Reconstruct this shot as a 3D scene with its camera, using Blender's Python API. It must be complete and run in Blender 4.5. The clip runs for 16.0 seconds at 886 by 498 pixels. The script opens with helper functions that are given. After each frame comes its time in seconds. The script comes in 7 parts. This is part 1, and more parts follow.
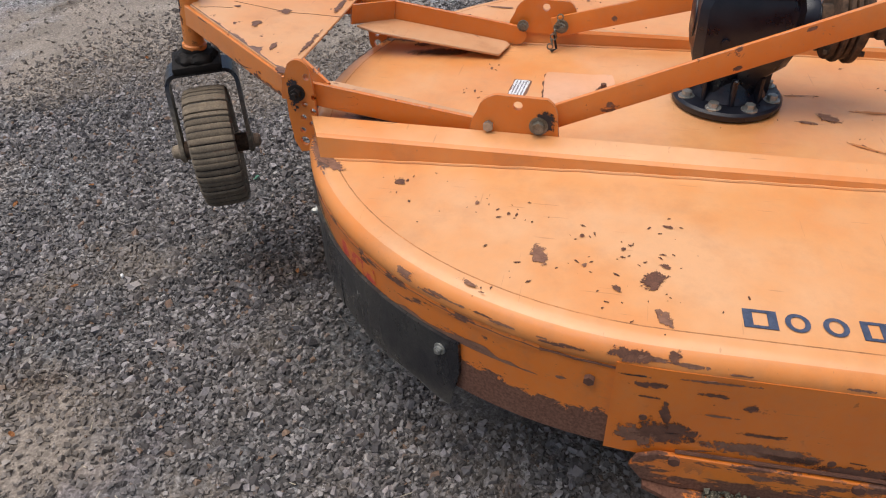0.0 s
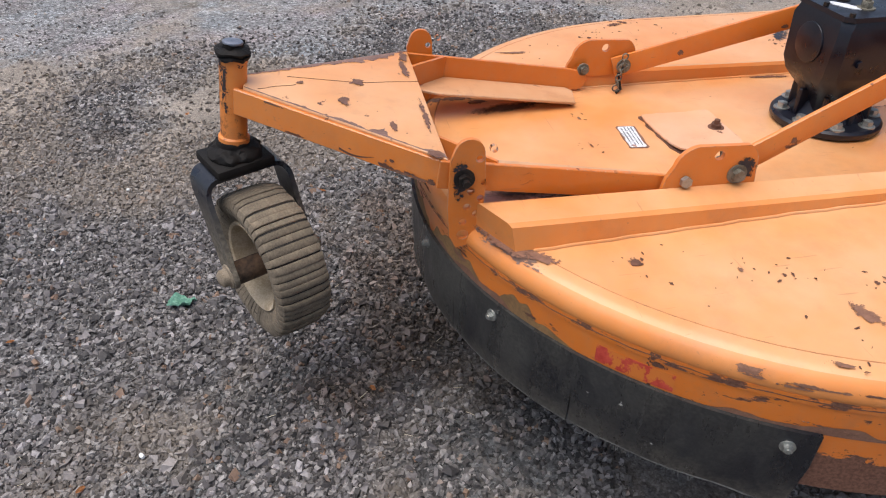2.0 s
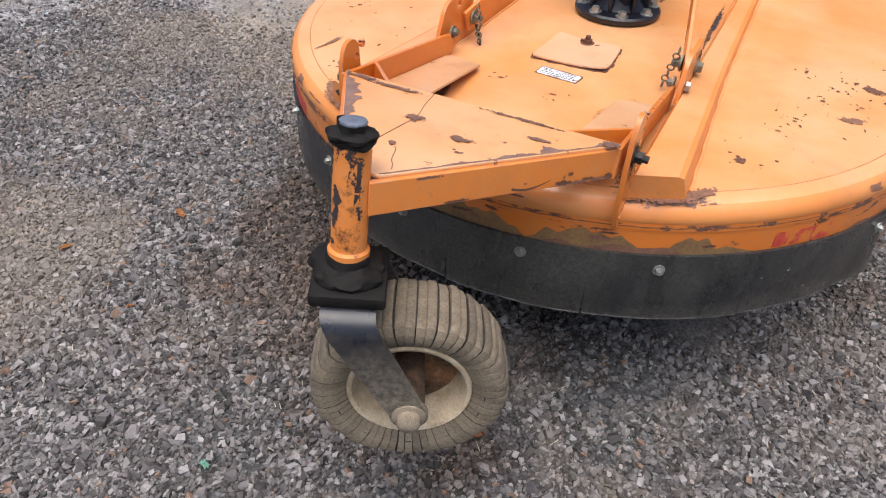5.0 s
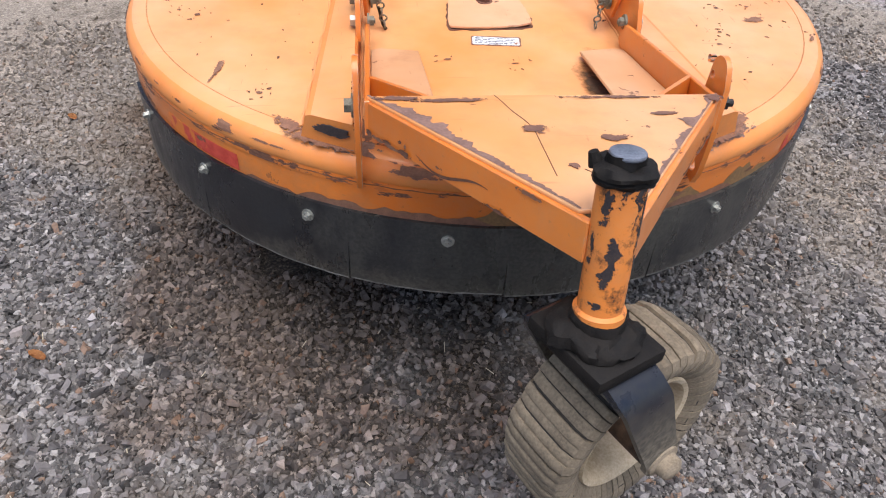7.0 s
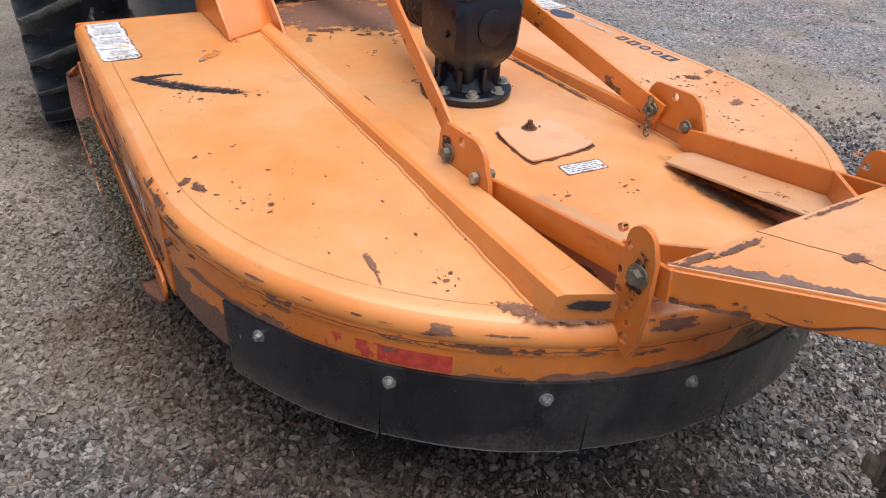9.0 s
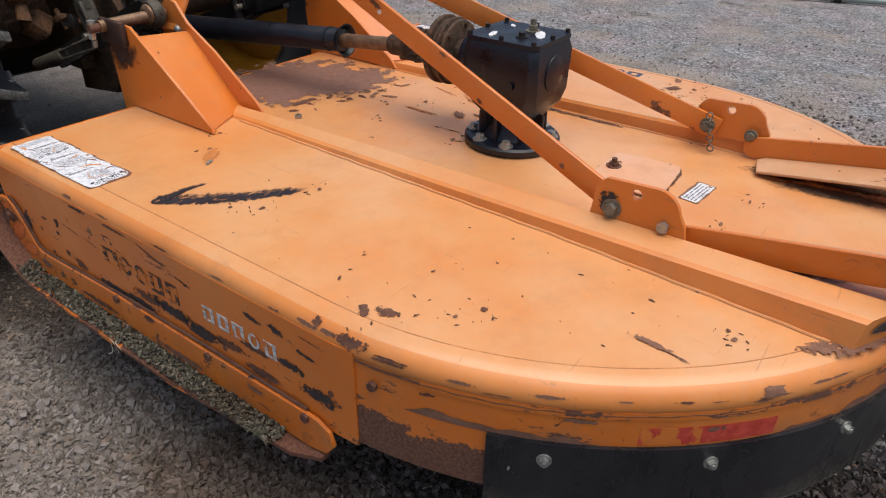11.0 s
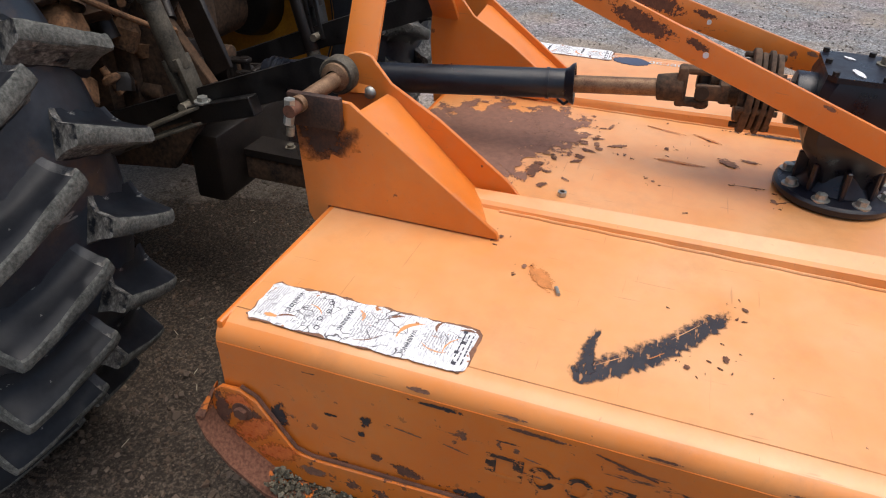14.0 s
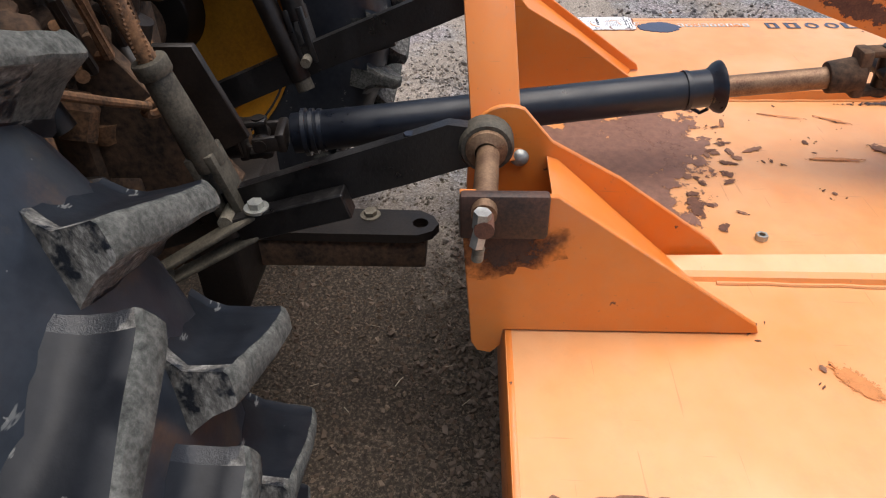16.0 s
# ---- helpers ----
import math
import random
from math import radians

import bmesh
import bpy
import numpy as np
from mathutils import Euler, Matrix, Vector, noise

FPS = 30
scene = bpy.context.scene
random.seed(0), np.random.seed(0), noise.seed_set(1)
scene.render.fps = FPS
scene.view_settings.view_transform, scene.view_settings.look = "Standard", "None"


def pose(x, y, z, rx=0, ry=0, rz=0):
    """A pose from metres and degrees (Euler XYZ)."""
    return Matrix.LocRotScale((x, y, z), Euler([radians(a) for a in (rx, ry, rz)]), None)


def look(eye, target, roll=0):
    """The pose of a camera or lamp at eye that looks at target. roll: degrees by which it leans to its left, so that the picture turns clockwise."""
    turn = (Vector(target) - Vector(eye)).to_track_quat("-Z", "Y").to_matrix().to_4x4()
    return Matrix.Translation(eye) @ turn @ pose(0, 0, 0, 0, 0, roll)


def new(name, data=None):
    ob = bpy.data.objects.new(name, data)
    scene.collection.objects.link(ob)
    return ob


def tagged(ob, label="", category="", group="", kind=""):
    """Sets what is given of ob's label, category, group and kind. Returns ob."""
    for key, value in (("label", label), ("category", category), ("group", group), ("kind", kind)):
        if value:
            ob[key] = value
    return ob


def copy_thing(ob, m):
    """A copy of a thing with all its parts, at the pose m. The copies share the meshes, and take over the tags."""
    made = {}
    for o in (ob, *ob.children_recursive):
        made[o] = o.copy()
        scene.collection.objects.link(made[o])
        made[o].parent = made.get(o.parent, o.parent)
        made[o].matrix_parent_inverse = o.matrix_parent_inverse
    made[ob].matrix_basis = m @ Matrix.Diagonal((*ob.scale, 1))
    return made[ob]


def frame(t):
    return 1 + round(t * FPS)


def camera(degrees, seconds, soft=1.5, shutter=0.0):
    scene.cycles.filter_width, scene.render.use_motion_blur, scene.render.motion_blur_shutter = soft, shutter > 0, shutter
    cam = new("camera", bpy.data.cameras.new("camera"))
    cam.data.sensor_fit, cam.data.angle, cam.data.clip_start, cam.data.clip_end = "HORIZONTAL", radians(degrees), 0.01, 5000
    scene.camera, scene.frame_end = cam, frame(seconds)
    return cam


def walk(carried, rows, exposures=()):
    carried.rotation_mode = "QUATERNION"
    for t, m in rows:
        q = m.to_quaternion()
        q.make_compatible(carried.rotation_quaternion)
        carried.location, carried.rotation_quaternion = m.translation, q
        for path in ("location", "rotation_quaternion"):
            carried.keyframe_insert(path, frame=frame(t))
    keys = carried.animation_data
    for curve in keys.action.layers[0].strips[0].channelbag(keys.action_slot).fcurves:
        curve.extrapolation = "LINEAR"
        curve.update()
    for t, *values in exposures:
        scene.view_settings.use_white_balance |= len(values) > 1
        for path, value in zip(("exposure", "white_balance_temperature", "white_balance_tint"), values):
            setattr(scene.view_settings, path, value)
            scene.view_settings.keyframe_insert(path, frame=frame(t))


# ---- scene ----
cam = camera(65.6, 16.0, 1.1)
PATH = [
    (0, (1.711, -0.299, 1.471), (0.202, -0.69, 0.219), -3.3),
    (0.5, (1.653, -0.553, 1.442), (0.119, -0.849, 0.193), -0.8),
    (1, (1.568, -0.781, 1.434), (0.003, -0.948, 0.199), -0.1),
    (1.5, (1.542, -1.039, 1.436), (-0.055, -0.89, 0.241), 0.8),
    (2, (1.439, -1.235, 1.426), (-0.147, -0.955, 0.24), -0.0),
    (2.5, (1.317, -1.428, 1.437), (-0.265, -1.016, 0.285), 0.1),
    (3, (1.239, -1.652, 1.447), (-0.197, -0.942, 0.25), 1.1),
    (3.5, (1.117, -1.772, 1.432), (-0.256, -0.947, 0.235), 1.0),
    (4, (0.884, -1.873, 1.434), (-0.376, -0.908, 0.217), -0.1),
    (4.5, (0.698, -2.036, 1.42), (-0.264, -0.8, 0.176), 0.4),
    (4.7, (0.618, -2.09, 1.425), (-0.221, -0.782, 0.165), 1.6),
    (5.75, (0.212, -2.172, 1.381), (-0.142, -0.672, 0.092), 2.9),
    (6.8, (-0.216, -2.07, 1.331), (-0.065, -0.564, 0.023), 4.0),
    (7, (-0.289, -2.036, 1.34), (-0.095, -0.547, 0.019), 3.8),
    (7.5, (-0.486, -1.96, 1.347), (-0.039, -0.46, 0.102), 5.6),
    (8, (-0.721, -1.879, 1.372), (-0.085, -0.431, 0.148), 3.7),
    (8.5, (-0.895, -1.731, 1.355), (-0.101, -0.283, 0.227), 4.5),
    (9, (-1.066, -1.577, 1.368), (-0.167, -0.18, 0.253), 4.1),
    (9.2, (-1.169, -1.524, 1.363), (-0.175, -0.144, 0.312), 2.8),
    (11.3, (-1.583, -0.744, 1.36), (-0.147, 0.218, 0.354), 2.2),
    (11.5, (-1.585, -0.647, 1.353), (-0.121, 0.309, 0.381), 2.0),
    (12, (-1.557, -0.435, 1.362), (-0.079, 0.46, 0.356), 1.1),
    (12.5, (-1.623, -0.217, 1.36), (-0.062, 0.532, 0.359), 3.7),
    (13, (-1.692, -0.03, 1.382), (-0.096, 0.611, 0.363), 3.9),
    (13.5, (-1.666, 0.194, 1.365), (-0.113, 0.879, 0.307), 1.1),
    (14, (-1.647, 0.426, 1.373), (-0.052, 0.953, 0.288), 2.0),
    (14.5, (-1.617, 0.653, 1.366), (-0.049, 1.004, 0.175), 2.4),
    (15, (-1.482, 0.833, 1.341), (0.025, 1.202, 0.079), 0.6),
    (15.5, (-1.384, 0.995, 1.356), (0.195, 1.208, 0.147), 0.9),
    (16, (-1.254, 1.126, 1.371), (0.335, 1.203, 0.158), -1.0),
]
walk(cam, [(t, look(eye, target, roll)) for t, eye, target, roll in PATH], [(0.0, 0.03, 6520, 10), (1.0, 0.11, 6350, 10), (2.5, 0.35, 6300, 10), (3.5, 0.43, 6330, 10), (4.5, 0.46, 6360, 10), (7.0, 0.58, 6200, 10), (9.0, 0.25, 6380, 10), (11.5, -0.08, 6500, 10), (12.5, -0.12, 6560, 10), (14.0, 0.18, 6560, 10), (15.5, 0.20, 6540, 10), (16.0, 0.38, 6520, 10)])

# world and light
world = bpy.data.worlds.new("world")
scene.world = world
world.use_nodes = True
wn = world.node_tree
sky = wn.nodes.new("ShaderNodeTexSky")
sky.sky_type, sky.sun_disc = "NISHITA", False
sky.sun_elevation, sky.sun_rotation = radians(78), radians(169)
sky.dust_density, sky.air_density, sky.ozone_density = 4.0, 1.0, 1.0
wn.links.new(sky.outputs[0], wn.nodes["Background"].inputs[0])
wn.nodes["Background"].inputs[1].default_value = 0.124
sun = new("sun", bpy.data.lights.new("sun", "SUN"))
sun.data.energy, sun.data.angle, sun.data.color = 2.5, radians(66), (1.0, 0.97, 0.94)
# a bright overcast sky, brightest high up
sun.matrix_world = look((0.2, -1.05, 5.4), (0, 0, 0))


# ---- materials ----
def material(name):
    m = bpy.data.materials.new(name)
    m.use_nodes = True
    return m, m.node_tree.nodes, m.node_tree.links, m.node_tree.nodes["Principled BSDF"]


def noise_node(n, l, vec, scale, detail=6, rough=0.6, stretch=None):
    t = n.new("ShaderNodeTexNoise")
    t.inputs["Scale"].default_value, t.inputs["Detail"].default_value, t.inputs["Roughness"].default_value = scale, detail, rough
    if stretch:
        mp = n.new("ShaderNodeMapping")
        mp.inputs["Scale"].default_value = stretch
        l.new(vec, mp.inputs[0])
        vec = mp.outputs[0]
    l.new(vec, t.inputs["Vector"])
    return t.outputs["Fac"]


def ramp(n, l, fac, stops):
    r = n.new("ShaderNodeValToRGB")
    while len(r.color_ramp.elements) < len(stops):
        r.color_ramp.elements.new(0.5)
    for e, (p, c) in zip(r.color_ramp.elements, stops):
        e.position = p
        e.color = (*c, 1) if isinstance(c, tuple) else (c, c, c, 1)
    l.new(fac, r.inputs[0])
    return r.outputs[0]


def mix(n, l, fac, a, b, kind="MIX"):
    m = n.new("ShaderNodeMix")
    m.data_type, m.blend_type = "RGBA", kind
    for s, v in ((m.inputs[0], fac), (m.inputs[6], a), (m.inputs[7], b)):
        if isinstance(v, (int, float)):
            s.default_value = v
        elif isinstance(v, tuple):
            s.default_value = (*v, 1)
        else:
            l.new(v, s)
    return m.outputs[2]


def bump(n, l, bsdf, fac, strength, distance):
    b = n.new("ShaderNodeBump")
    b.inputs["Strength"].default_value, b.inputs["Distance"].default_value = strength, distance
    l.new(fac, b.inputs["Height"])
    l.new(b.outputs[0], bsdf.inputs["Normal"])


def coords(n):
    return n.new("ShaderNodeTexCoord").outputs["Object"]


def plain(name, c1, c2, rough=0.6, metal=0.0, scale=30, bump_d=0.001, stretch=None, rough2=None, spec=0.5):
    """Two tones broken up at two scales, with a fine relief."""
    m, n, l, b = material(name)
    v = coords(n)
    big, fine = noise_node(n, l, v, scale, 6, 0.65, stretch), noise_node(n, l, v, scale * 9, 4, 0.6, stretch)
    f = mix(n, l, 0.4, big, fine)
    l.new(ramp(n, l, f, [(0.36, c1), (0.62, c2)]), b.inputs["Base Color"])
    l.new(ramp(n, l, big, [(0.35, rough), (0.65, rough2 if rough2 is not None else min(1.0, rough + 0.15))]), b.inputs["Roughness"])
    b.inputs["Metallic"].default_value = metal
    b.inputs["Specular IOR Level"].default_value = spec
    bump(n, l, b, f, 0.5, bump_d)
    return m


RUST, RUST2 = (0.10, 0.035, 0.018), (0.19, 0.085, 0.05)


# paler tones for upward faces: fading, and sky glare put into the colour
FADED_LIT = ((0.70, 0.266, 0.073), (0.715, 0.327, 0.122), (0.72, 0.382, 0.180))
MIDDLE = ((0.63, 0.160, 0.014), (0.68, 0.188, 0.022), (0.71, 0.228, 0.040))
DEEP = ((0.65, 0.155, 0.011), (0.70, 0.183, 0.017), (0.73, 0.218, 0.030))


def paint(name, speck=0.70, streak=0.0, low=None, stretch=(1, 1, 1), dirt=0.25, rough=0.34, tones=MIDDLE, edge=0.0, grease=0.0, coat=0.38):
    """Sun-faded orange machine paint, chipped to rust; the palest tones also hold sky glare. streak: share of long
    scuffs; low: height under which the paint is worn off.
    """
    m, n, l, b = material(name)
    v = coords(n)
    big, mid, fine = noise_node(n, l, v, 2.2, 4), noise_node(n, l, v, 14, 5), noise_node(n, l, v, 160, 3)
    col = ramp(n, l, mix(n, l, 0.15, big, mid), [(0.36, tones[0]), (0.5, tones[1]), (0.64, tones[2])])
    # grime film
    grime = ramp(n, l, noise_node(n, l, v, 5.5, 8, 0.7), [(0.52, 0.0), (0.72, dirt)])
    col = mix(n, l, grime, col, (0.36, 0.15, 0.06))
    # dust film and fine scratches
    film = ramp(n, l, noise_node(n, l, v, 38, 8, 0.75), [(0.45, 0.0), (0.75, 0.17)])
    col = mix(n, l, film, col, (0.42, 0.27, 0.16))
    for stx in ((0.5, 14, 14), (14, 0.7, 14)):
        scr = ramp(n, l, noise_node(n, l, v, 9, 3, 0.5, stx), [(0.70, 0.0), (0.73, 0.45)])
        col = mix(n, l, scr, col, (0.40, 0.16, 0.06))
    # chips
    chip = ramp(n, l, noise_node(n, l, v, 26, 7, 0.62), [(speck, 0.0), (speck + 0.012, 1.0)])
    area = ramp(n, l, noise_node(n, l, v, 3.1, 3), [(0.44, 0.0), (0.56, 1.0)])
    mask = mix(n, l, 1.0, chip, area, "MULTIPLY")
    if streak:
        st = ramp(n, l, noise_node(n, l, v, 9, 8, 0.7, stretch), [(1 - streak, 0.0), (1.02 - streak, 1.0)])
        mask = mix(n, l, 1.0, mask, st, "LIGHTEN")
    if low is not None:
        sep = n.new("ShaderNodeSeparateXYZ")
        l.new(v, sep.inputs[0])
        wob = n.new("ShaderNodeMath")
        wob.operation = "MULTIPLY_ADD"
        l.new(noise_node(n, l, v, 7, 8, 0.75, (1, 1, 1.6)), wob.inputs[0])
        wob.inputs[1].default_value = 0.20
        l.new(sep.outputs[2], wob.inputs[2])
        cmp = n.new("ShaderNodeMath")
        cmp.operation = "LESS_THAN"
        l.new(wob.outputs[0], cmp.inputs[0])
        cmp.inputs[1].default_value = low + 0.10
        mask = mix(n, l, 1.0, mask, cmp.outputs[0], "LIGHTEN")
    if edge:
        # paint rubbed through to dull metal along the edges
        bv = n.new("ShaderNodeBevel")
        bv.samples = 4
        bv.inputs["Radius"].default_value = edge
        dot = n.new("ShaderNodeVectorMath")
        dot.operation = "DOT_PRODUCT"
        l.new(bv.outputs[0], dot.inputs[0])
        l.new(n.new("ShaderNodeNewGeometry").outputs["Normal"], dot.inputs[1])
        rub = ramp(n, l, dot.outputs["Value"], [(0.80, 1.0), (0.93, 0.0)])
        some = ramp(n, l, noise_node(n, l, v, 17, 7, 0.7), [(0.46, 0.0), (0.56, 1.0)])
        worn = mix(n, l, 1.0, rub, some, "MULTIPLY")
        col = mix(n, l, worn, col, ramp(n, l, noise_node(n, l, v, 45, 4), [(0.4, (0.16, 0.10, 0.075)), (0.6, (0.56, 0.44, 0.34))]))
    if grease:
        film = ramp(n, l, noise_node(n, l, v, 15, 9, 0.78), [(1 - grease, 0.0), (1.10 - grease, 0.93)])
        col = mix(n, l, film, col, (0.014, 0.011, 0.011))
    rust = ramp(n, l, fine, [(0.35, RUST), (0.65, RUST2)])
    l.new(mix(n, l, mask, col, rust), b.inputs["Base Color"])
    rgh = mix(n, l, mask, ramp(n, l, mid, [(0.3, rough), (0.7, rough + 0.12)]), (0.85, 0.85, 0.85))
    l.new(rgh, b.inputs["Roughness"])
    b.inputs["Specular IOR Level"].default_value = 0.5
    b.inputs["Coat Weight"].default_value = coat
    b.inputs["Coat Roughness"].default_value = 0.14
    h = mix(n, l, 0.15, mix(n, l, mask, (0.6, 0.6, 0.6), (0.0, 0.0, 0.0)), fine)
    wave = n.new("ShaderNodeBump")
    wave.inputs["Strength"].default_value, wave.inputs["Distance"].default_value = 0.25, 0.012
    l.new(noise_node(n, l, v, 4.0, 2), wave.inputs["Height"])
    fb = n.new("ShaderNodeBump")
    fb.inputs["Strength"].default_value, fb.inputs["Distance"].default_value = 0.35, 0.0012
    l.new(h, fb.inputs["Height"])
    l.new(wave.outputs[0], fb.inputs["Normal"])
    l.new(fb.outputs[0], b.inputs["Normal"])
    return m


M_DECK = paint("deck_paint", 0.73, tones=FADED_LIT)
M_RIM = paint("rim_paint", 0.70, 0.0, None, (1, 1, 1), 0.45, 0.44, tones=((0.66, 0.20, 0.032), (0.70, 0.24, 0.052), (0.72, 0.29, 0.085)), coat=0.18)
M_SIDE = paint("side_paint", 0.64, 0.345, -0.27, (0.9, 0.55, 3.0), 0.22, tones=DEEP)
M_SKID = paint("skid_paint", 0.62, 0.37, None, (0.9, 0.5, 2.0), 0.6, tones=DEEP)
M_SKIDRUST = paint("rusty_skid_paint", 0.54, 0.52, None, (0.9, 0.4, 1.4), 0.8, tones=DEEP)
M_RUNNER = paint("worn_runner_paint", 0.52, 0.57, None, (0.9, 0.5, 1.2), 0.9, 0.5, tones=DEEP, coat=0.05)
M_LIP = paint("lip_paint", 0.6, 0.46, None, (1.2, 1.2, 3.0), 0.5, tones=DEEP)
M_BAND = paint("band_paint", 0.64, 0.38, -0.17, (0.9, 0.7, 3.0), 0.6, tones=DEEP)
M_FRAME = paint("frame_paint", 0.69, 0.0, edge=0.004)
M_TAIL = paint("tail_paint", 0.66, 0.0, None, (1, 1, 1), 0.3, edge=0.004)
M_TAILTOP = paint("tail_top_paint", 0.66, 0.0, None, (1, 1, 1), 0.3, tones=FADED_LIT, edge=0.005)
M_COVER = paint("pale_cover_paint", 0.66, 0.0, None, (1, 1, 1), 0.3, tones=((0.71, 0.34, 0.17), (0.73, 0.385, 0.215), (0.74, 0.42, 0.255)), edge=0.006)
M_SHELF = paint("dusty_shelf_paint", 0.64, 0.0, None, (1, 1, 1), 0.7, 0.5, tones=((0.55, 0.27, 0.12), (0.60, 0.33, 0.17), (0.62, 0.38, 0.22)), edge=0.005)
M_STRAP = paint("strap_paint", 0.66, 0.36, None, (0.6, 0.35, 0.6), edge=0.004)
M_POST = paint("post_paint", 0.68, 0.33, None, (1.4, 1.4, 0.7), 0.6, 0.5, grease=0.49, coat=0.08)
M_RUST = plain("rust", (0.075, 0.03, 0.018), (0.17, 0.075, 0.045), 0.85, 0, 60, 0.001)
M_RUSTB = plain("brown_rust", (0.14, 0.06, 0.035), (0.26, 0.13, 0.08), 0.8, 0, 40, 0.001)
M_SEAM = plain("dirty_seam", (0.30, 0.125, 0.048), (0.68, 0.29, 0.105), 0.7, 0, 9, 0.0004)
M_SMEAR = plain("black_smear", (0.012, 0.012, 0.018), (0.06, 0.04, 0.035), 0.7, 0, 45, 0.0005)


def nearness(n, l, v, x, y, reach, height):
    d = n.new("ShaderNodeVectorMath")
    d.operation = "DISTANCE"
    l.new(v, d.inputs[0])
    d.inputs[1].default_value = (x, y, 0.0)
    r = n.new("ShaderNodeMapRange")
    for k, val in enumerate((reach * 0.25, reach, height, 0.0)):
        r.inputs[1 + k].default_value = val
    l.new(d.outputs["Value"], r.inputs[0])
    return r.outputs[0]


def plus(n, l, a, b):
    m = n.new("ShaderNodeMath")
    l.new(a, m.inputs[0])
    l.new(b, m.inputs[1])
    return m.outputs[0]


def flap_rubber():
    m, n, l, b = material("flap_rubber")
    v = coords(n)
    big, fine = noise_node(n, l, v, 13, 6, 0.65, (1, 1, 0.4)), noise_node(n, l, v, 130, 4)
    c = ramp(n, l, mix(n, l, 0.35, big, fine), [(0.36, (0.005, 0.006, 0.010)), (0.64, (0.022, 0.023, 0.026))])
    # dried mud thrown up along the lower edge
    sep = n.new("ShaderNodeSeparateXYZ")
    l.new(v, sep.inputs[0])
    up = n.new("ShaderNodeMath")
    up.operation = "MULTIPLY_ADD"
    l.new(noise_node(n, l, v, 6, 8, 0.75), up.inputs[0])
    up.inputs[1].default_value = 0.22
    l.new(sep.outputs[2], up.inputs[2])
    rng = n.new("ShaderNodeMapRange")
    for k, val in enumerate((-0.200, -0.140, 0.80, 0.0)):
        rng.inputs[1 + k].default_value = val
    l.new(up.outputs[0], rng.inputs[0])
    mud = ramp(n, l, fine, [(0.35, (0.05, 0.044, 0.036)), (0.65, (0.14, 0.125, 0.10))])
    c = mix(n, l, rng.outputs[0], c, mud)
    # dust thrown by the tail wheel, in runs and smears
    near = plus(n, l, nearness(n, l, v, 0.10, -1.02, 0.75, 0.36), noise_node(n, l, v, 5, 8, 0.7, (1, 1, 0.45)))
    near = plus(n, l, near, nearness(n, l, v, 0.72, -0.80, 0.55, 0.22))
    film = ramp(n, l, near, [(0.60, 0.0), (0.92, 0.85)])
    c = mix(n, l, film, c, ramp(n, l, fine, [(0.35, (0.050, 0.049, 0.042)), (0.65, (0.098, 0.094, 0.080))]))
    nick = ramp(n, l, noise_node(n, l, v, 40, 3), [(0.735, 0.0), (0.755, 1.0)])
    l.new(mix(n, l, nick, c, (0.35, 0.34, 0.31)), b.inputs["Base Color"])
    l.new(ramp(n, l, big, [(0.35, 0.20), (0.65, 0.46)]), b.inputs["Roughness"])
    bump(n, l, b, mix(n, l, 0.5, big, fine), 0.5, 0.002)
    return m


M_RUBBER = flap_rubber()
M_FLAPEDGE = plain("worn_flap_edge", (0.06, 0.058, 0.052), (0.32, 0.305, 0.275), 0.85, 0, 24, 0.001)
M_THREAD = plain("frayed_thread", (0.10, 0.095, 0.085), (0.26, 0.25, 0.22), 0.9, 0, 60, 0.0003)
M_BLACK = plain("black_paint", (0.0025, 0.0035, 0.009), (0.008, 0.009, 0.016), 0.24, 0, 18, 0.0008, None, 0.5)
M_GREASE = plain("greasy_dirt", (0.004, 0.0035, 0.0035), (0.016, 0.013, 0.011), 0.6, 0, 50, 0.004, spec=0.2)


def chipped(name, c1, c2, rough, wild=2.1, soft=0.03, scale=95):
    """Bare patches whose rim frays into specks; the paint underneath shows between them."""
    m = plain(name, c1, c2, rough, 0, 55, 0.0006)
    n, l = m.node_tree.nodes, m.node_tree.links
    b = n["Principled BSDF"]
    tc = n.new("ShaderNodeTexCoord")
    mp = n.new("ShaderNodeMapping")
    mp.inputs["Location"].default_value = (-1, -1, 0)
    mp.inputs["Scale"].default_value = (2, 2, 0)
    l.new(tc.outputs["Generated"], mp.inputs[0])
    ln = n.new("ShaderNodeVectorMath")
    ln.operation = "LENGTH"
    l.new(mp.outputs[0], ln.inputs[0])
    ma = n.new("ShaderNodeMath")
    ma.operation = "MULTIPLY_ADD"
    l.new(noise_node(n, l, n.new("ShaderNodeNewGeometry").outputs["Position"], scale, 9, 0.70), ma.inputs[0])
    ma.inputs[1].default_value = wild
    l.new(ln.outputs["Value"], ma.inputs[2])
    cut = 0.5 * wild + 0.62
    mr = n.new("ShaderNodeMapRange")
    for k, val in enumerate((cut - soft, cut + soft, 1.0, 0.0)):
        mr.inputs[1 + k].default_value = val
    l.new(ma.outputs[0], mr.inputs[0])
    l.new(mr.outputs[0], b.inputs["Alpha"])
    return m


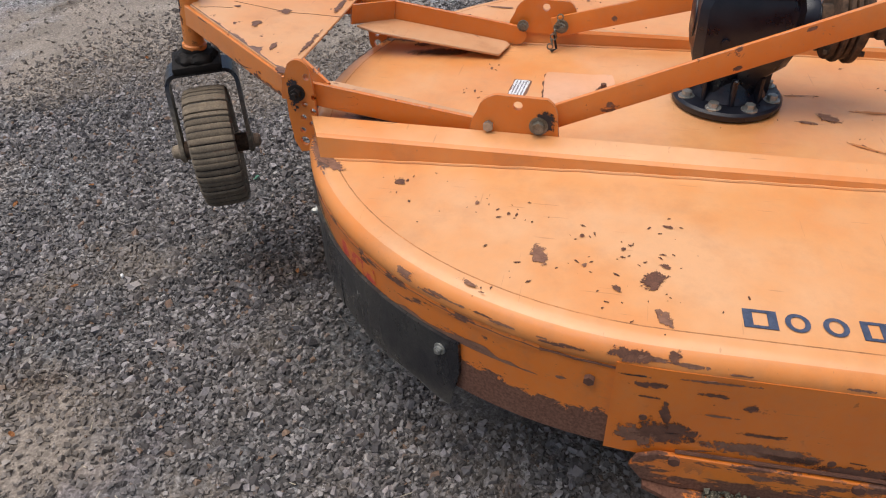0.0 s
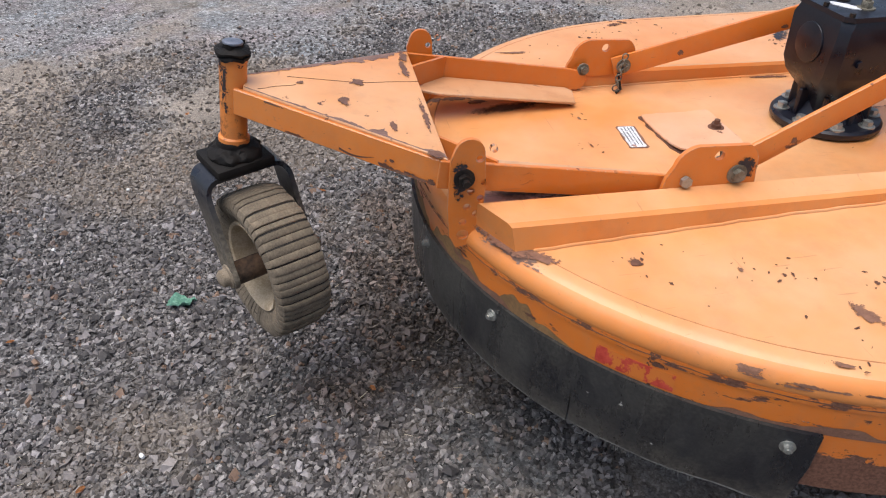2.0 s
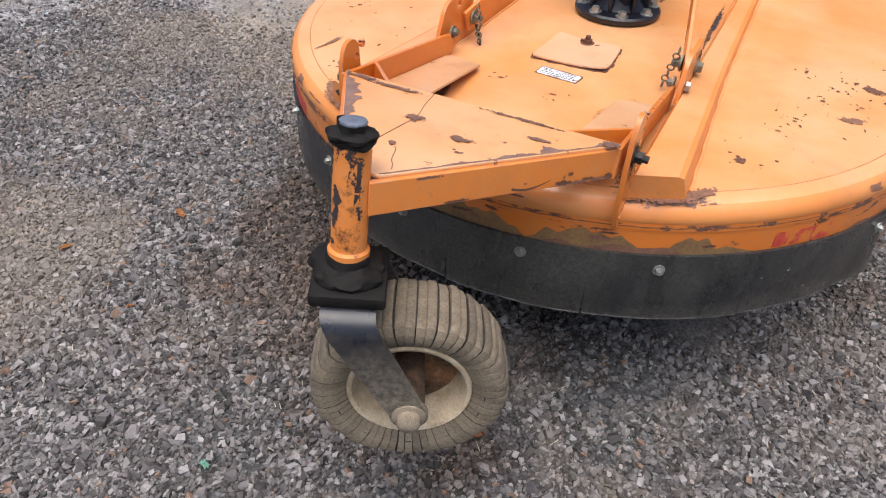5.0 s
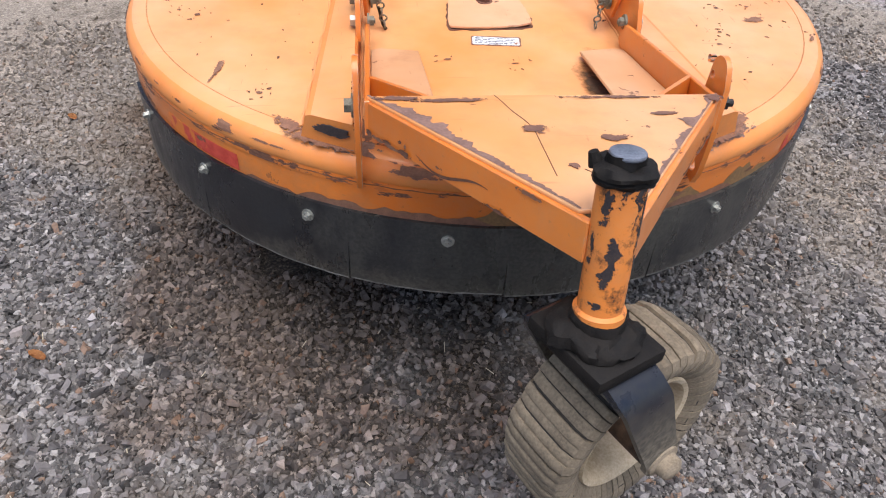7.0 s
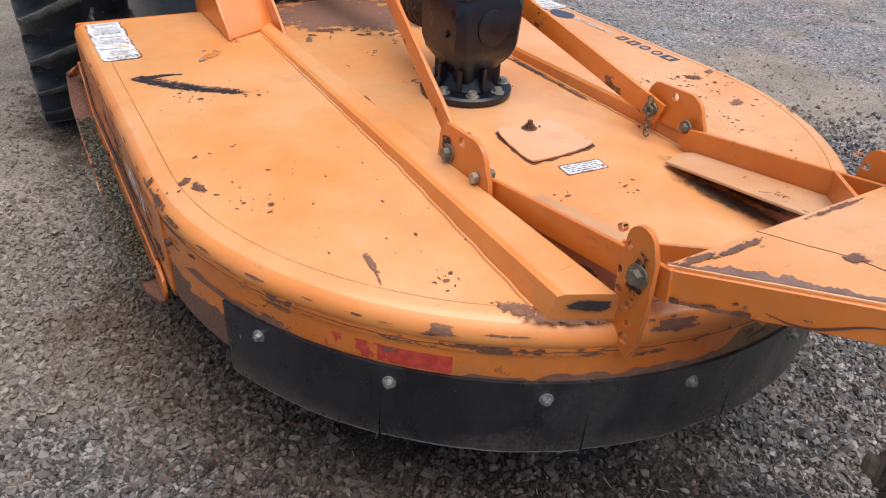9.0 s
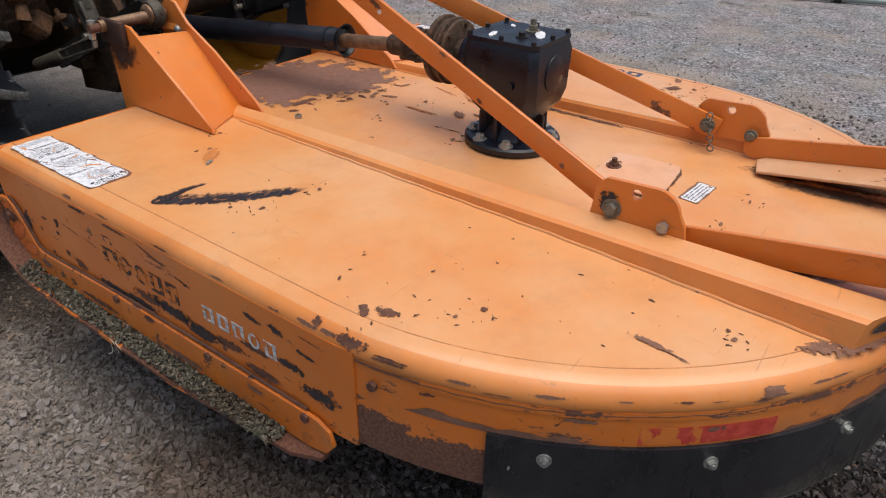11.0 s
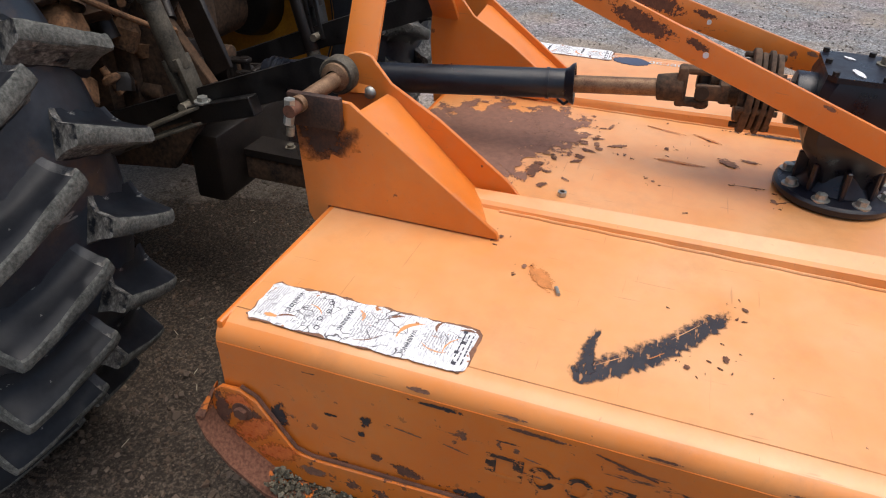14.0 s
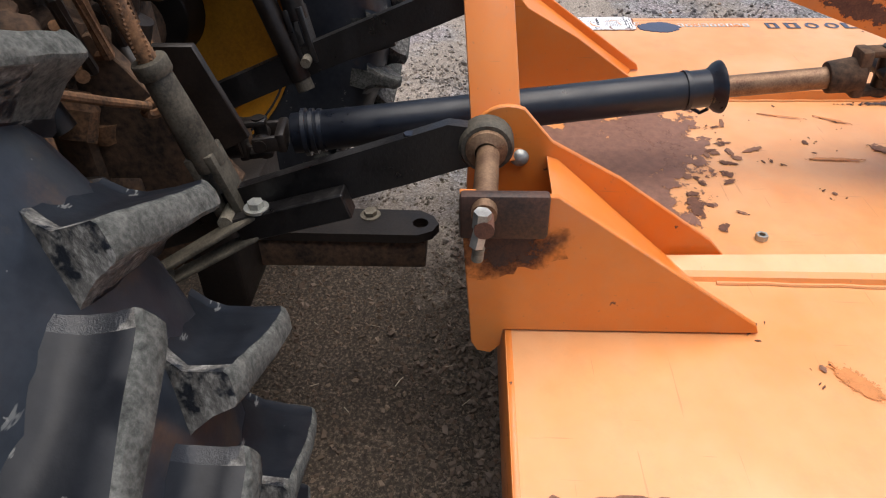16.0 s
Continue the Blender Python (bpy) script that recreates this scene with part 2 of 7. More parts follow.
M_CHIP = chipped("rust_chip", (0.075, 0.03, 0.018), (0.17, 0.075, 0.045), 0.85)
M_CHIPB = chipped("brown_chip", (0.14, 0.06, 0.035), (0.26, 0.13, 0.08), 0.8)
M_BARE = chipped("bare_patch", (0.15, 0.068, 0.045), (0.25, 0.125, 0.085), 0.75, 1.6, 0.015, 20)
M_EDGERUST = chipped("edge_rust", (0.10, 0.045, 0.03), (0.20, 0.10, 0.07), 0.8, 2.6, 0.02, 60)
M_SCORCH = chipped("scorched_paint", (0.02, 0.012, 0.010), (0.09, 0.04, 0.022), 0.7, 1.5, 0.28, 40)
M_CHIPS = chipped("black_scuff", (0.012, 0.012, 0.018), (0.06, 0.04, 0.035), 0.7, 2.5)
M_BOLT = plain("zinc_bolt", (0.28, 0.29, 0.27), (0.5, 0.5, 0.46), 0.4, 0.8, 60, 0.0004)
M_DIRTBOLT = plain("dirty_bolt", (0.10, 0.085, 0.06), (0.30, 0.27, 0.21), 0.6, 0.5, 60, 0.0006)
M_PTO = plain("shaft_steel", (0.12, 0.06, 0.035), (0.30, 0.19, 0.11), 0.45, 0.5, 35, 0.0008)
M_SHIELD = plain("shield_plastic", (0.003, 0.0045, 0.009), (0.010, 0.013, 0.020), 0.24, 0, 12, 0.0008, None, 0.5)
M_TYREGAP = plain("dark_gap_rubber", (0.012, 0.010, 0.008), (0.040, 0.033, 0.026), 0.9, 0, 22, 0.002)
M_TAILTYRE = plain("tail_tyre_rubber", (0.095, 0.076, 0.055), (0.255, 0.208, 0.150), 0.9, 0, 22, 0.002)
n_, l_ = M_TAILTYRE.node_tree.nodes, M_TAILTYRE.node_tree.links
b_ = n_["Principled BSDF"]
tone_ = ramp(n_, l_, n_.new("ShaderNodeObjectInfo").outputs["Random"], [(0.0, (0.70, 0.68, 0.65)), (0.3, (0.90, 0.88, 0.85)), (1.0, (1.06, 1.03, 0.98))])
l_.new(mix(n_, l_, 1.0, b_.inputs["Base Color"].links[0].from_socket, tone_, "MULTIPLY"), b_.inputs["Base Color"])
M_NUT = plain("dusty_nut", (0.15, 0.115, 0.075), (0.33, 0.265, 0.19), 0.8, 0, 40, 0.001)
M_TAILRIM = plain("dusty_rim", (0.34, 0.255, 0.15), (0.58, 0.475, 0.34), 0.8, 0, 25, 0.001)


def tyre_rubber(name, c1, c2, rough, spec):
    m = plain(name, c1, c2, rough, 0, 7, 0.0015, None, rough + 0.2, spec)
    n, l = m.node_tree.nodes, m.node_tree.links
    b = n["Principled BSDF"]
    old = b.inputs["Base Color"].links[0].from_socket
    v = coords(n)
    mud = ramp(n, l, noise_node(n, l, v, 5, 9, 0.72), [(0.57, 0.0), (0.68, 0.85)])
    scr = ramp(n, l, noise_node(n, l, v, 24, 4, 0.6, (0.35, 1.5, 1.5)), [(0.675, 0.0), (0.69, 0.75)])
    nick = ramp(n, l, noise_node(n, l, v, 60, 3, 0.5), [(0.735, 0.0), (0.75, 0.8)])
    c = mix(n, l, mud, old, (0.072, 0.048, 0.031))
    c = mix(n, l, scr, c, (0.17, 0.17, 0.16))
    l.new(mix(n, l, nick, c, (0.20, 0.195, 0.18)), b.inputs["Base Color"])
    return m


M_TYRE = tyre_rubber("lug_flank_rubber", (0.0036, 0.0048, 0.0078), (0.0115, 0.0135, 0.0175), 0.38, 0.27)
# base lifted to blue-grey as the sky's sheen; lug flanks stay near black
M_CARCASS = tyre_rubber("carcass_sheen", (0.010, 0.0135, 0.020), (0.028, 0.033, 0.042), 0.30, 0.5)


def lug_rubber():
    """Rubber rubbed grey and torn by stones."""
    m, n, l, b = material("worn_lug_rubber")
    v = coords(n)
    fine, mid, big = noise_node(n, l, v, 150, 5, 0.7), noise_node(n, l, v, 34, 7, 0.7), noise_node(n, l, v, 7, 5, 0.65)
    top = ramp(n, l, mix(n, l, 0.5, mid, fine), [(0.34, (0.020, 0.021, 0.019)), (0.47, (0.066, 0.068, 0.062)), (0.62, (0.145, 0.145, 0.132))])
    gone = ramp(n, l, mix(n, l, 0.35, big, mid), [(0.60, 0.0), (0.66, 0.9)])
    l.new(mix(n, l, gone, top, (0.012, 0.012, 0.014)), b.inputs["Base Color"])
    b.inputs["Roughness"].default_value = 0.9
    b.inputs["Specular IOR Level"].default_value = 0.25
    bump(n, l, b, mix(n, l, 0.5, mid, fine), 0.8, 0.004)
    return m


M_LUG = lug_rubber()


def torn_rubber():
    """Flank of a lug: black rubber, torn pale and fibrous in broad patches."""
    m, n, l, b = material("torn_flank_rubber")
    v = coords(n)
    fine, big = noise_node(n, l, v, 90, 6, 0.7, (1, 1, 0.4)), noise_node(n, l, v, 8, 7, 0.68)
    pale = ramp(n, l, fine, [(0.34, (0.040, 0.038, 0.035)), (0.50, (0.120, 0.115, 0.104)), (0.64, (0.27, 0.262, 0.24))])
    torn = ramp(n, l, big, [(0.45, 0.0), (0.49, 0.95)])
    l.new(mix(n, l, torn, (0.010, 0.012, 0.016), pale), b.inputs["Base Color"])
    l.new(ramp(n, l, torn, [(0.0, 0.34), (1.0, 0.9)]), b.inputs["Roughness"])
    bump(n, l, b, fine, 0.7, 0.003)
    return m


M_TORN = torn_rubber()
M_IRON = plain("dark_iron", (0.004, 0.0032, 0.003), (0.022, 0.015, 0.011), 0.42, 0.1, 16, 0.002)
M_GREYIRON = plain("grey_iron", (0.03, 0.026, 0.019), (0.125, 0.108, 0.080), 0.6, 0.2, 22, 0.0015)
M_MUDIRON = plain("muddy_casting", (0.008, 0.006, 0.004), (0.130, 0.074, 0.042), 0.85, 0, 9, 0.004)
M_RUSTMUD = plain("rusty_mud", (0.024, 0.013, 0.008), (0.29, 0.145, 0.066), 0.85, 0, 14, 0.004)
M_PINBLOCK = plain("rusty_dark_plate", (0.012, 0.009, 0.008), (0.085, 0.040, 0.026), 0.5, 0.1, 22, 0.002)
M_LINK = plain("worn_black_iron", (0.002, 0.002, 0.003), (0.014, 0.0125, 0.0115), 0.26, 0.0, 16, 0.003, None, 0.6, 0.5)
M_YELLOW = plain("yellow_paint", (0.34, 0.145, 0.008), (0.54, 0.245, 0.014), 0.5, 0, 10, 0.001)
M_GALV = plain("galvanised_pipe", (0.22, 0.26, 0.25), (0.36, 0.40, 0.38), 0.5, 0.3, 12, 0.0008)
M_WHITE = plain("white_sticker", (0.5, 0.5, 0.52), (0.82, 0.82, 0.82), 0.5, 0, 30, 0.0003)
M_INK = plain("black_ink", (0.02, 0.02, 0.03), (0.06, 0.06, 0.08), 0.6, 0, 60, 0.0002)
M_BLUE = plain("blue_letter", (0.02, 0.03, 0.06), (0.07, 0.09, 0.15), 0.45, 0, 90, 0.0002)
def torn_red(name, loss):
    m, n, l, b = material(name)
    v = coords(n)
    red = ramp(n, l, noise_node(n, l, v, 60, 4), [(0.35, (0.46, 0.035, 0.022)), (0.65, (0.62, 0.08, 0.05))])
    gone = ramp(n, l, noise_node(n, l, v, 22, 7, 0.7, (1, 1, 0.7)), [(loss, 0.0), (loss + 0.03, 1.0)])
    l.new(mix(n, l, gone, red, (0.66, 0.185, 0.028)), b.inputs["Base Color"])
    b.inputs["Roughness"].default_value = 0.5
    return m


M_RED, M_REDTORN = torn_red("red_sticker", 0.60), torn_red("shredded_red_sticker", 0.50)


def worn_print(name, c1, c2, loss):
    """Printed letters rubbed away in streaks down to the orange paint."""
    m, n, l, b = material(name)
    v = n.new("ShaderNodeNewGeometry").outputs["Position"]
    ink = ramp(n, l, noise_node(n, l, v, 90, 4), [(0.35, c1), (0.65, c2)])
    gone = ramp(n, l, noise_node(n, l, v, 26, 8, 0.75, (1, 0.6, 1.6)), [(loss, 0.0), (loss + 0.02, 1.0)])
    l.new(mix(n, l, gone, ink, (0.64, 0.19, 0.035)), b.inputs["Base Color"])
    b.inputs["Roughness"].default_value = 0.55
    return m


M_BLACKLET = worn_print("worn_black_letter", (0.02, 0.012, 0.01), (0.07, 0.035, 0.025), 0.49)
M_PALE = worn_print("worn_pale_letter", (0.35, 0.36, 0.36), (0.75, 0.76, 0.76), 0.54)
M_GREEN = plain("green_cloth", (0.07, 0.20, 0.135), (0.19, 0.36, 0.27), 0.8, 0, 60, 0.002)
M_PEBBLE = plain("white_stone", (0.55, 0.54, 0.52), (0.78, 0.77, 0.74), 0.7, 0, 40, 0.0006)
M_LEAF = plain("dry_leaf", (0.30, 0.10, 0.03), (0.5, 0.24, 0.09), 0.8, 0, 60, 0.001)
M_STRAW = plain("straw", (0.35, 0.28, 0.18), (0.6, 0.54, 0.42), 0.8, 0, 60, 0.0005)


# where dry dust lies: centre and reach of each patch on the yard
DUST = [(-1.85, -1.62, 0.62), (-1.42, -1.25, 0.42), (-1.22, -1.95, 0.45), (-1.20, 0.42, 0.60), (-1.7, -3.1, 1.0), (0.9, -1.7, 0.40), (2.6, 0.8, 0.9)]


def soil_shade_mask(n, l, v):
    """Brown soil in ragged patches; the broad ones also paint shade round deck and tractor."""
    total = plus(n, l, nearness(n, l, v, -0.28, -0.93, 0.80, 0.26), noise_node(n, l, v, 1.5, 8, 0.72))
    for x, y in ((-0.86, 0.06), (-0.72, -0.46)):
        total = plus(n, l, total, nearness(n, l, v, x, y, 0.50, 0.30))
    # broad dark patch behind the tractor: brown earth with its shade painted in
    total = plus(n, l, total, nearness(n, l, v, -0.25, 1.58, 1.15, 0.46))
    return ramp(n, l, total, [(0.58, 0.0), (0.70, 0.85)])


def dust_mask(n, l, v):
    """Pale brown dust: in patches, and more of it towards the tractor."""
    total = plus(n, l, nearness(n, l, v, -0.7, 2.4, 3.2, 0.34), noise_node(n, l, v, 1.1, 8, 0.70))
    for x, y, reach in DUST:
        total = plus(n, l, total, nearness(n, l, v, x, y, reach, 0.26))
    return ramp(n, l, total, [(0.50, 0.0), (0.64, 0.9)])


def ground_material():
    m, n, l, b = material("gravel_ground")
    v = coords(n)

    def chips(scale):
        t = n.new("ShaderNodeTexVoronoi")
        t.inputs["Scale"].default_value = scale
        l.new(v, t.inputs["Vector"])
        bw = n.new("ShaderNodeRGBToBW")
        l.new(t.outputs["Color"], bw.inputs[0])
        return t, bw.outputs[0]

    vor, cell = chips(64)
    vor2, cell2 = chips(150)
    patch = dust_mask(n, l, v)
    fine = noise_node(n, l, v, 110, 6, 0.75)
    chip = mix(n, l, 0.45, cell, cell2)
    grey = ramp(n, l, mix(n, l, 0.35, chip, fine), [(0.25, (0.03, 0.028, 0.027)), (0.45, (0.105, 0.10, 0.098)), (0.60, (0.19, 0.182, 0.178)), (0.75, (0.36, 0.35, 0.34))])
    tint = ramp(n, l, noise_node(n, l, v, 1.9, 6, 0.6), [(0.35, (0.93, 1.0, 1.04)), (0.5, (1.0, 1.0, 1.0)), (0.62, (1.07, 0.98, 1.0))])
    grey = mix(n, l, 1.0, grey, tint, "MULTIPLY")
    # shade between stones painted into the nearby ground; glare lightens it farther out
    loose = n.new("ShaderNodeMapRange")
    dist = n.new("ShaderNodeVectorMath")
    dist.operation = "DISTANCE"
    l.new(v, dist.inputs[0])
    dist.inputs[1].default_value = (-0.25, -0.55, 0.0)
    for k, val in enumerate((1.0, 2.3, 0.58, 1.34)):
        loose.inputs[1 + k].default_value = val
    l.new(dist.outputs["Value"], loose.inputs[0])
    grey = mix(n, l, 1.0, grey, loose.outputs[0], "MULTIPLY")
    brown = ramp(n, l, mix(n, l, 0.18, fine, cell2), [(0.30, (0.100, 0.081, 0.064)), (0.5, (0.230, 0.192, 0.155)), (0.68, (0.39, 0.335, 0.28))])
    # reddish brown soil in patches, with shade round the machine painted in
    soil_shade = soil_shade_mask(n, l, v)
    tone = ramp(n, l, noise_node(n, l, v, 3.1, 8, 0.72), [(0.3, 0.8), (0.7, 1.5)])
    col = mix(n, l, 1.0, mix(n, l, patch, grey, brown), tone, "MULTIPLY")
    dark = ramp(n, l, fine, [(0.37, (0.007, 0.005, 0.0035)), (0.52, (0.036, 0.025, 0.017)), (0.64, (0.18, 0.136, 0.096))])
    l.new(mix(n, l, soil_shade, col, dark), b.inputs["Base Color"])
    b.inputs["Roughness"].default_value = 0.85
    b.inputs["Specular IOR Level"].default_value = 0.2
    h = mix(n, l, 0.35, chip, fine)
    bump(n, l, b, h, 0.9, 0.009)
    return m


def stone_material(name, stops, dusty=True):
    m, n, l, b = material(name)
    isl = n.new("ShaderNodeNewGeometry").outputs["Random Per Island"]
    v = coords(n)
    base = ramp(n, l, isl, stops)
    base = mix(n, l, 0.33, base, ramp(n, l, noise_node(n, l, v, 120, 5, 0.7), [(0.32, 0.25), (0.68, 0.78)]), "OVERLAY")
    # dust lying on some of them
    if dusty:
        half = mix(n, l, 0.75, (0.0, 0.0, 0.0), dust_mask(n, l, v))
        base = mix(n, l, half, base, mix(n, l, 0.70, base, (0.27, 0.220, 0.170)))
    # stones there take the brown tint and the painted shade too
    darkened = mix(n, l, 1.0, base, (0.62, 0.50, 0.41), "MULTIPLY")
    l.new(mix(n, l, soil_shade_mask(n, l, v), base, darkened), b.inputs["Base Color"])
    b.inputs["Roughness"].default_value = 0.75
    bump(n, l, b, noise_node(n, l, v, 260, 3), 0.5, 0.002)
    return m


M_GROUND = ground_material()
GREYS = [(0.0, (0.034, 0.032, 0.031)), (0.25, (0.070, 0.066, 0.064)), (0.50, (0.116, 0.111, 0.108)), (0.72, (0.165, 0.158, 0.154)), (0.88, (0.222, 0.215, 0.210)), (0.965, (0.30, 0.292, 0.285)), (0.98, (0.17, 0.115, 0.08))]
GREYS = [(p, tuple(c * k for c, k in zip(col, (1.20, 1.145, 1.105)))) for p, col in GREYS]
M_STONE = stone_material("grey_stone", GREYS)
M_SLATE = stone_material("slate_stone", [(p, tuple(c * k for c, k in zip(col, (1.0, 0.985, 1.02)))) for p, col in GREYS])
# outer stones lightened to carry the glare of a flat view
M_PALESTONE = stone_material("pale_stone", [(p, tuple(c * 1.5 for c in col)) for p, col in GREYS])
M_EARTHGRIT = stone_material("earth_grit", [(0.0, (0.02, 0.015, 0.011)), (0.4, (0.055, 0.040, 0.028)), (0.8, (0.14, 0.108, 0.08)), (0.97, (0.38, 0.34, 0.29))])
M_GRIT = stone_material("dusty_grit", [(0.0, (0.028, 0.025, 0.016)), (0.4, (0.082, 0.073, 0.048)), (0.9, (0.19, 0.17, 0.12))], False)


# ---- mesh helpers ----
def part(name, bm, mat, parent=None, label="", smooth=35, m=None):
    """Link a bmesh as one mesh object under a thing or a part."""
    me = bpy.data.meshes.new(name)
    bmesh.ops.recalc_face_normals(bm, faces=bm.faces)
    bm.to_mesh(me)
    bm.free()
    for p in me.polygons:
        p.use_smooth = smooth > 0
    if smooth > 0:
        me.set_sharp_from_angle(angle=radians(smooth))
    me.materials.append(mat)
    ob = new(name, me)
    if parent:
        ob.parent = parent
    if m is not None:
        ob.matrix_local = m
    if label:
        tagged(ob, label)
    return ob


def again(ob, m, name=None):
    """Another object on the same mesh, with its sub-parts, under the same parent."""
    o = copy_thing(ob, m)
    o.matrix_local = m
    if name:
        o.name = name
    return o


def lit_steep_tones(ob, other, limit=0.93):
    """Sky glare as paint: upward faces stay pale and faded, steep ones turn deeper."""
    ob.data.materials.append(other)
    for p in ob.data.polygons:
        if p.normal.z < limit:
            p.material_index = 1


def thing(name, label, category, group="", kind="", m=None):
    e = new(name)
    e.empty_display_size = 0.1
    if m is not None:
        e.matrix_world = m
    return tagged(e, label, category, group, kind)


def bevelled(bm, width, segments=2, angle=30):
    edges = [e for e in bm.edges if len(e.link_faces) == 2 and e.calc_face_angle(0) > radians(angle)]
    bmesh.ops.bevel(bm, geom=edges, offset=width, segments=segments, profile=0.5, affect="EDGES", clamp_overlap=True)
    return bm


def add_box(bm, lo, hi, m=None):
    c, s = [(a + b) / 2 for a, b in zip(lo, hi)], [abs(b - a) for a, b in zip(lo, hi)]
    mat = Matrix.Translation(c) @ Matrix.Diagonal((*s, 1))
    return bmesh.ops.create_cube(bm, size=1, matrix=(m @ mat) if m is not None else mat)["verts"]


def box(lo, hi, bev=0.003, m=None, seg=2):
    bm = bmesh.new()
    add_box(bm, lo, hi, m)
    return bevelled(bm, bev, seg) if bev else bm


def axis_matrix(p, q):
    """Maps z to the way from p to q, with its middle at the origin of the result."""
    p, q = Vector(p), Vector(q)
    return Matrix.Translation((p + q) / 2) @ (q - p).to_track_quat("Z", "Y").to_matrix().to_4x4(), (q - p).length


def add_cyl(bm, p, q, r, r2=None, seg=24):
    m, h = axis_matrix(p, q)
    return bmesh.ops.create_cone(bm, cap_ends=True, segments=seg, radius1=r, radius2=r if r2 is None else r2, depth=h, matrix=m)["verts"]


def cyl(p, q, r, r2=None, seg=24, bev=0.0):
    bm = bmesh.new()
    add_cyl(bm, p, q, r, r2, seg)
    return bevelled(bm, bev, 2, 40) if bev else bm


def lathe(profile, seg=48, m=None):
    """Turn (radius, height) pairs about z."""
    bm = bmesh.new()
    rings = [[bm.verts.new((r * math.cos(2 * math.pi * i / seg), r * math.sin(2 * math.pi * i / seg), z)) for i in range(seg)] for r, z in profile]
    for a, b in zip(rings, rings[1:]):
        for i in range(seg):
            bm.faces.new((a[i], a[(i + 1) % seg], b[(i + 1) % seg], b[i]))
    if m is not None:
        bm.transform(m)
    return bm


def plate(pts, thick, to3, bev=0.0015, holes=()):
    """A flat plate from a 2D outline; to3 maps (u, v, w) to 3D, w across the thickness. holes: (u, v, radius)."""
    bm = bmesh.new()
    loops = [list(pts)] + [[(u + r * math.cos(2 * math.pi * k / 14), v + r * math.sin(2 * math.pi * k / 14)) for k in range(14)] for u, v, r in holes]
    edges = []
    for lp in loops:
        vs = [bm.verts.new((u, v, -thick / 2)) for u, v in lp]
        edges += [bm.edges.new((vs[i], vs[(i + 1) % len(vs)])) for i in range(len(vs))]
    bmesh.ops.triangle_fill(bm, use_beauty=True, use_dissolve=False, edges=edges)
    if holes:
        for f in list(bm.faces):
            c = f.calc_center_median()
            if any((c.x - u) ** 2 + (c.y - v) ** 2 < (r * 0.9) ** 2 for u, v, r in holes):
                bm.faces.remove(f)
    ret = bmesh.ops.extrude_face_region(bm, geom=list(bm.faces))
    for e in ret["geom"]:
        if isinstance(e, bmesh.types.BMVert):
            e.co.z += thick
    bmesh.ops.recalc_face_normals(bm, faces=bm.faces)
    if bev and not holes:
        bmesh.ops.dissolve_limit(bm, angle_limit=radians(1), verts=bm.verts, edges=bm.edges)
        bevelled(bm, bev, 1, 50)
    for v in bm.verts:
        v.co = Vector(to3(*v.co))
    return bm


def arc(cx, cy, r, a0, a1, n=10):
    return [(cx + r * math.cos(radians(a0 + (a1 - a0) * i / n)), cy + r * math.sin(radians(a0 + (a1 - a0) * i / n))) for i in range(n + 1)]


def tube(points, r, seg=8, closed=False):
    """A round bar along points."""
    bm = bmesh.new()
    pts = [Vector(p) for p in points]
    rings = []
    for i, p in enumerate(pts):
        a, b = pts[i - 1] if i or closed else p, pts[(i + 1) % len(pts)] if i < len(pts) - 1 or closed else p
        q = (b - a).to_track_quat("Z", "Y")
        rings.append([bm.verts.new(p + q @ Vector((r * math.cos(2 * math.pi * k / seg), r * math.sin(2 * math.pi * k / seg), 0))) for k in range(seg)])
    pairs = list(zip(rings, rings[1:])) + ([(rings[-1], rings[0])] if closed else [])
    for a, b in pairs:
        for k in range(seg):
            bm.faces.new((a[k], a[(k + 1) % seg], b[(k + 1) % seg], b[k]))
    if not closed:
        bm.faces.new(rings[0])
        bm.faces.new(rings[-1])
    return bm


def ring(c, axis, r, t):
    q = Vector(axis).to_track_quat("Z", "Y")
    return tube([Vector(c) + q @ Vector((r * math.cos(2 * math.pi * k / 20), r * math.sin(2 * math.pi * k / 20), 0)) for k in range(20)], t, 6, True)


def hex_bolt(p, d, r=0.011, h=0.009, washer=True, nut_end=0.0):
    """A hexagon head with a washer at p, standing out along d."""
    bm = bmesh.new()
    p, d = Vector(p), Vector(d).normalized()
    if washer:
        add_cyl(bm, p - d * 0.002, p + d * 0.003, r * 1.55, seg=18)
    add_cyl(bm, p + d * 0.001, p + d * (0.003 + h), r, seg=6)
    if nut_end:
        add_cyl(bm, p + d * h, p + d * (h + nut_end), r * 0.55, seg=10)
    return bm


def blotch(rx, ry, n=22, rough=0.35, seed=0, notch=0):
    """An uneven flat patch round the origin, with a slight thickness and a ragged edge."""
    rnd = random.Random(seed)
    off = Vector((seed * 3.7, seed * 1.3, 0))
    bm = bmesh.new()
    n = max(14, int(n * 1.9))
    rx, ry = rx * 1.18, ry * 1.18
    pts = []
    for i in range(n):
        a = 2 * math.pi * i / n
        d = Vector((math.cos(a), math.sin(a), 0))
        k = 1 + rough * (0.9 * noise.noise(d * 1.1 + off) + 0.7 * noise.noise(d * 2.9 + off) + 0.45 * noise.noise(d * 7 + off)) + rnd.uniform(-0.09, 0.06)
        k = max(0.25, k)
        pts.append((rx * k * math.cos(a), ry * k * math.sin(a)))
    c = bm.verts.new((0, 0, 0.0008))
    top = [bm.verts.new((x, y, 0.0008)) for x, y in pts]
    low = [bm.verts.new((x * 1.02, y * 1.02, -0.0012)) for x, y in pts]
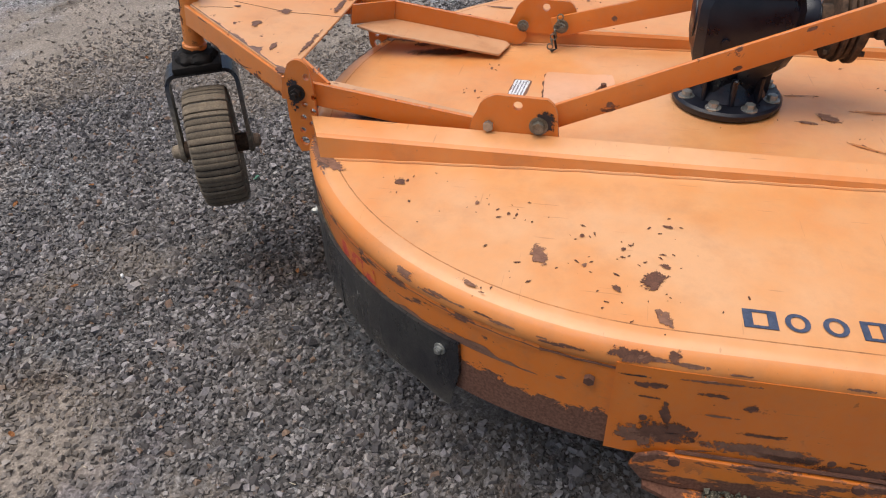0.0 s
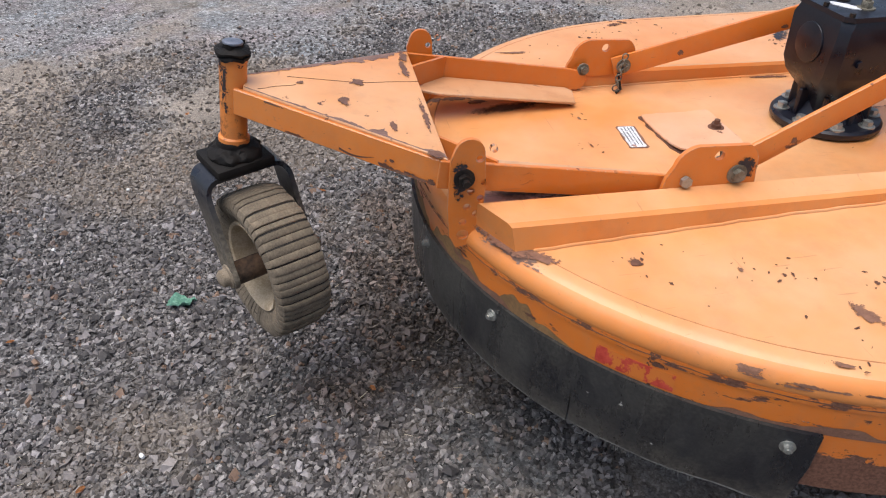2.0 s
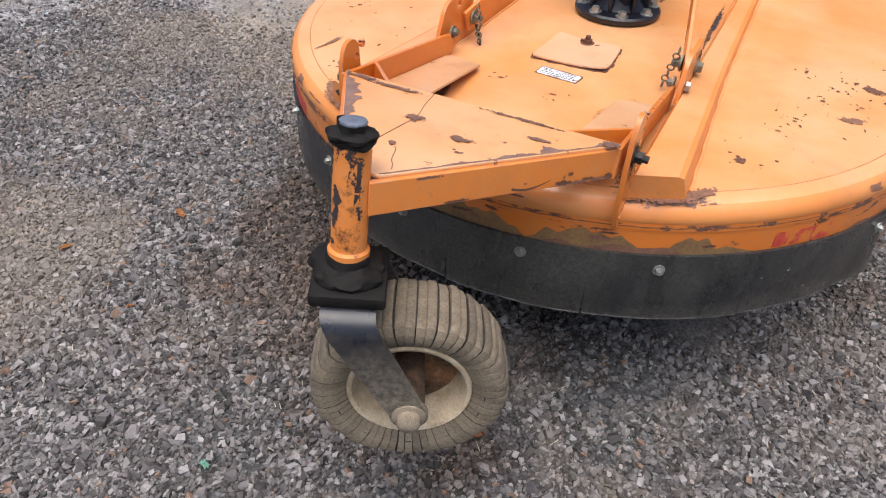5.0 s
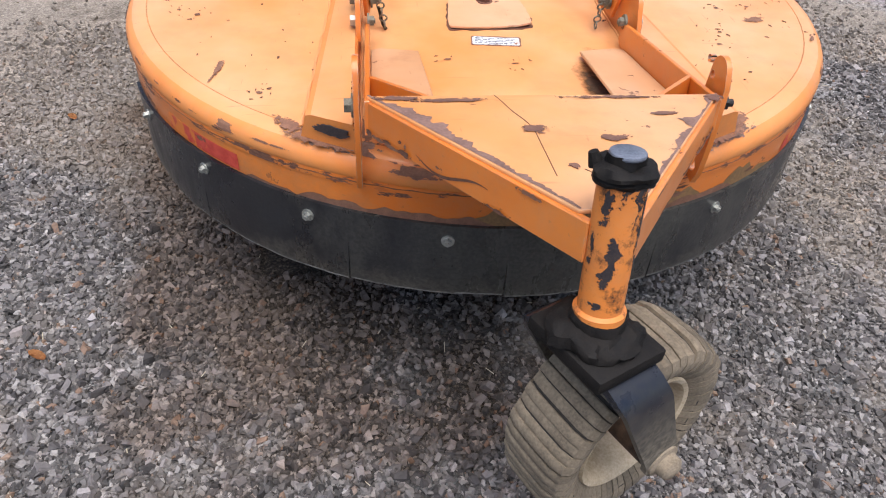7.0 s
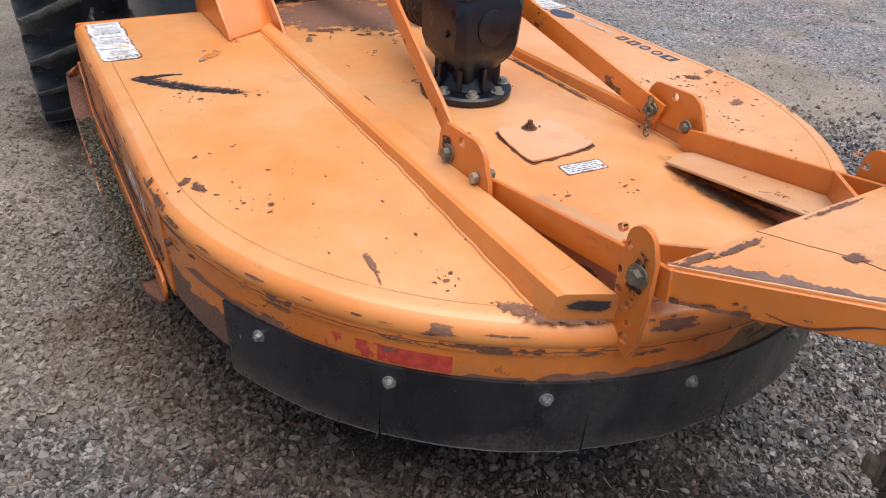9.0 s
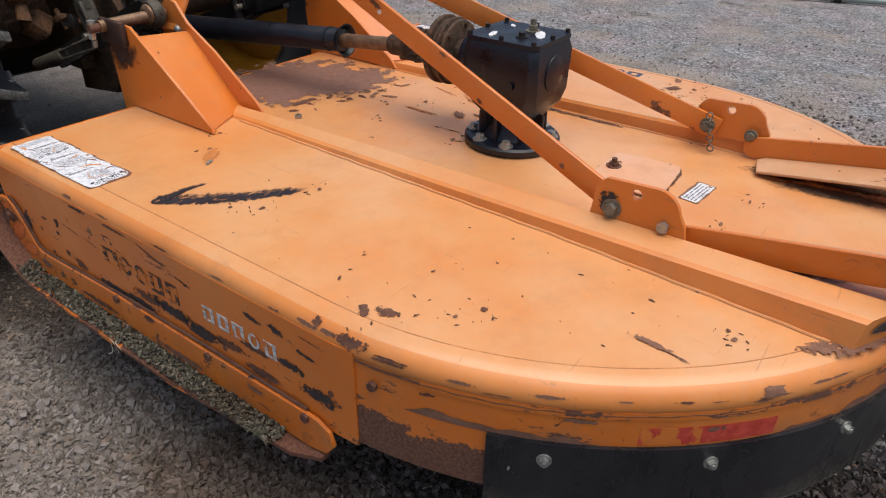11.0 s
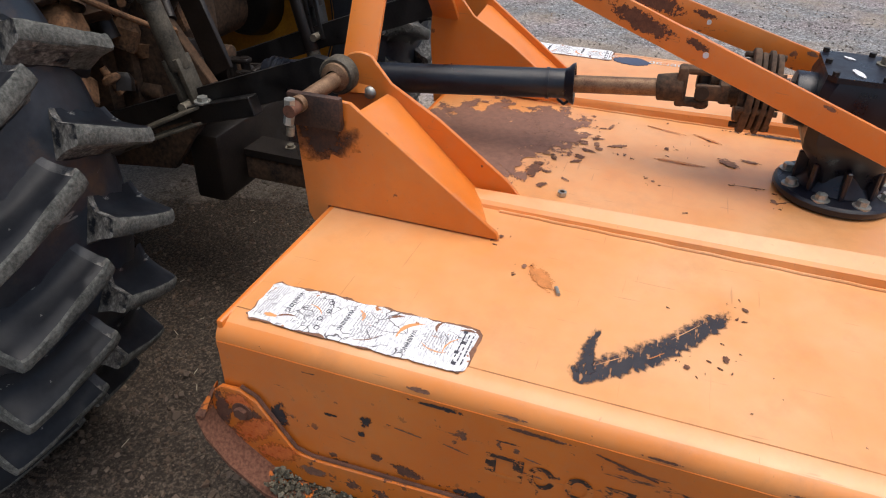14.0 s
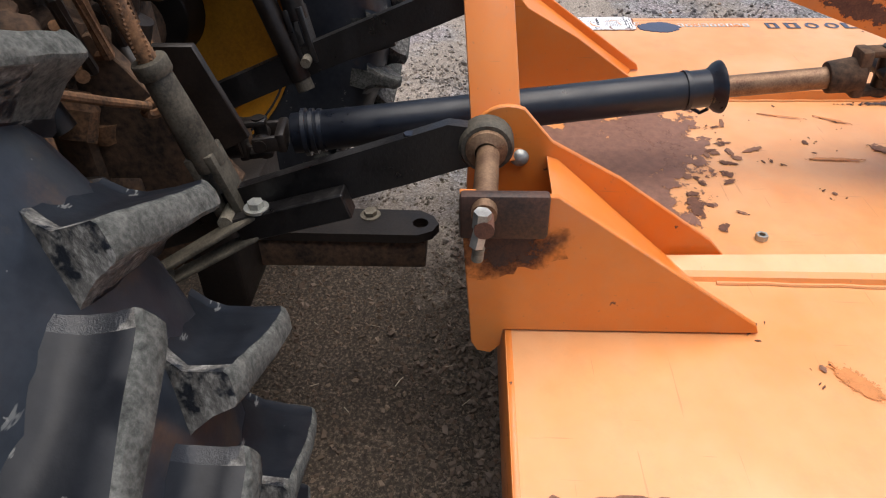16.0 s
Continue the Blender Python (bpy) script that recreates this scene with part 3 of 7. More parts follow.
    for i in range(n):
        j = (i + 1) % n
        bm.faces.new((c, top[i], top[j]))
        bm.faces.new((low[i], low[j], top[j], top[i]))
    return bm

# ---- ground ----
def ground_height(x, y):
    return 0.012 * noise.noise(Vector((x * 0.9, y * 0.9, 3.0))) + 0.006 * noise.noise(Vector((x * 4, y * 4, 8.0)))


def build_ground():
    bm = bmesh.new()
    xs = [-400, -120, -40, -14] + [-6 + 0.12 * i for i in range(101)] + [9, 14, 40, 120, 400]
    ys = [-400, -120, -40, -14] + [-6 + 0.12 * i for i in range(101)] + [9, 14, 40, 120, 400]
    grid = [[bm.verts.new((x, y, ground_height(x, y) if abs(x) < 6.1 and abs(y) < 6.1 else 0.0)) for y in ys] for x in xs]
    for i in range(len(xs) - 1):
        for j in range(len(ys) - 1):
            bm.faces.new((grid[i][j], grid[i + 1][j], grid[i + 1][j + 1], grid[i][j + 1]))
    return tagged(part("ground", bm, M_GROUND), "grey gravel yard with brown dirt patches", "ground", "", "structure")


ground = build_ground()


def stone_mesh(name, places, sizes, mat, seed=1, flat=0.6):
    """Crushed stones as one mesh, each a skewed, split block with sharp edges: places (n, 3), sizes (n,)."""
    rng = np.random.default_rng(seed)
    n = len(places)
    base = np.array([(-1, -1, -1), (1, -1, -1), (1, 1, -1), (-1, 1, -1), (-1, -1, 1), (1, -1, 1), (1, 1, 1), (-1, 1, 1)], float)
    quads = np.array([(0, 3, 2, 1), (4, 5, 6, 7), (0, 1, 5, 4), (1, 2, 6, 5), (2, 3, 7, 6), (3, 0, 4, 7)])
    v = np.repeat(base[None], n, 0)
    v[..., :2] *= rng.uniform(0.30, 1.0, (n, 8, 2))
    v[:, 4:, :2] *= rng.uniform(0.55, 1.0, (n, 1, 2))
    v[..., 2] *= rng.uniform(0.35, 1.0, (n, 8))
    v[..., 0] += 0.35 * rng.uniform(-1, 1, (n, 1)) * v[..., 1]
    v = v * np.stack([np.ones(n), rng.uniform(0.5, 0.95, n), rng.uniform(0.6, 1.2, n) * flat], 1)[:, None]
    a, b, c = rng.uniform(0, 6.28, n), rng.normal(0, 0.48, n), rng.normal(0, 0.48, n)
    ca, sa, cb, sb, cc, sc = np.cos(a), np.sin(a), np.cos(b), np.sin(b), np.cos(c), np.sin(c)
    x, y, z = v[..., 0], v[..., 1], v[..., 2]
    y, z = y * cb[:, None] - z * sb[:, None], y * sb[:, None] + z * cb[:, None]
    x, z = x * cc[:, None] + z * sc[:, None], -x * sc[:, None] + z * cc[:, None]
    x, y = x * ca[:, None] - y * sa[:, None], x * sa[:, None] + y * ca[:, None]
    v = np.stack([x, y, z], -1) * sizes[:, None, None] * 0.56 + places[:, None]
    me = bpy.data.meshes.new(name)
    me.vertices.add(n * 8)
    me.vertices.foreach_set("co", v.ravel())
    me.loops.add(n * 24)
    me.loops.foreach_set("vertex_index", (quads[None] + 8 * np.arange(n)[:, None, None]).astype(np.int32).ravel())
    me.polygons.add(n * 6)
    me.polygons.foreach_set("loop_start", np.arange(0, n * 24, 4, dtype=np.int32))
    me.update(calc_edges=True)
    me.shade_flat()
    me.materials.append(mat)
    return new(name, me)


def patchy(x, y):
    return noise.fractal(Vector((x * 0.9, y * 0.9, 1.5)), 0.7, 2.0, 4) + sum(0.62 * max(0.0, 1 - math.hypot(x - cx, y - cy) / r) for cx, cy, r in DUST)


def scatter(n, reach, lo, hi, seed, power, clump, inner=0.0):
    """Stones round the machine, thinning out towards reach; none under the deck, where nobody sees them."""
    rng = np.random.default_rng(seed)
    pts, size = [], []
    while len(pts) < n:
        x, y, u = rng.uniform(-reach, reach), rng.uniform(-reach, reach), rng.uniform()
        r = math.hypot(x, y)
        x, y = x - 0.25, y - 0.55
        if r > reach or r < inner or u < (r - reach * 0.45) / (reach * 0.55):
            continue
        if abs(x) < 0.62 and -0.62 < y < 0.8:
            continue
        bare = y * max(0.0, min(1.0, 2.2 - abs(x + 0.5) * 0.8))
        dirt = patchy(x, y) + max(0.0, min(1.2, bare + 0.2)) * 0.42
        if rng.uniform() < max(0.0, min(0.985 if bare > 0.9 else 0.95, 0.30 + dirt * clump + max(0.0, bare - 0.8))):
            continue
        s = lo + (hi - lo) * rng.uniform() ** power
        pts.append((x, y, ground_height(x, y) + s * rng.uniform(0.06, 0.32)))
        size.append(s)
    return np.array(pts), np.array(size)


p1, s1 = scatter(160000, 3.0, 0.007, 0.023, 4, 1.6, 0.75)
tagged(stone_mesh("gravel", p1, s1, M_STONE, 5, 0.85), "loose crushed grey stone lying on the yard", "gravel", "", "stuff")
p2, s2 = scatter(24000, 3.3, 0.014, 0.036, 9, 2.2, 1.3)
tagged(stone_mesh("slate_chips", p2, s2, M_SLATE, 7, 0.7), "flat angular slate-grey stones among the gravel", "gravel", "", "stuff")
rng = np.random.default_rng(23)
p4 = np.stack([rng.uniform(-1.3, 1.2, 9000), rng.uniform(0.75, 2.3, 9000), rng.uniform(0, 0.002, 9000)], 1)
p4[:, 2] += [ground_height(x, y) for x, y, z in p4]
tagged(stone_mesh("fine_grit", p4, 0.006 + 0.016 * rng.uniform(0, 1, 9000) ** 3, M_EARTHGRIT, 11, 0.6), "fine brown grit on the bare earth behind the tractor", "grit", "", "stuff")
p3, s3 = scatter(26000, 6.5, 0.008, 0.024, 13, 2.0, 0.7, 2.2)
tagged(stone_mesh("outer_gravel", p3, s3, M_PALESTONE, 8, 0.5), "scattered grey stones on the outer yard", "gravel", "", "stuff")

# ---- rotary cutter ----
cutter = thing("rotary_cutter", "orange steel rotary cutter, chipped and rusty, raised behind a tractor", "mower", m=pose(0, 0, 0.637, 0, -0.5, 0))
R0, YC, YF = 0.908, -0.13, 1.07


def outline(o, n=48):
    """The deck's edge, moved out by o, from the front right corner round the back to the front left one."""
    r = R0 + o
    pts = [(r, YF - (YF - YC) * i / 8) for i in range(8)]
    pts += [(r * math.cos(math.pi * i / n), YC - r * math.sin(math.pi * i / n)) for i in range(n + 1)]
    pts += [(-r, YC + (YF - YC) * i / 8) for i in range(1, 9)]
    return pts


def strip(bm, prof, pts_of):
    rows = [[bm.verts.new((x, y, z)) for x, y in pts_of(o)] for o, z in prof]
    for a, b in zip(rows, rows[1:]):
        for i in range(len(a) - 1):
            bm.faces.new((a[i], a[i + 1], b[i + 1], b[i]))
    return rows


# the rolled edge in section: distance out from the deck's edge, and height
RIM = [(-0.058, 0.0), (-0.0475, 0.0003), (-0.0460, -0.0010), (-0.0445, 0.0003), (-0.034, -0.0002), (-0.022, -0.0022), (-0.011, -0.0062), (-0.002, -0.0122), (0.0045, -0.0198), (0.0085, -0.029), (0.0095, -0.038), (0.0080, -0.0465), (0.003, -0.0525), (0.0, -0.053)]


def build_deck():
    bm = bmesh.new()
    rows = strip(bm, RIM, outline)
    # along the straight sides the sheet is simply bent down into the side panel
    for row in rows:
        for v in row:
            if v.co.y > YC + 0.01:
                v.co.x = math.copysign(R0 + 0.0095 if v.co.z < -0.030 else min(abs(v.co.x), R0 + 0.0095), v.co.x)
    # top sheet in strips across, so that it keeps a slight unevenness
    inner = rows[0]
    half = len(inner) // 2
    for i in range(half):
        j = len(inner) - 1 - i
        a, b = inner[i], inner[j]
        c, d = inner[i + 1], inner[j - 1]
        if c is d:
            bm.faces.new((a, c, b))
        else:
            bm.faces.new((a, c, d, b))
    deck = part("deck", bm, M_DECK, cutter, "", 30)
    deck.data.materials.append(M_RIM)
    deck.data.materials.append(M_SEAM)
    # the pale tone with its sky glare ends where the sheet turns down
    for p in deck.data.polygons:
        if p.center.z < -0.005:
            p.material_index = 1
        elif 0.8605 < (math.hypot(p.center.x, p.center.y - YC) if p.center.y < YC else abs(p.center.x)) < 0.8637:
            p.material_index = 2
    part("front_flange", box((-0.908, 1.058, -0.2), (0.908, 1.072, 0.001), 0.005), M_SIDE, cutter)
    # underside sheet that closes the deck from below
    bm = bmesh.new()
    vs = [bm.verts.new((x, y, -0.02)) for x, y in outline(-0.02, 24)]
    bm.faces.new(vs)
    part("underside", bm, M_RUST, cutter, "rusty underside of the deck")
    return deck


deck = build_deck()


def curved_strip(r_in, r_out, z0, z1, a0, a1, n, wob=0.0, seed=0):
    """A standing strip round the rear; angles in degrees, 0 on the right side and 180 on the left."""
    rnd = random.Random(seed)
    ph = rnd.uniform(0, 6)
    bm = bmesh.new()
    secs = []
    for i in range(n + 1):
        a = radians(a0 + (a1 - a0) * i / n)
        k = wob * math.sin(i * 0.9 + ph)
        drop = rnd.uniform(-1, 1) * wob * 0.35
        secs.append([bm.verts.new((r * math.cos(a), YC - r * math.sin(a), z)) for r, z in ((r_in, z1), (r_out, z1), (r_out + k, z0 + drop), (r_in + k, z0 + drop))])
    for a, b in zip(secs, secs[1:]):
        for k in range(4):
            bm.faces.new((a[k], a[(k + 1) % 4], b[(k + 1) % 4], b[k]))
    bm.faces.new(secs[0])
    bm.faces.new(secs[-1])
    return bm


band = part("rear_band", curved_strip(0.903, 0.9145, -0.255, -0.04, 1.5, 178.5, 60), M_BAND, cutter, "orange rear band worn to brown rust along its lower edge")
part("band_lip", curved_strip(0.913, 0.9165, -0.062, -0.046, 14, 166, 60), M_LIP, cutter)

# rubber flaps round the rear: continuous at the top, slit from below, with bolts and washers
def flap_strip(a0, a1, z0, n, seed):
    bm = bmesh.new()
    secs = []
    for i in range(n + 1):
        f = i / n
        k = 0.0028 * noise.noise(Vector((seed * 5.0 + f * 4, 0.3, 0))) + 0.002
        drop = 0.0016 * noise.noise(Vector((seed * 3.0 + f * 14, 2.0, 0)))
        slit = 0.16 * ((i == 0) - (i == n))
        if seed == 0:
            # the free end is cut on a slant and stands off a little
            slit += 1.3 * max(0.0, 1 - 3 * f)
            k += 0.010 * max(0.0, 1 - 4 * f)
        sec = []
        for r, z, s in ((0.9150, -0.122, 0), (0.9225, -0.122, 0), (0.9225, -0.20, 0), (0.9225 + k, z0 + drop + 0.006, 0.8), (0.9205 + k, z0 + drop, 1), (0.9155 + k, z0 + drop, 1), (0.9150, -0.20, 0)):
            a = radians(a0 + (a1 - a0) * f + slit * s)
            sec.append(bm.verts.new((r * math.cos(a), YC - r * math.sin(a), z)))
        secs.append(sec)
    for a, b in zip(secs, secs[1:]):
        for k in range(7):
            bm.faces.new((a[k], a[(k + 1) % 7], b[(k + 1) % 7], b[k])).material_index = 1 if k in (3, 4) else 0
    bm.faces.new(secs[0])
    bm.faces.new(secs[-1])
    return bm


cuts = [24.0, 50, 72, 92, 112, 136, 158.5]
for i, (a, b) in enumerate(zip(cuts, cuts[1:])):
    flap = part("rubber_flap", flap_strip(a, b, -0.301 - 0.002 * (i % 3), 24, i), M_RUBBER, cutter, "black rubber skirt flap with a worn lower edge", 50)
    flap.data.materials.append(M_FLAPEDGE)
# threads hanging from the torn edge of one flap
rnd = random.Random(41)
bm = bmesh.new()
for i in range(70):
    a = radians(rnd.uniform(34, 50))
    r, ln, sw = 0.921, rnd.uniform(0.004, 0.018), rnd.uniform(-0.004, 0.004)
    p = Vector((r * math.cos(a), YC - r * math.sin(a), -0.300))
    add_cyl(bm, p, p + Vector((sw, sw, -ln)), 0.0007, 0.0003, 4)
tagged(part("frayed_threads", bm, M_THREAD, cutter), "frayed threads along a torn flap edge", kind="stuff")
for a in (26.8, 63.1, 81.3, 99.5, 117.3, 134.9, 152.3):
    ca, sa = math.cos(radians(a)), math.sin(radians(a))
    part("flap_bolt", hex_bolt((0.9225 * ca, YC - 0.9225 * sa, -0.158), (ca, -sa, 0), 0.0085, 0.008, True, 0.006), M_BOLT, cutter, "dull zinc bolt with a washer")

def side_sheet(sx):
    """The side sheet: straight along the deck, then bent with it to the seam at the rear."""
    bm = bmesh.new()
    secs = []
    for y, a in [(1.068 - 0.1498 * k, 0) for k in range(9)] + [(None, a) for a in (2, 4, 5.8)]:
        row = []
        for r, z in ((0.908, -0.036), (0.9185, -0.036), (0.9185, -0.262), (0.908, -0.262)):
            row.append(bm.verts.new((sx * r, y, z) if y is not None else (sx * r * math.cos(radians(a)), YC - r * math.sin(radians(a)), z)))
        secs.append(row)
    for a, b in zip(secs, secs[1:]):
        for k in range(4):
            bm.faces.new((a[k], a[(k + 1) % 4], b[(k + 1) % 4], b[k]))
    bm.faces.new(secs[0])
    bm.faces.new(secs[-1])
    return bm


# flat side panels, skids and what has caked on them
for sx in (1, -1):
    side = part("side_panel", side_sheet(sx), M_SIDE, cutter, "orange side panel scraped down to rust")
    for y, z in ((-0.262, -0.092),):
        part("panel_bolt", hex_bolt((sx * 0.905, y, z), (sx, -0.14 * sx * sx, 0), 0.010, 0.008, False), M_RUST, cutter)
    for y, z in ((-0.165, -0.16), (0.15, -0.21)):
        part("panel_hole", cyl((sx * 0.917, y, z), (sx * 0.9195, y, z), 0.007, seg=14), M_RUST, cutter)
    web = [(-0.13, -0.238), (0.60, -0.240), (0.89, -0.254), (0.930, -0.248), (0.960, -0.205), (1.000, -0.145), (1.030, -0.128), (1.068, -0.130), (1.094, -0.155), (1.095, -0.23), (0.985, -0.322), (-0.10, -0.330), (-0.15, -0.320), (-0.175, -0.285), (-0.165, -0.255)]
    skid = part("skid_shoe", plate(web, 0.009, lambda u, v, w: (sx * (0.9265 + w), u, v), 0.002), M_SKID if sx < 0 else M_SKIDRUST, cutter, "bent skid shoe with rubbed orange paint")
    run = [(-0.145, -0.326), (-0.08, -0.333), (0.3, -0.334), (0.90, -0.330), (0.97, -0.315), (1.035, -0.265), (1.082, -0.215), (1.100, -0.175), (1.086, -0.135)]
    bm = bmesh.new()
    rows = []
    for k, (y, z) in enumerate(run):
        wd = 0.940 if k == 0 else 0.962 if k == 1 else 0.985 if k < 6 else 0.985 - 0.006 * (k - 5)
        low = 0.045 if k == len(run) - 1 else 0.0
        rows.append([bm.verts.new(c) for c in ((sx * 0.916, y, z), (sx * wd, y, z - low), (sx * wd, y + low * 0.1, z - 0.010 - low), (sx * 0.916, y, z - 0.010))])
    for a, b in zip(rows, rows[1:]):
        for k in range(4):
            bm.faces.new((a[k], a[(k + 1) % 4], b[(k + 1) % 4], b[k]))
    bm.faces.new(rows[0])
    bm.faces.new(rows[-1])
    part("runner", bevelled(bm, 0.003, 1, 40), M_RUNNER, skid, "rusty runner strip")
    part("skid_bolt", hex_bolt((sx * 0.9315, 1.030, -0.178), (sx, 0, 0), 0.013, 0.008, True), M_RUST, skid)
    for y in (0.551, 0.20, -0.10):
        part("skid_bolt", hex_bolt((sx * 0.928, y, -0.250), (sx, 0, 0), 0.011, 0.006, False), M_RUST, skid)
    rng = np.random.default_rng(11)
    n = 2600
    yy = rng.uniform(-0.04, 0.97, n)
    pts = np.stack([sx * rng.uniform(0.930, 0.980, n), yy, np.where(yy > 0.92, -0.327 + (yy - 0.92) * 0.5, -0.328) + rng.uniform(0, 0.010, n)], 1)
    g = stone_mesh("caked_grit", pts, rng.uniform(0.005, 0.011, n), M_GRIT, 3, 0.9)
    g.parent = skid
    tagged(g, "grit and small stones caked on the skid ledge", kind="stuff")
    if sx < 0:
        for k in range(3):
            root = [(-0.984 - 0.004 * math.sin(f * 5 + k), 0.497 + 0.014 * k + 0.022 * f * (k - 1) + 0.004 * math.sin(f * 9 + 2 * k), -0.322 - 0.050 * f * (0.5 + 0.4 * k) + 0.004 * math.sin(f * 7)) for f in [i / 14 for i in range(15)]]
            part("root", tube(root, 0.0013, 5), M_STRAW, skid, "pale dry root caught on the runner", 60)


def build_rib(sx):
    bm = bmesh.new()
    rows = []
    n = 14
    for i in range(n + 1):
        f = i / n
        xi, xo, h = 0.316 - 0.004 * f, 0.412 - 0.036 * f, 0.056 - 0.038 * f
        y0, y1 = (-0.972 + 1.80 * f), (-0.922 + 1.75 * f)
        # forward of the rear end the outer fold sinks and its foot draws in
        draw = min(1.0, f / 0.38)
        sink, fold = draw * min(0.012, 0.33 * h), xo - 0.015 * draw
        rows.append([bm.verts.new((sx * x, y0 + (y1 - y0) * (x - xi) / (xo - xi), z)) for x, z in ((xi, -0.003), (xi + 0.004, h - 0.008), (xi + 0.010, h), (fold - 0.010, h - 0.002 - sink), (fold + 0.001, h - 0.007 - sink), (xo + 0.014 - 0.021 * draw, -0.003))])
    for a, b in zip(rows, rows[1:]):
        for k in range(5):
            bm.faces.new((a[k], a[k + 1], b[k + 1], b[k]))
    bm.faces.new(rows[0])
    bm.faces.new(rows[-1])
    rib = part("stiffening_rib", bm, M_DECK, cutter, "folded orange stiffening rib welded on the deck", 25)
    lit_steep_tones(rib, M_RIM)
    # weld bead along the foot
    bead = [(sx * (0.428 - 0.034 * i / 40 - 0.021 * min(1.0, (i / 40 + 0.03) / 0.38) + 0.0015 * math.sin(i * 2.1)), -0.88 + 1.6 * i / 40, 0.0015) for i in range(41)]
    part("weld_bead", tube(bead, 0.0035, 6), M_DECK, rib)
    bead = [(sx * (0.314 - 0.012 * i / 40 + 0.0015 * math.sin(i * 2.7)), -0.95 + 1.66 * i / 40, 0.0015) for i in range(41)]
    part("weld_bead", tube(bead, 0.003, 6), M_DECK, rib)
    # slot at the rear end, rusted at its rim
    slot = blotch(0.033, 0.008, 26, 0.28, 8)
    slot.transform(Matrix.Translation((sx * 0.365, -0.9505, 0.034)) @ pose(0, 0, 0, 0, 0, sx * 27) @ pose(0, 0, 0, 90, 0, 0))
    part("black_mark", slot, M_SMEAR, rib) if sx < 0 else slot.free()
    return rib


for sx in (1, -1):
    build_rib(sx)
    # lug plate that carries the tail arm and the brace strap
    dome = [(-0.582, 0.035), (-0.372, 0.035), (-0.377, 0.075)] + arc(-0.428, 0.088, 0.050, 0, 60, 6) + arc(-0.51, 0.085, 0.052, 95, 170, 6) + [(-0.575, 0.07)]
    lug = part("lug_plate", plate(dome, 0.011, lambda u, v, w: (sx * (0.318 + w), u, v), 0.0015, ((-0.468, 0.113, 0.011),)), M_FRAME, cutter, "", 30)
    part("pivot_bolt", hex_bolt((sx * 0.324, -0.42, 0.067), (sx, 0, 0), 0.014, 0.012, True), M_DIRTBOLT, lug)
    part("pivot_bolt", hex_bolt((sx * 0.324, -0.534, 0.062), (sx, 0, 0), 0.0125, 0.009, False), M_BOLT, lug)
    part("pivot_nut", hex_bolt((sx * 0.288, -0.42, 0.067), (-sx, 0, 0), 0.013, 0.012, True, 0.012), M_DIRTBOLT, lug)
    part("pivot_nut", hex_bolt((sx * 0.296, -0.534, 0.062), (-sx, 0, 0), 0.011, 0.010, True, 0.006), M_DIRTBOLT, lug)
    # quadrant plate with two rows of holes
    quad = [(-1.012, -0.05), (-0.985, -0.045), (-0.958, 0.02), (-0.953, 0.10), (-0.956, 0.168)] + arc(-0.985, 0.165, 0.029, 0, 160, 8) + [(-1.022, 0.15), (-1.028, 0.05), (-1.025, -0.02)]
    hole = [(-0.998 + 0.004 * k + 0.023 * (k % 2), 0.012 + 0.0175 * k, 0.0076) for k in range(10)]
    q = part("quadrant_plate", plate(quad, 0.010, lambda u, v, w: (sx * (0.316 + w), u, v), 0.0, [(-0.998, -0.018, 0.012)] + hole[:6] + hole[8:]), M_FRAME, cutter, "curved orange plate with two rows of holes", 30)
    part("quadrant_bolt", hex_bolt((sx * 0.322, -0.996, 0.112), (sx, 0, 0), 0.0135, 0.012, True, 0.014 if sx > 0 else 0), M_IRON if sx > 0 else M_DIRTBOLT, q)

# ---- tail frame, in its own tilted frame ----
T = pose(0, -1.028, 0.146, -9.1, 0, 0)


def tpart(name, bm, mat, parent=cutter, label="", smooth=35):
    bm.transform(T)
    return part(name, bm, mat, parent, label, smooth)


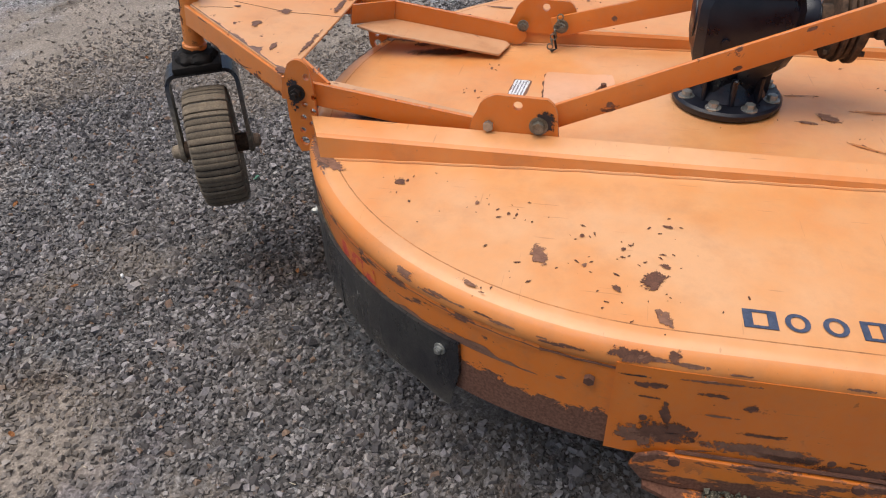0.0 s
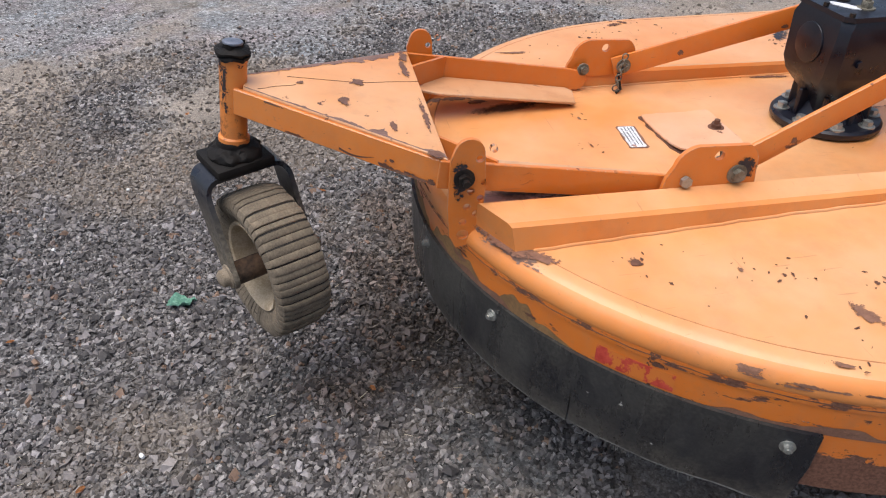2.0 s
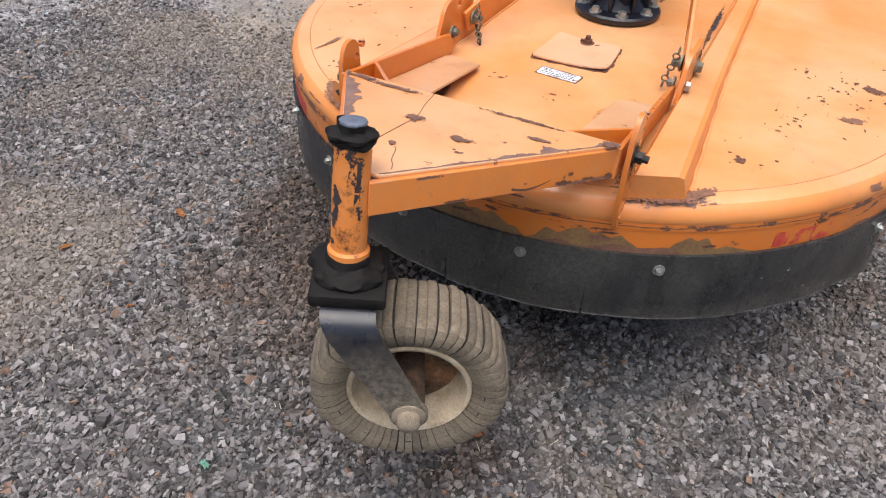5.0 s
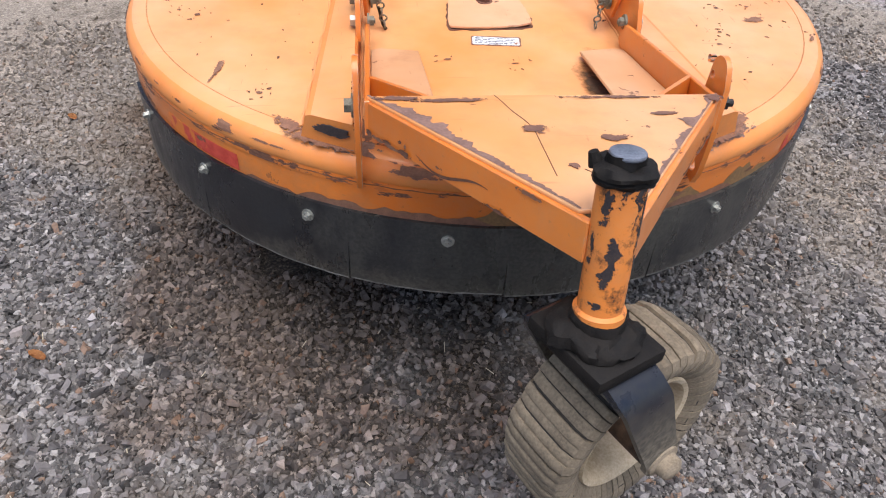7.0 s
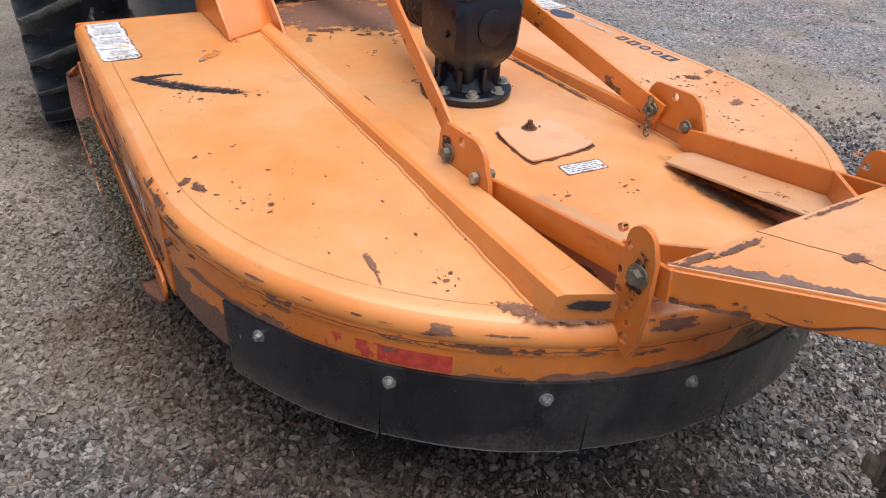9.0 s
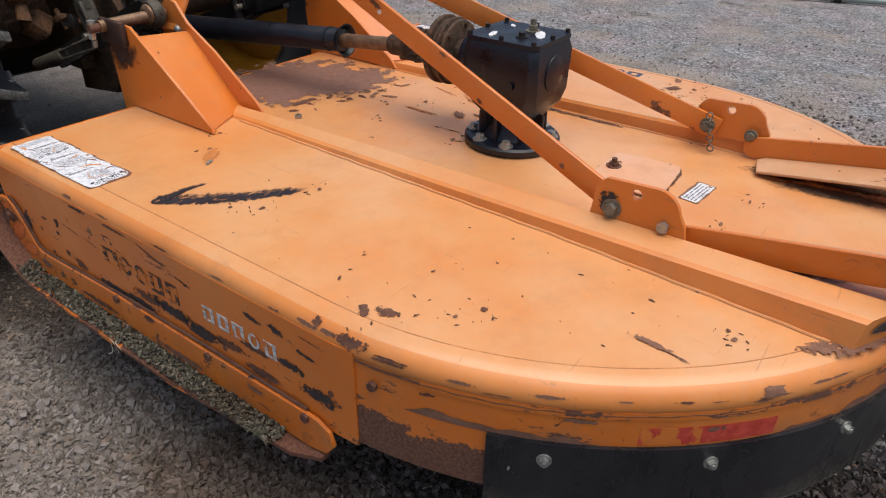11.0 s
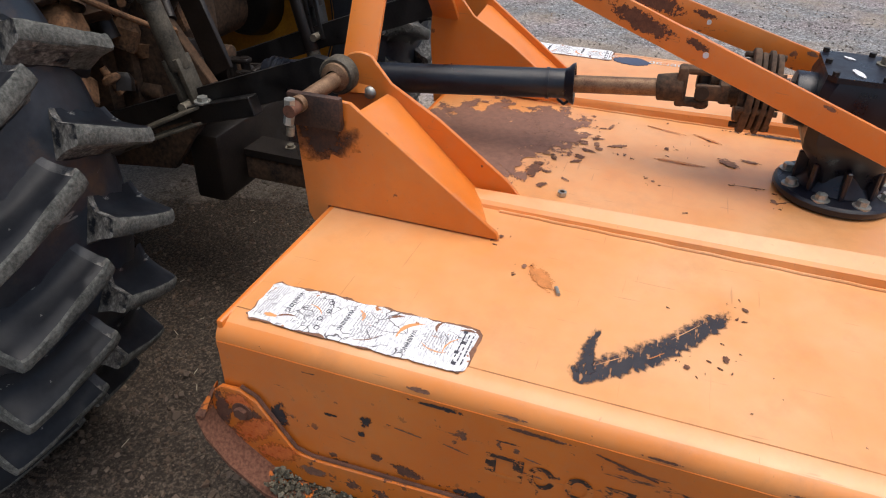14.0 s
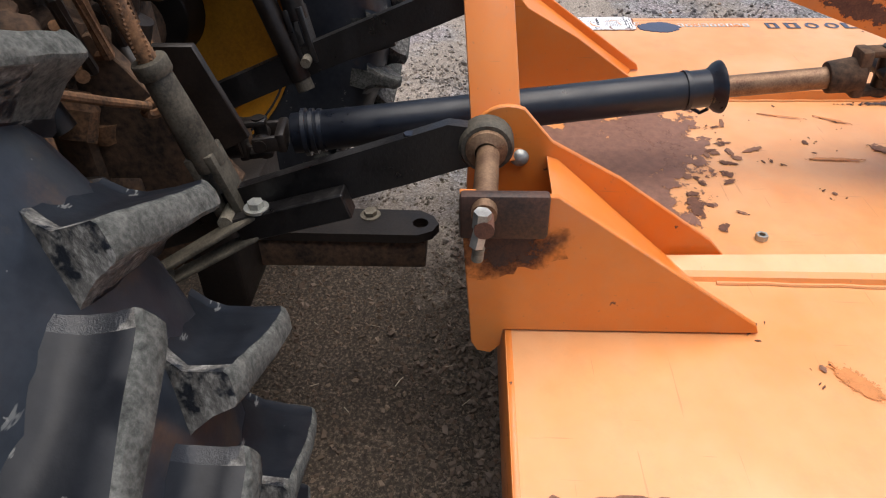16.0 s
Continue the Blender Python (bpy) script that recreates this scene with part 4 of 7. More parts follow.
tri = [(-0.300, 0.004), (0.300, 0.004), (0.028, -0.388), (-0.046, -0.388)]
tail_plate = tpart("tail_plate", plate(tri, 0.007, lambda u, v, w: (u, v, w - 0.0035), 0.0015), M_TAILTOP, cutter, "triangular orange tail plate with rust-edged chips")
for sx in (1, -1):
    a, b = Vector((sx * 0.296, 0.0, 0)), Vector((sx * 0.027 - 0.008, -0.406, 0))
    d = (b - a).normalized()
    nrm = Vector((-d.y, d.x, 0)) * (1 if sx < 0 else -1)
    bm = bmesh.new()
    m = Matrix.Translation((a + b) / 2 - Vector((0, 0, 0.035))) @ Matrix((d, nrm, Vector((0, 0, 1)))).transposed().to_4x4()
    add_box(bm, (-(b - a).length / 2, -0.006, -0.029), ((b - a).length / 2, 0.006, 0.029), m)
    tpart("tail_side_bar", bevelled(bm, 0.002, 1), M_TAIL)
    # arms
    armo = [(-0.01, -0.064), (0.47, -0.064)] + arc(0.49, -0.036, 0.028, -80, 80, 6) + [(0.45, -0.006), (-0.01, -0.004)]
    arm = tpart("tail_arm", plate(armo, 0.010, lambda u, v, w: (sx * (0.298 + w), u, v), 0.0015), M_TAIL, cutter)
    shelf_outline = [(sx * 0.292, 0.085), (sx * 0.292, 0.46), (sx * 0.272, 0.475), (sx * 0.185, 0.455), (sx * 0.172, 0.08), (sx * 0.19, 0.02)]
    tpart("arm_shelf", plate(shelf_outline, 0.007, lambda u, v, w: (u, v, w - 0.062), 0.0015), M_SHELF, arm)
    g0, g1 = Vector((sx * 0.29, 0.105, 0)), Vector((sx * 0.195, 0.003, 0))
    dg = (g1 - g0).normalized()
    bm = bmesh.new()
    m = Matrix.Translation((g0 + g1) / 2 - Vector((0, 0, 0.032))) @ Matrix((dg, Vector((-dg.y, dg.x, 0)), Vector((0, 0, 1)))).transposed().to_4x4()
    add_box(bm, (-0.072, -0.004, -0.028), (0.072, 0.004, 0.030), m)
    tpart("gusset", bm, M_FRAME, arm)
    spot = blotch(0.015, 0.010, 20, 0.5, 140)
    spot.transform(Matrix.Translation((sx * 0.3034, 0.17, -0.03)) @ pose(0, 0, 0, 90, 0, sx * 90))
    tpart("rust_spot", spot, M_CHIP, arm)

post = tpart("caster_post", cyl((-0.008, -0.410, 0.062), (-0.008, -0.410, -0.140), 0.029, seg=32), M_POST, cutter, "orange caster tube smeared with black grease")
tpart("post_collar", lathe([(0.029, 0.0), (0.034, 0.002), (0.034, 0.012), (0.029, 0.016)], 32, Matrix.Translation((-0.008, -0.410, -0.142))), M_POST, post)
cap = lathe([(0.0, 0.019), (0.020, 0.019), (0.021, 0.010), (0.033, 0.008), (0.0375, 0.004), (0.037, -0.001), (0.031, -0.003), (0.035, -0.007), (0.034, -0.012), (0.0285, -0.014)], 32, Matrix.Translation((-0.008, -0.410, 0.062)))
for v in cap.verts:
    v.co += Vector((noise.noise(v.co * 60), noise.noise(v.co * 60 + Vector((9, 0, 0))), noise.noise(v.co * 60 + Vector((0, 9, 0))))) * 0.0060
tpart("post_cap", cap, M_GREASE, post, "greasy black cap")
# the sky's reflection is put into the lid's blue-grey colour
tpart("cap_lid", cyl((-0.008, -0.410, 0.079), (-0.008, -0.410, 0.0855), 0.0215, seg=24, bev=0.003), plain("skylit_lid", (0.10, 0.115, 0.15), (0.24, 0.255, 0.30), 0.38, 0.5, 40, 0.0008), post, "small lid with sky glare painted into its blue-grey")
tpart("grease_nipple", cyl((-0.036, -0.395, 0.062), (-0.042, -0.393, 0.078), 0.010, 0.006, 10), M_GREASE, post)

# ---- caster yoke and tail wheel ----
W = pose(-0.008, -1.457, 0.072, -4, -0.7, -61.2)
AX = Vector((0, 0.118, -0.268))


def wpart(name, bm, mat, parent=cutter, label="", smooth=35):
    bm.transform(W)
    return part(name, bm, mat, parent, label, smooth)


# the fork: one bent flat bar, leaning back to the axle
path = [(-0.100, AX.z)] + [(-0.100, -0.235 + 0.035 * k) for k in range(4)] + [(-0.064 + 0.036 * math.cos(radians(180 - 15 * k)), -0.094 + 0.036 * math.sin(radians(180 - 15 * k))) for k in range(7)]
path += [(-x, z) for x, z in reversed(path)]
bm = bmesh.new()
rows = []
for k, (x, z) in enumerate(path):
    p0, p1 = path[max(0, k - 1)], path[min(len(path) - 1, k + 1)]
    t = Vector((p1[0] - p0[0], p1[1] - p0[1])).normalized()
    nx, nz = -t.y, t.x
    f = min(1.0, max(0.0, (-0.065 - z) / (-0.065 - AX.z)))
    c, hw = AX.y * f + 0.008 * (1 - f), 0.044 - 0.010 * f
    rows.append([bm.verts.new((x + nx * s * 0.006, c + q * hw, z + nz * s * 0.006)) for s, q in ((1, 1), (1, -1), (-1, -1), (-1, 1))])
for a, b in zip(rows, rows[1:]):
    for k in range(4):
        bm.faces.new((a[k], a[(k + 1) % 4], b[(k + 1) % 4], b[k]))
bm.faces.new(rows[0])
bm.faces.new(rows[-1])
M_LEG = plain("dusty_black", (0.004, 0.007, 0.017), (0.022, 0.022, 0.024), 0.2, 0, 9, 0.001)
n_, l_ = M_LEG.node_tree.nodes, M_LEG.node_tree.links
b_ = n_["Principled BSDF"]
v_ = coords(n_)
sep_ = n_.new("ShaderNodeSeparateXYZ")
l_.new(v_, sep_.inputs[0])
high_ = n_.new("ShaderNodeMath")
high_.operation = "MULTIPLY_ADD"
l_.new(noise_node(n_, l_, v_, 16, 8, 0.72), high_.inputs[0])
high_.inputs[1].default_value = 0.16
l_.new(sep_.outputs[2], high_.inputs[2])
rng_ = n_.new("ShaderNodeMapRange")
for k, val in enumerate((-0.08, 0.072, 0.95, 0.0)):
    rng_.inputs[1 + k].default_value = val
l_.new(high_.outputs[0], rng_.inputs[0])
mud_ = ramp(n_, l_, noise_node(n_, l_, v_, 90, 5), [(0.35, (0.085, 0.070, 0.050)), (0.65, (0.225, 0.19, 0.14))])
l_.new(mix(n_, l_, rng_.outputs[0], b_.inputs["Base Color"].links[0].from_socket, mud_), b_.inputs["Base Color"])
l_.new(mix(n_, l_, rng_.outputs[0], b_.inputs["Roughness"].links[0].from_socket, (0.9, 0.9, 0.9)), b_.inputs["Roughness"])
yoke = wpart("caster_yoke", bm, M_LEG, cutter, "black caster fork, dusty towards the axle", 30)
for sx in (1, -1):
    wpart("fork_end", cyl(AX + Vector((sx * 0.0945, 0, 0)), AX + Vector((sx * 0.1055, 0, 0)), 0.034, seg=24), M_LEG, yoke)
wpart("swivel_plate", box((-0.066, -0.056, -0.054), (0.072, 0.066, -0.030), 0.006), M_GREASE, yoke)
lump = lathe([(0.0, 0.006), (0.033, 0.006), (0.036, 0.0), (0.037, -0.006), (0.042, -0.008), (0.049, -0.010), (0.055, -0.013), (0.060, -0.017), (0.063, -0.022), (0.062, -0.030), (0.058, -0.034)], 48)
for v in lump.verts:
    k = max(0.2, min(1.0, (v.co.xy.length - 0.030) / 0.02))
    for f, amp in ((30, 0.013), (75, 0.006), (160, 0.003)):
        v.co += Vector((noise.noise(v.co * f), noise.noise(v.co * f + Vector((5, 0, 0))), 0.7 * noise.noise(v.co * f + Vector((0, 5, 0))))) * amp * k
wpart("grease_lump", lump, M_GREASE, yoke, "lump of old grease and dirt")

# laminated tyre: strips of rubber set side by side round the rim
prof = [(0.112 + (r - 0.128) * 0.80, h * 0.9) for r, h in [(0.128, -0.052), (0.140, -0.060), (0.165, -0.070), (0.190, -0.072), (0.205, -0.066), (0.213, -0.045), (0.2145, 0.0), (0.213, 0.045), (0.205, 0.066), (0.190, 0.072), (0.165, 0.070), (0.140, 0.060), (0.128, 0.052)]]
NS = 58
carcass = lathe([(r - 0.005 if r > 0.13 else r, h * 0.96) for r, h in prof], 58, Matrix.Translation(AX) @ pose(0, 0, 0, 0, 90, 0))
wheel = wpart("tail_wheel", carcass, M_TYREGAP, cutter, "laminated rubber tail tyre caked in pale dust", 40)
rnd = random.Random(7)
strips = []
for s in range(11):
    bm = bmesh.new()
    half = math.pi / NS - rnd.choice((0.004, 0.006, 0.008, 0.012, 0.015))
    k, lean = 1 + rnd.uniform(-0.022, 0.012), rnd.uniform(-0.03, 0.03)
    secs = []
    for a, sh in ((-half, 0.990), (-half * 0.7, 1.0), (half * 0.7, 1.0), (half, 0.990)):
        row = []
        for r, h in prof:
            rr = r * k * sh if r > 0.136 else r
            aa = a + lean * (r - 0.112) * 8 + (0.10 * h if r > 0.13 else 0)
            row.append(bm.verts.new((h, rr * math.cos(aa), rr * math.sin(aa))))
        secs.append(row)
    for p, q in zip(secs, secs[1:]):
        for t in range(len(prof) - 1):
            bm.faces.new((p[t], p[t + 1], q[t + 1], q[t]))
    bm.faces.new(secs[0])
    bm.faces.new(secs[-1])
    strips.append(part("tread_strip", bm, M_TAILTYRE, wheel, "", 40))
for s in range(NS):
    o = strips[s % 11]
    if s >= 11:
        o = o.copy()
        scene.collection.objects.link(o)
    o.matrix_local = W @ Matrix.Translation(AX) @ Matrix.Rotation(2 * math.pi * s / NS, 4, "X")
rim = lathe([(0.114, 0.046), (0.111, 0.053), (0.104, 0.050), (0.098, 0.036), (0.094, 0.006), (0.090, -0.014), (0.090, -0.022), (0.098, -0.036), (0.104, -0.050), (0.111, -0.053), (0.114, -0.046)], 48)
rim.transform(Matrix.Translation(AX) @ pose(0, 0, 0, 0, 90, 0))
wpart("wheel_rim", rim, M_TAILRIM, wheel, "dusty pale steel rim", 40)
disc = lathe([(0.092, -0.012), (0.074, -0.020), (0.058, -0.022), (0.048, -0.034), (0.027, -0.036), (0.027, -0.044), (0.052, -0.042), (0.062, -0.030), (0.092, -0.020)], 48)
disc.transform(Matrix.Translation(AX) @ pose(0, 0, 0, 0, 90, 0))
wpart("rim_disc", disc, M_RUSTMUD, wheel, "rusty dished wheel disc caked in dry mud", 40)
wpart("wheel_hub", cyl(AX + Vector((-0.092, 0, 0)), AX + Vector((0.092, 0, 0)), 0.028, seg=24), M_MUDIRON, wheel)
for k in range(5):
    a = 2 * math.pi * k / 5 + 0.3
    wpart("wheel_nut", hex_bolt(AX + Vector((-0.016, 0.070 * math.cos(a), 0.070 * math.sin(a))), (1, 0, 0), 0.010, 0.010, False), M_MUDIRON, wheel)
for sx in (1, -1):
    cap_ = lathe([(0.030, 0.0), (0.029, 0.004), (0.021, 0.006), (0.020, 0.020), (0.013, 0.026), (0.0, 0.028)], 24, Matrix.Translation(AX + Vector((sx * 0.105, 0, 0))) @ pose(0, 0, 0, 0, sx * 90, 0))
    wpart("axle_nut", cap_, M_NUT, wheel, "dust-caked axle nut")

# ---- brace straps, mast and hitch ----


def bar(p, q, wide, thick, up=(0, 0, 1)):
    """A flat bar from p to q; wide lies along up as near as it can."""
    p, q = Vector(p), Vector(q)
    d = (q - p).normalized()
    u = (Vector(up) - d * Vector(up).dot(d)).normalized()
    m = Matrix.Translation((p + q) / 2) @ Matrix((d, u, d.cross(u))).transposed().to_4x4()
    bm = bmesh.new()
    add_box(bm, (-(q - p).length / 2, -wide / 2, -thick / 2), ((q - p).length / 2, wide / 2, thick / 2), m)
    return bevelled(bm, 0.0025, 2)


for sx in (1, -1):
    strap = part("brace_strap", bar((sx * 0.302, -0.445, 0.058), (sx * 0.010, 0.985, 0.520), 0.058, 0.011), M_STRAP, cutter, "long orange brace strap with rusted bare patches")
    part("strap_hole", cyl((sx * 0.137 + 0.008, 0.37, 0.322), (sx * 0.137 - 0.008, 0.37, 0.322), 0.006, seg=12), M_WHITE, strap)
    part("mast_bar", bar((sx * 0.318, 1.083, 0.195), (sx * 0.030, 1.118, 0.60), 0.078, 0.012, (0, 1, 0.05)), M_FRAME, cutter)
    # bracket: outer and inner plate with a sloping cover between
    outer = [(0.690, 0.003), (0.696, 0.018), (1.010, 0.245), (1.140, 0.252), (1.122, -0.025), (1.112, -0.043), (1.092, -0.048), (1.076, -0.030), (1.073, 0.003)]
    oplate = part("hitch_plate", plate(outer, 0.010, lambda u, v, w: (sx * (0.487 + w), u, v), 0.0015), M_FRAME, cutter, "tall orange hitch plate welded on the deck's front")
    inner = [(0.690, 0.006), (0.720, 0.040), (0.886, 0.160), (1.000, 0.226)] + arc(1.070, 0.228, 0.058, 115, 10, 8) + [(1.132, 0.15), (1.118, -0.05), (1.076, -0.05), (1.073, 0.003)]
    part("hitch_plate", plate(inner, 0.010, lambda u, v, w: (sx * (0.305 + w), u, v), 0.0015), M_FRAME, cutter)
    bm = bmesh.new()
    # the cover lies a little below the outer plate's edge and lower still at the inner one
    edges_ = [(0.482, [(0.710, 0.004), (0.735, 0.022), (0.995, 0.212), (1.012, 0.216)]), (0.310, [(0.790, 0.010), (0.812, 0.030), (0.990, 0.196), (1.008, 0.202)])]
    a = [[bm.verts.new((sx * x, y, z + dz)) for (y, z) in prof] for x, prof, dz in ((*edges_[0], 0), (*edges_[1], 0), (*edges_[1], -0.006), (*edges_[0], -0.006))]
    for i in range(4):
        for k in range(3):
            bm.faces.new((a[i][k], a[i][k + 1], a[(i + 1) % 4][k + 1], a[(i + 1) % 4][k]))
    bm.faces.new([a[i][0] for i in range(4)])
    bm.faces.new([a[i][3] for i in range(4)])
    part("bracket_cover", bm, M_FRAME, cutter)
    part("pin_block", box((sx * 0.492, 1.022, 0.188), (sx * 0.511, 1.140, 0.258), 0.006), M_PINBLOCK, oplate, "dark rusty pin block")
    part("hitch_pin", cyl((sx * 0.525, 1.108, 0.238), (sx * 0.315, 1.098, 0.244), 0.017, seg=20), M_PTO, oplate, "worn steel hitch pin")
    part("pin_shank", cyl((sx * 0.507, 1.108, 0.236), (sx * 0.556, 1.108, 0.236), 0.013, seg=16), M_RUST, oplate)
    part("pin_nut", cyl((sx * 0.545, 1.110, 0.258), (sx * 0.545, 1.112, 0.233), 0.0115, seg=6), M_BOLT, oplate)
    part("pin_nut", cyl((sx * 0.545, 1.112, 0.231), (sx * 0.547, 1.117, 0.206), 0.0105, seg=6), M_BOLT, oplate)
    part("pin_bolt", cyl((sx * 0.545, 1.114, 0.202), (sx * 0.545, 1.116, 0.182), 0.008, seg=12), M_DIRTBOLT, oplate)
    part("round_bolt", lathe([(0.0, 0.010), (0.008, 0.009), (0.013, 0.005), (0.015, 0.0)], 20, Matrix.Translation((sx * 0.311, 1.050, 0.199)) @ pose(0, 0, 0, 0, sx * 90, 0)), M_BOLT, oplate)
part("mast_pin", cyl((-0.05, 1.05, 0.57), (0.05, 1.05, 0.57), 0.018, seg=16), M_IRON, cutter)

# ---- gearbox ----
def chamfered(hx, hy, c):
    return [(hx - c, hy), (hx, hy - c), (hx, -hy + c), (hx - c, -hy), (-hx + c, -hy), (-hx, -hy + c), (-hx, hy - c), (-hx + c, hy)]


def loft(levels):
    bm = bmesh.new()
    rows = [[bm.verts.new((x, y, z)) for x, y in pts] for pts, z in levels]
    for a, b in zip(rows, rows[1:]):
        for k in range(len(a)):
            bm.faces.new((a[k], a[(k + 1) % len(a)], b[(k + 1) % len(a)], b[k]))
    bm.faces.new(rows[0])
    bm.faces.new(rows[-1])
    return bm


gearbox = part("gearbox", bevelled(loft([(chamfered(0.062, 0.066, 0.026), 0.02), (chamfered(0.068, 0.072, 0.026), 0.085), (chamfered(0.096, 0.104, 0.030), 0.125), (chamfered(0.102, 0.110, 0.022), 0.155), (chamfered(0.104, 0.111, 0.018), 0.262), (chamfered(0.098, 0.105, 0.022), 0.286)]), 0.006, 2, 20), M_BLACK, cutter, "black cast gearbox with dust on its shoulders", 40)
part("gearbox_cover", bevelled(loft([(chamfered(0.099, 0.106, 0.016), 0.286), (chamfered(0.099, 0.106, 0.016), 0.297)]), 0.002, 1), M_BLACK, gearbox)
for x, y in ((0.088, 0.093), (0.088, -0.093), (-0.088, 0.093), (-0.088, -0.093), (0.088, 0.0), (-0.088, 0.0), (0, 0.097), (0, -0.097)):
    part("cover_bolt", hex_bolt((x, y, 0.296), (0, 0, 1), 0.007, 0.007, False), M_IRON, gearbox)
part("breather", hex_bolt((0.035, -0.02, 0.297), (0, 0, 1), 0.013, 0.014, True, 0.018), M_DIRTBOLT, gearbox)
part("filler_plug", hex_bolt((-0.035, -0.028, 0.297), (0, 0, 1), 0.010, 0.010, True), M_IRON, gearbox)
part("gearbox_neck", lathe([(0.060, 0.115), (0.066, 0.085), (0.074, 0.055), (0.090, 0.030)], 32), M_BLACK, gearbox)
part("gearbox_flange", lathe([(0.0, 0.004), (0.128, 0.004), (0.132, 0.010), (0.132, 0.020), (0.126, 0.026), (0.072, 0.030), (0.0, 0.034)], 40), M_BLACK, gearbox)
for k in range(8):
    a = radians(22.5 + 45 * k)
    part("flange_bolt", hex_bolt((0.108 * math.cos(a), 0.108 * math.sin(a), 0.026), (0, 0, 1), 0.0125, 0.012, True, 0.004), M_BOLT, gearbox)
    b = radians(45 * k)
    rb = bmesh.new()
    add_box(rb, (0.055, -0.006, 0.02), (0.095, 0.006, 0.095), Matrix.Rotation(b, 4, "Z"))
    part("casting_rib", bevelled(rb, 0.003, 1), M_BLACK, gearbox)
for y0, y1, r in ((0.108, 0.150, 0.060), (0.150, 0.165, 0.035)):
    part("input_boss", cyl((0, y0, 0.213), (0, y1, 0.213), r, seg=28, bev=0.003), M_BLACK, gearbox)
part("rear_boss", cyl((0, -0.108, 0.213), (0, -0.1145, 0.213), 0.048, seg=28, bev=0.002), M_BLACK, gearbox)
for s in (1, -1):
    part("side_plug", hex_bolt((s * 0.103, -0.045, 0.19), (s, 0, 0), 0.010, 0.005, False), M_BLACK, gearbox)
for (x, y, rx, ry, sd) in ((-0.055, 0.045, 0.022, 0.007, 1), (0.012, -0.055, 0.032, 0.011, 2), (0.05, 0.05, 0.012, 0.005, 3)):
    part("paint_smudge", blotch(rx, ry, 20, 0.18, sd), M_WHITE, gearbox, "smudge of white paint", m=pose(x, y, 0.2985, 0, 0, 15 * sd))

gearbox.matrix_local = pose(0, 0.02, 0)

# ---- access cover and labels on the deck ----
def bent_cover(grow, z, thick, jag, seed):
    """A sheet a little larger or smaller than the cover, bent up at a corner; jag: raggedness of its rim."""
    bm = bmesh.new()
    bmesh.ops.create_grid(bm, x_segments=18, y_segments=18, size=1.0)
    corner = [Vector(c) for c in ((-0.106, -0.446), (0.110, -0.432), (0.100, -0.252), (-0.088, -0.256))]
    for v in bm.verts:
        u, w = v.co.x, v.co.y
        # round the corners of the square, then lay it over the four corners
        k = 1 - 0.075 * (u * u * w * w) ** 2
        u, w = u * k, w * k
        rim = max(abs(u), abs(w)) ** 6
        g = grow * (1 + rim * jag * noise.noise(Vector((u * 4 + seed, w * 4, seed))))
        u, w = u * g, w * g
        p = (corner[0] * (1 - u) * (1 - w) + corner[1] * (1 + u) * (1 - w) + corner[2] * (1 + u) * (1 + w) + corner[3] * (1 - u) * (1 + w)) / 4
        lift = 0.011 * max(0.0, -u) ** 3 * max(0.0, w) ** 2 + 0.006 * max(0.0, u) ** 4 * max(0.0, -w) ** 3 + 0.0022 * noise.noise(Vector((u * 1.6, w * 1.6, 4.0)))
        v.co = Vector((p.x, p.y, z + (lift if thick > 0.002 else 0.0)))
    ret = bmesh.ops.extrude_face_region(bm, geom=list(bm.faces))
    for e in ret["geom"]:
        if isinstance(e, bmesh.types.BMVert):
            e.co.z += thick
    return bm


cover = part("access_cover", bent_cover(1.0, 0.0045, 0.004, 0.02, 2.0), M_COVER, cutter, "loose bent access cover plate with rusted edges", 40)
part("cover_rust", bent_cover(1.035, 0.0004, 0.0012, 0.10, 7.0), M_RUST, cover, "ragged rust line round the cover")
part("cover_bolt", hex_bolt((0.006, -0.284, 0.007), (0, 0, 1), 0.013, 0.009, True, 0.014), M_RUST, cover)
part("cover_bolt", hex_bolt((-0.012, -0.282, 0.007), (0.3, 0.2, 1), 0.006, 0.006, False), M_RUST, cover)


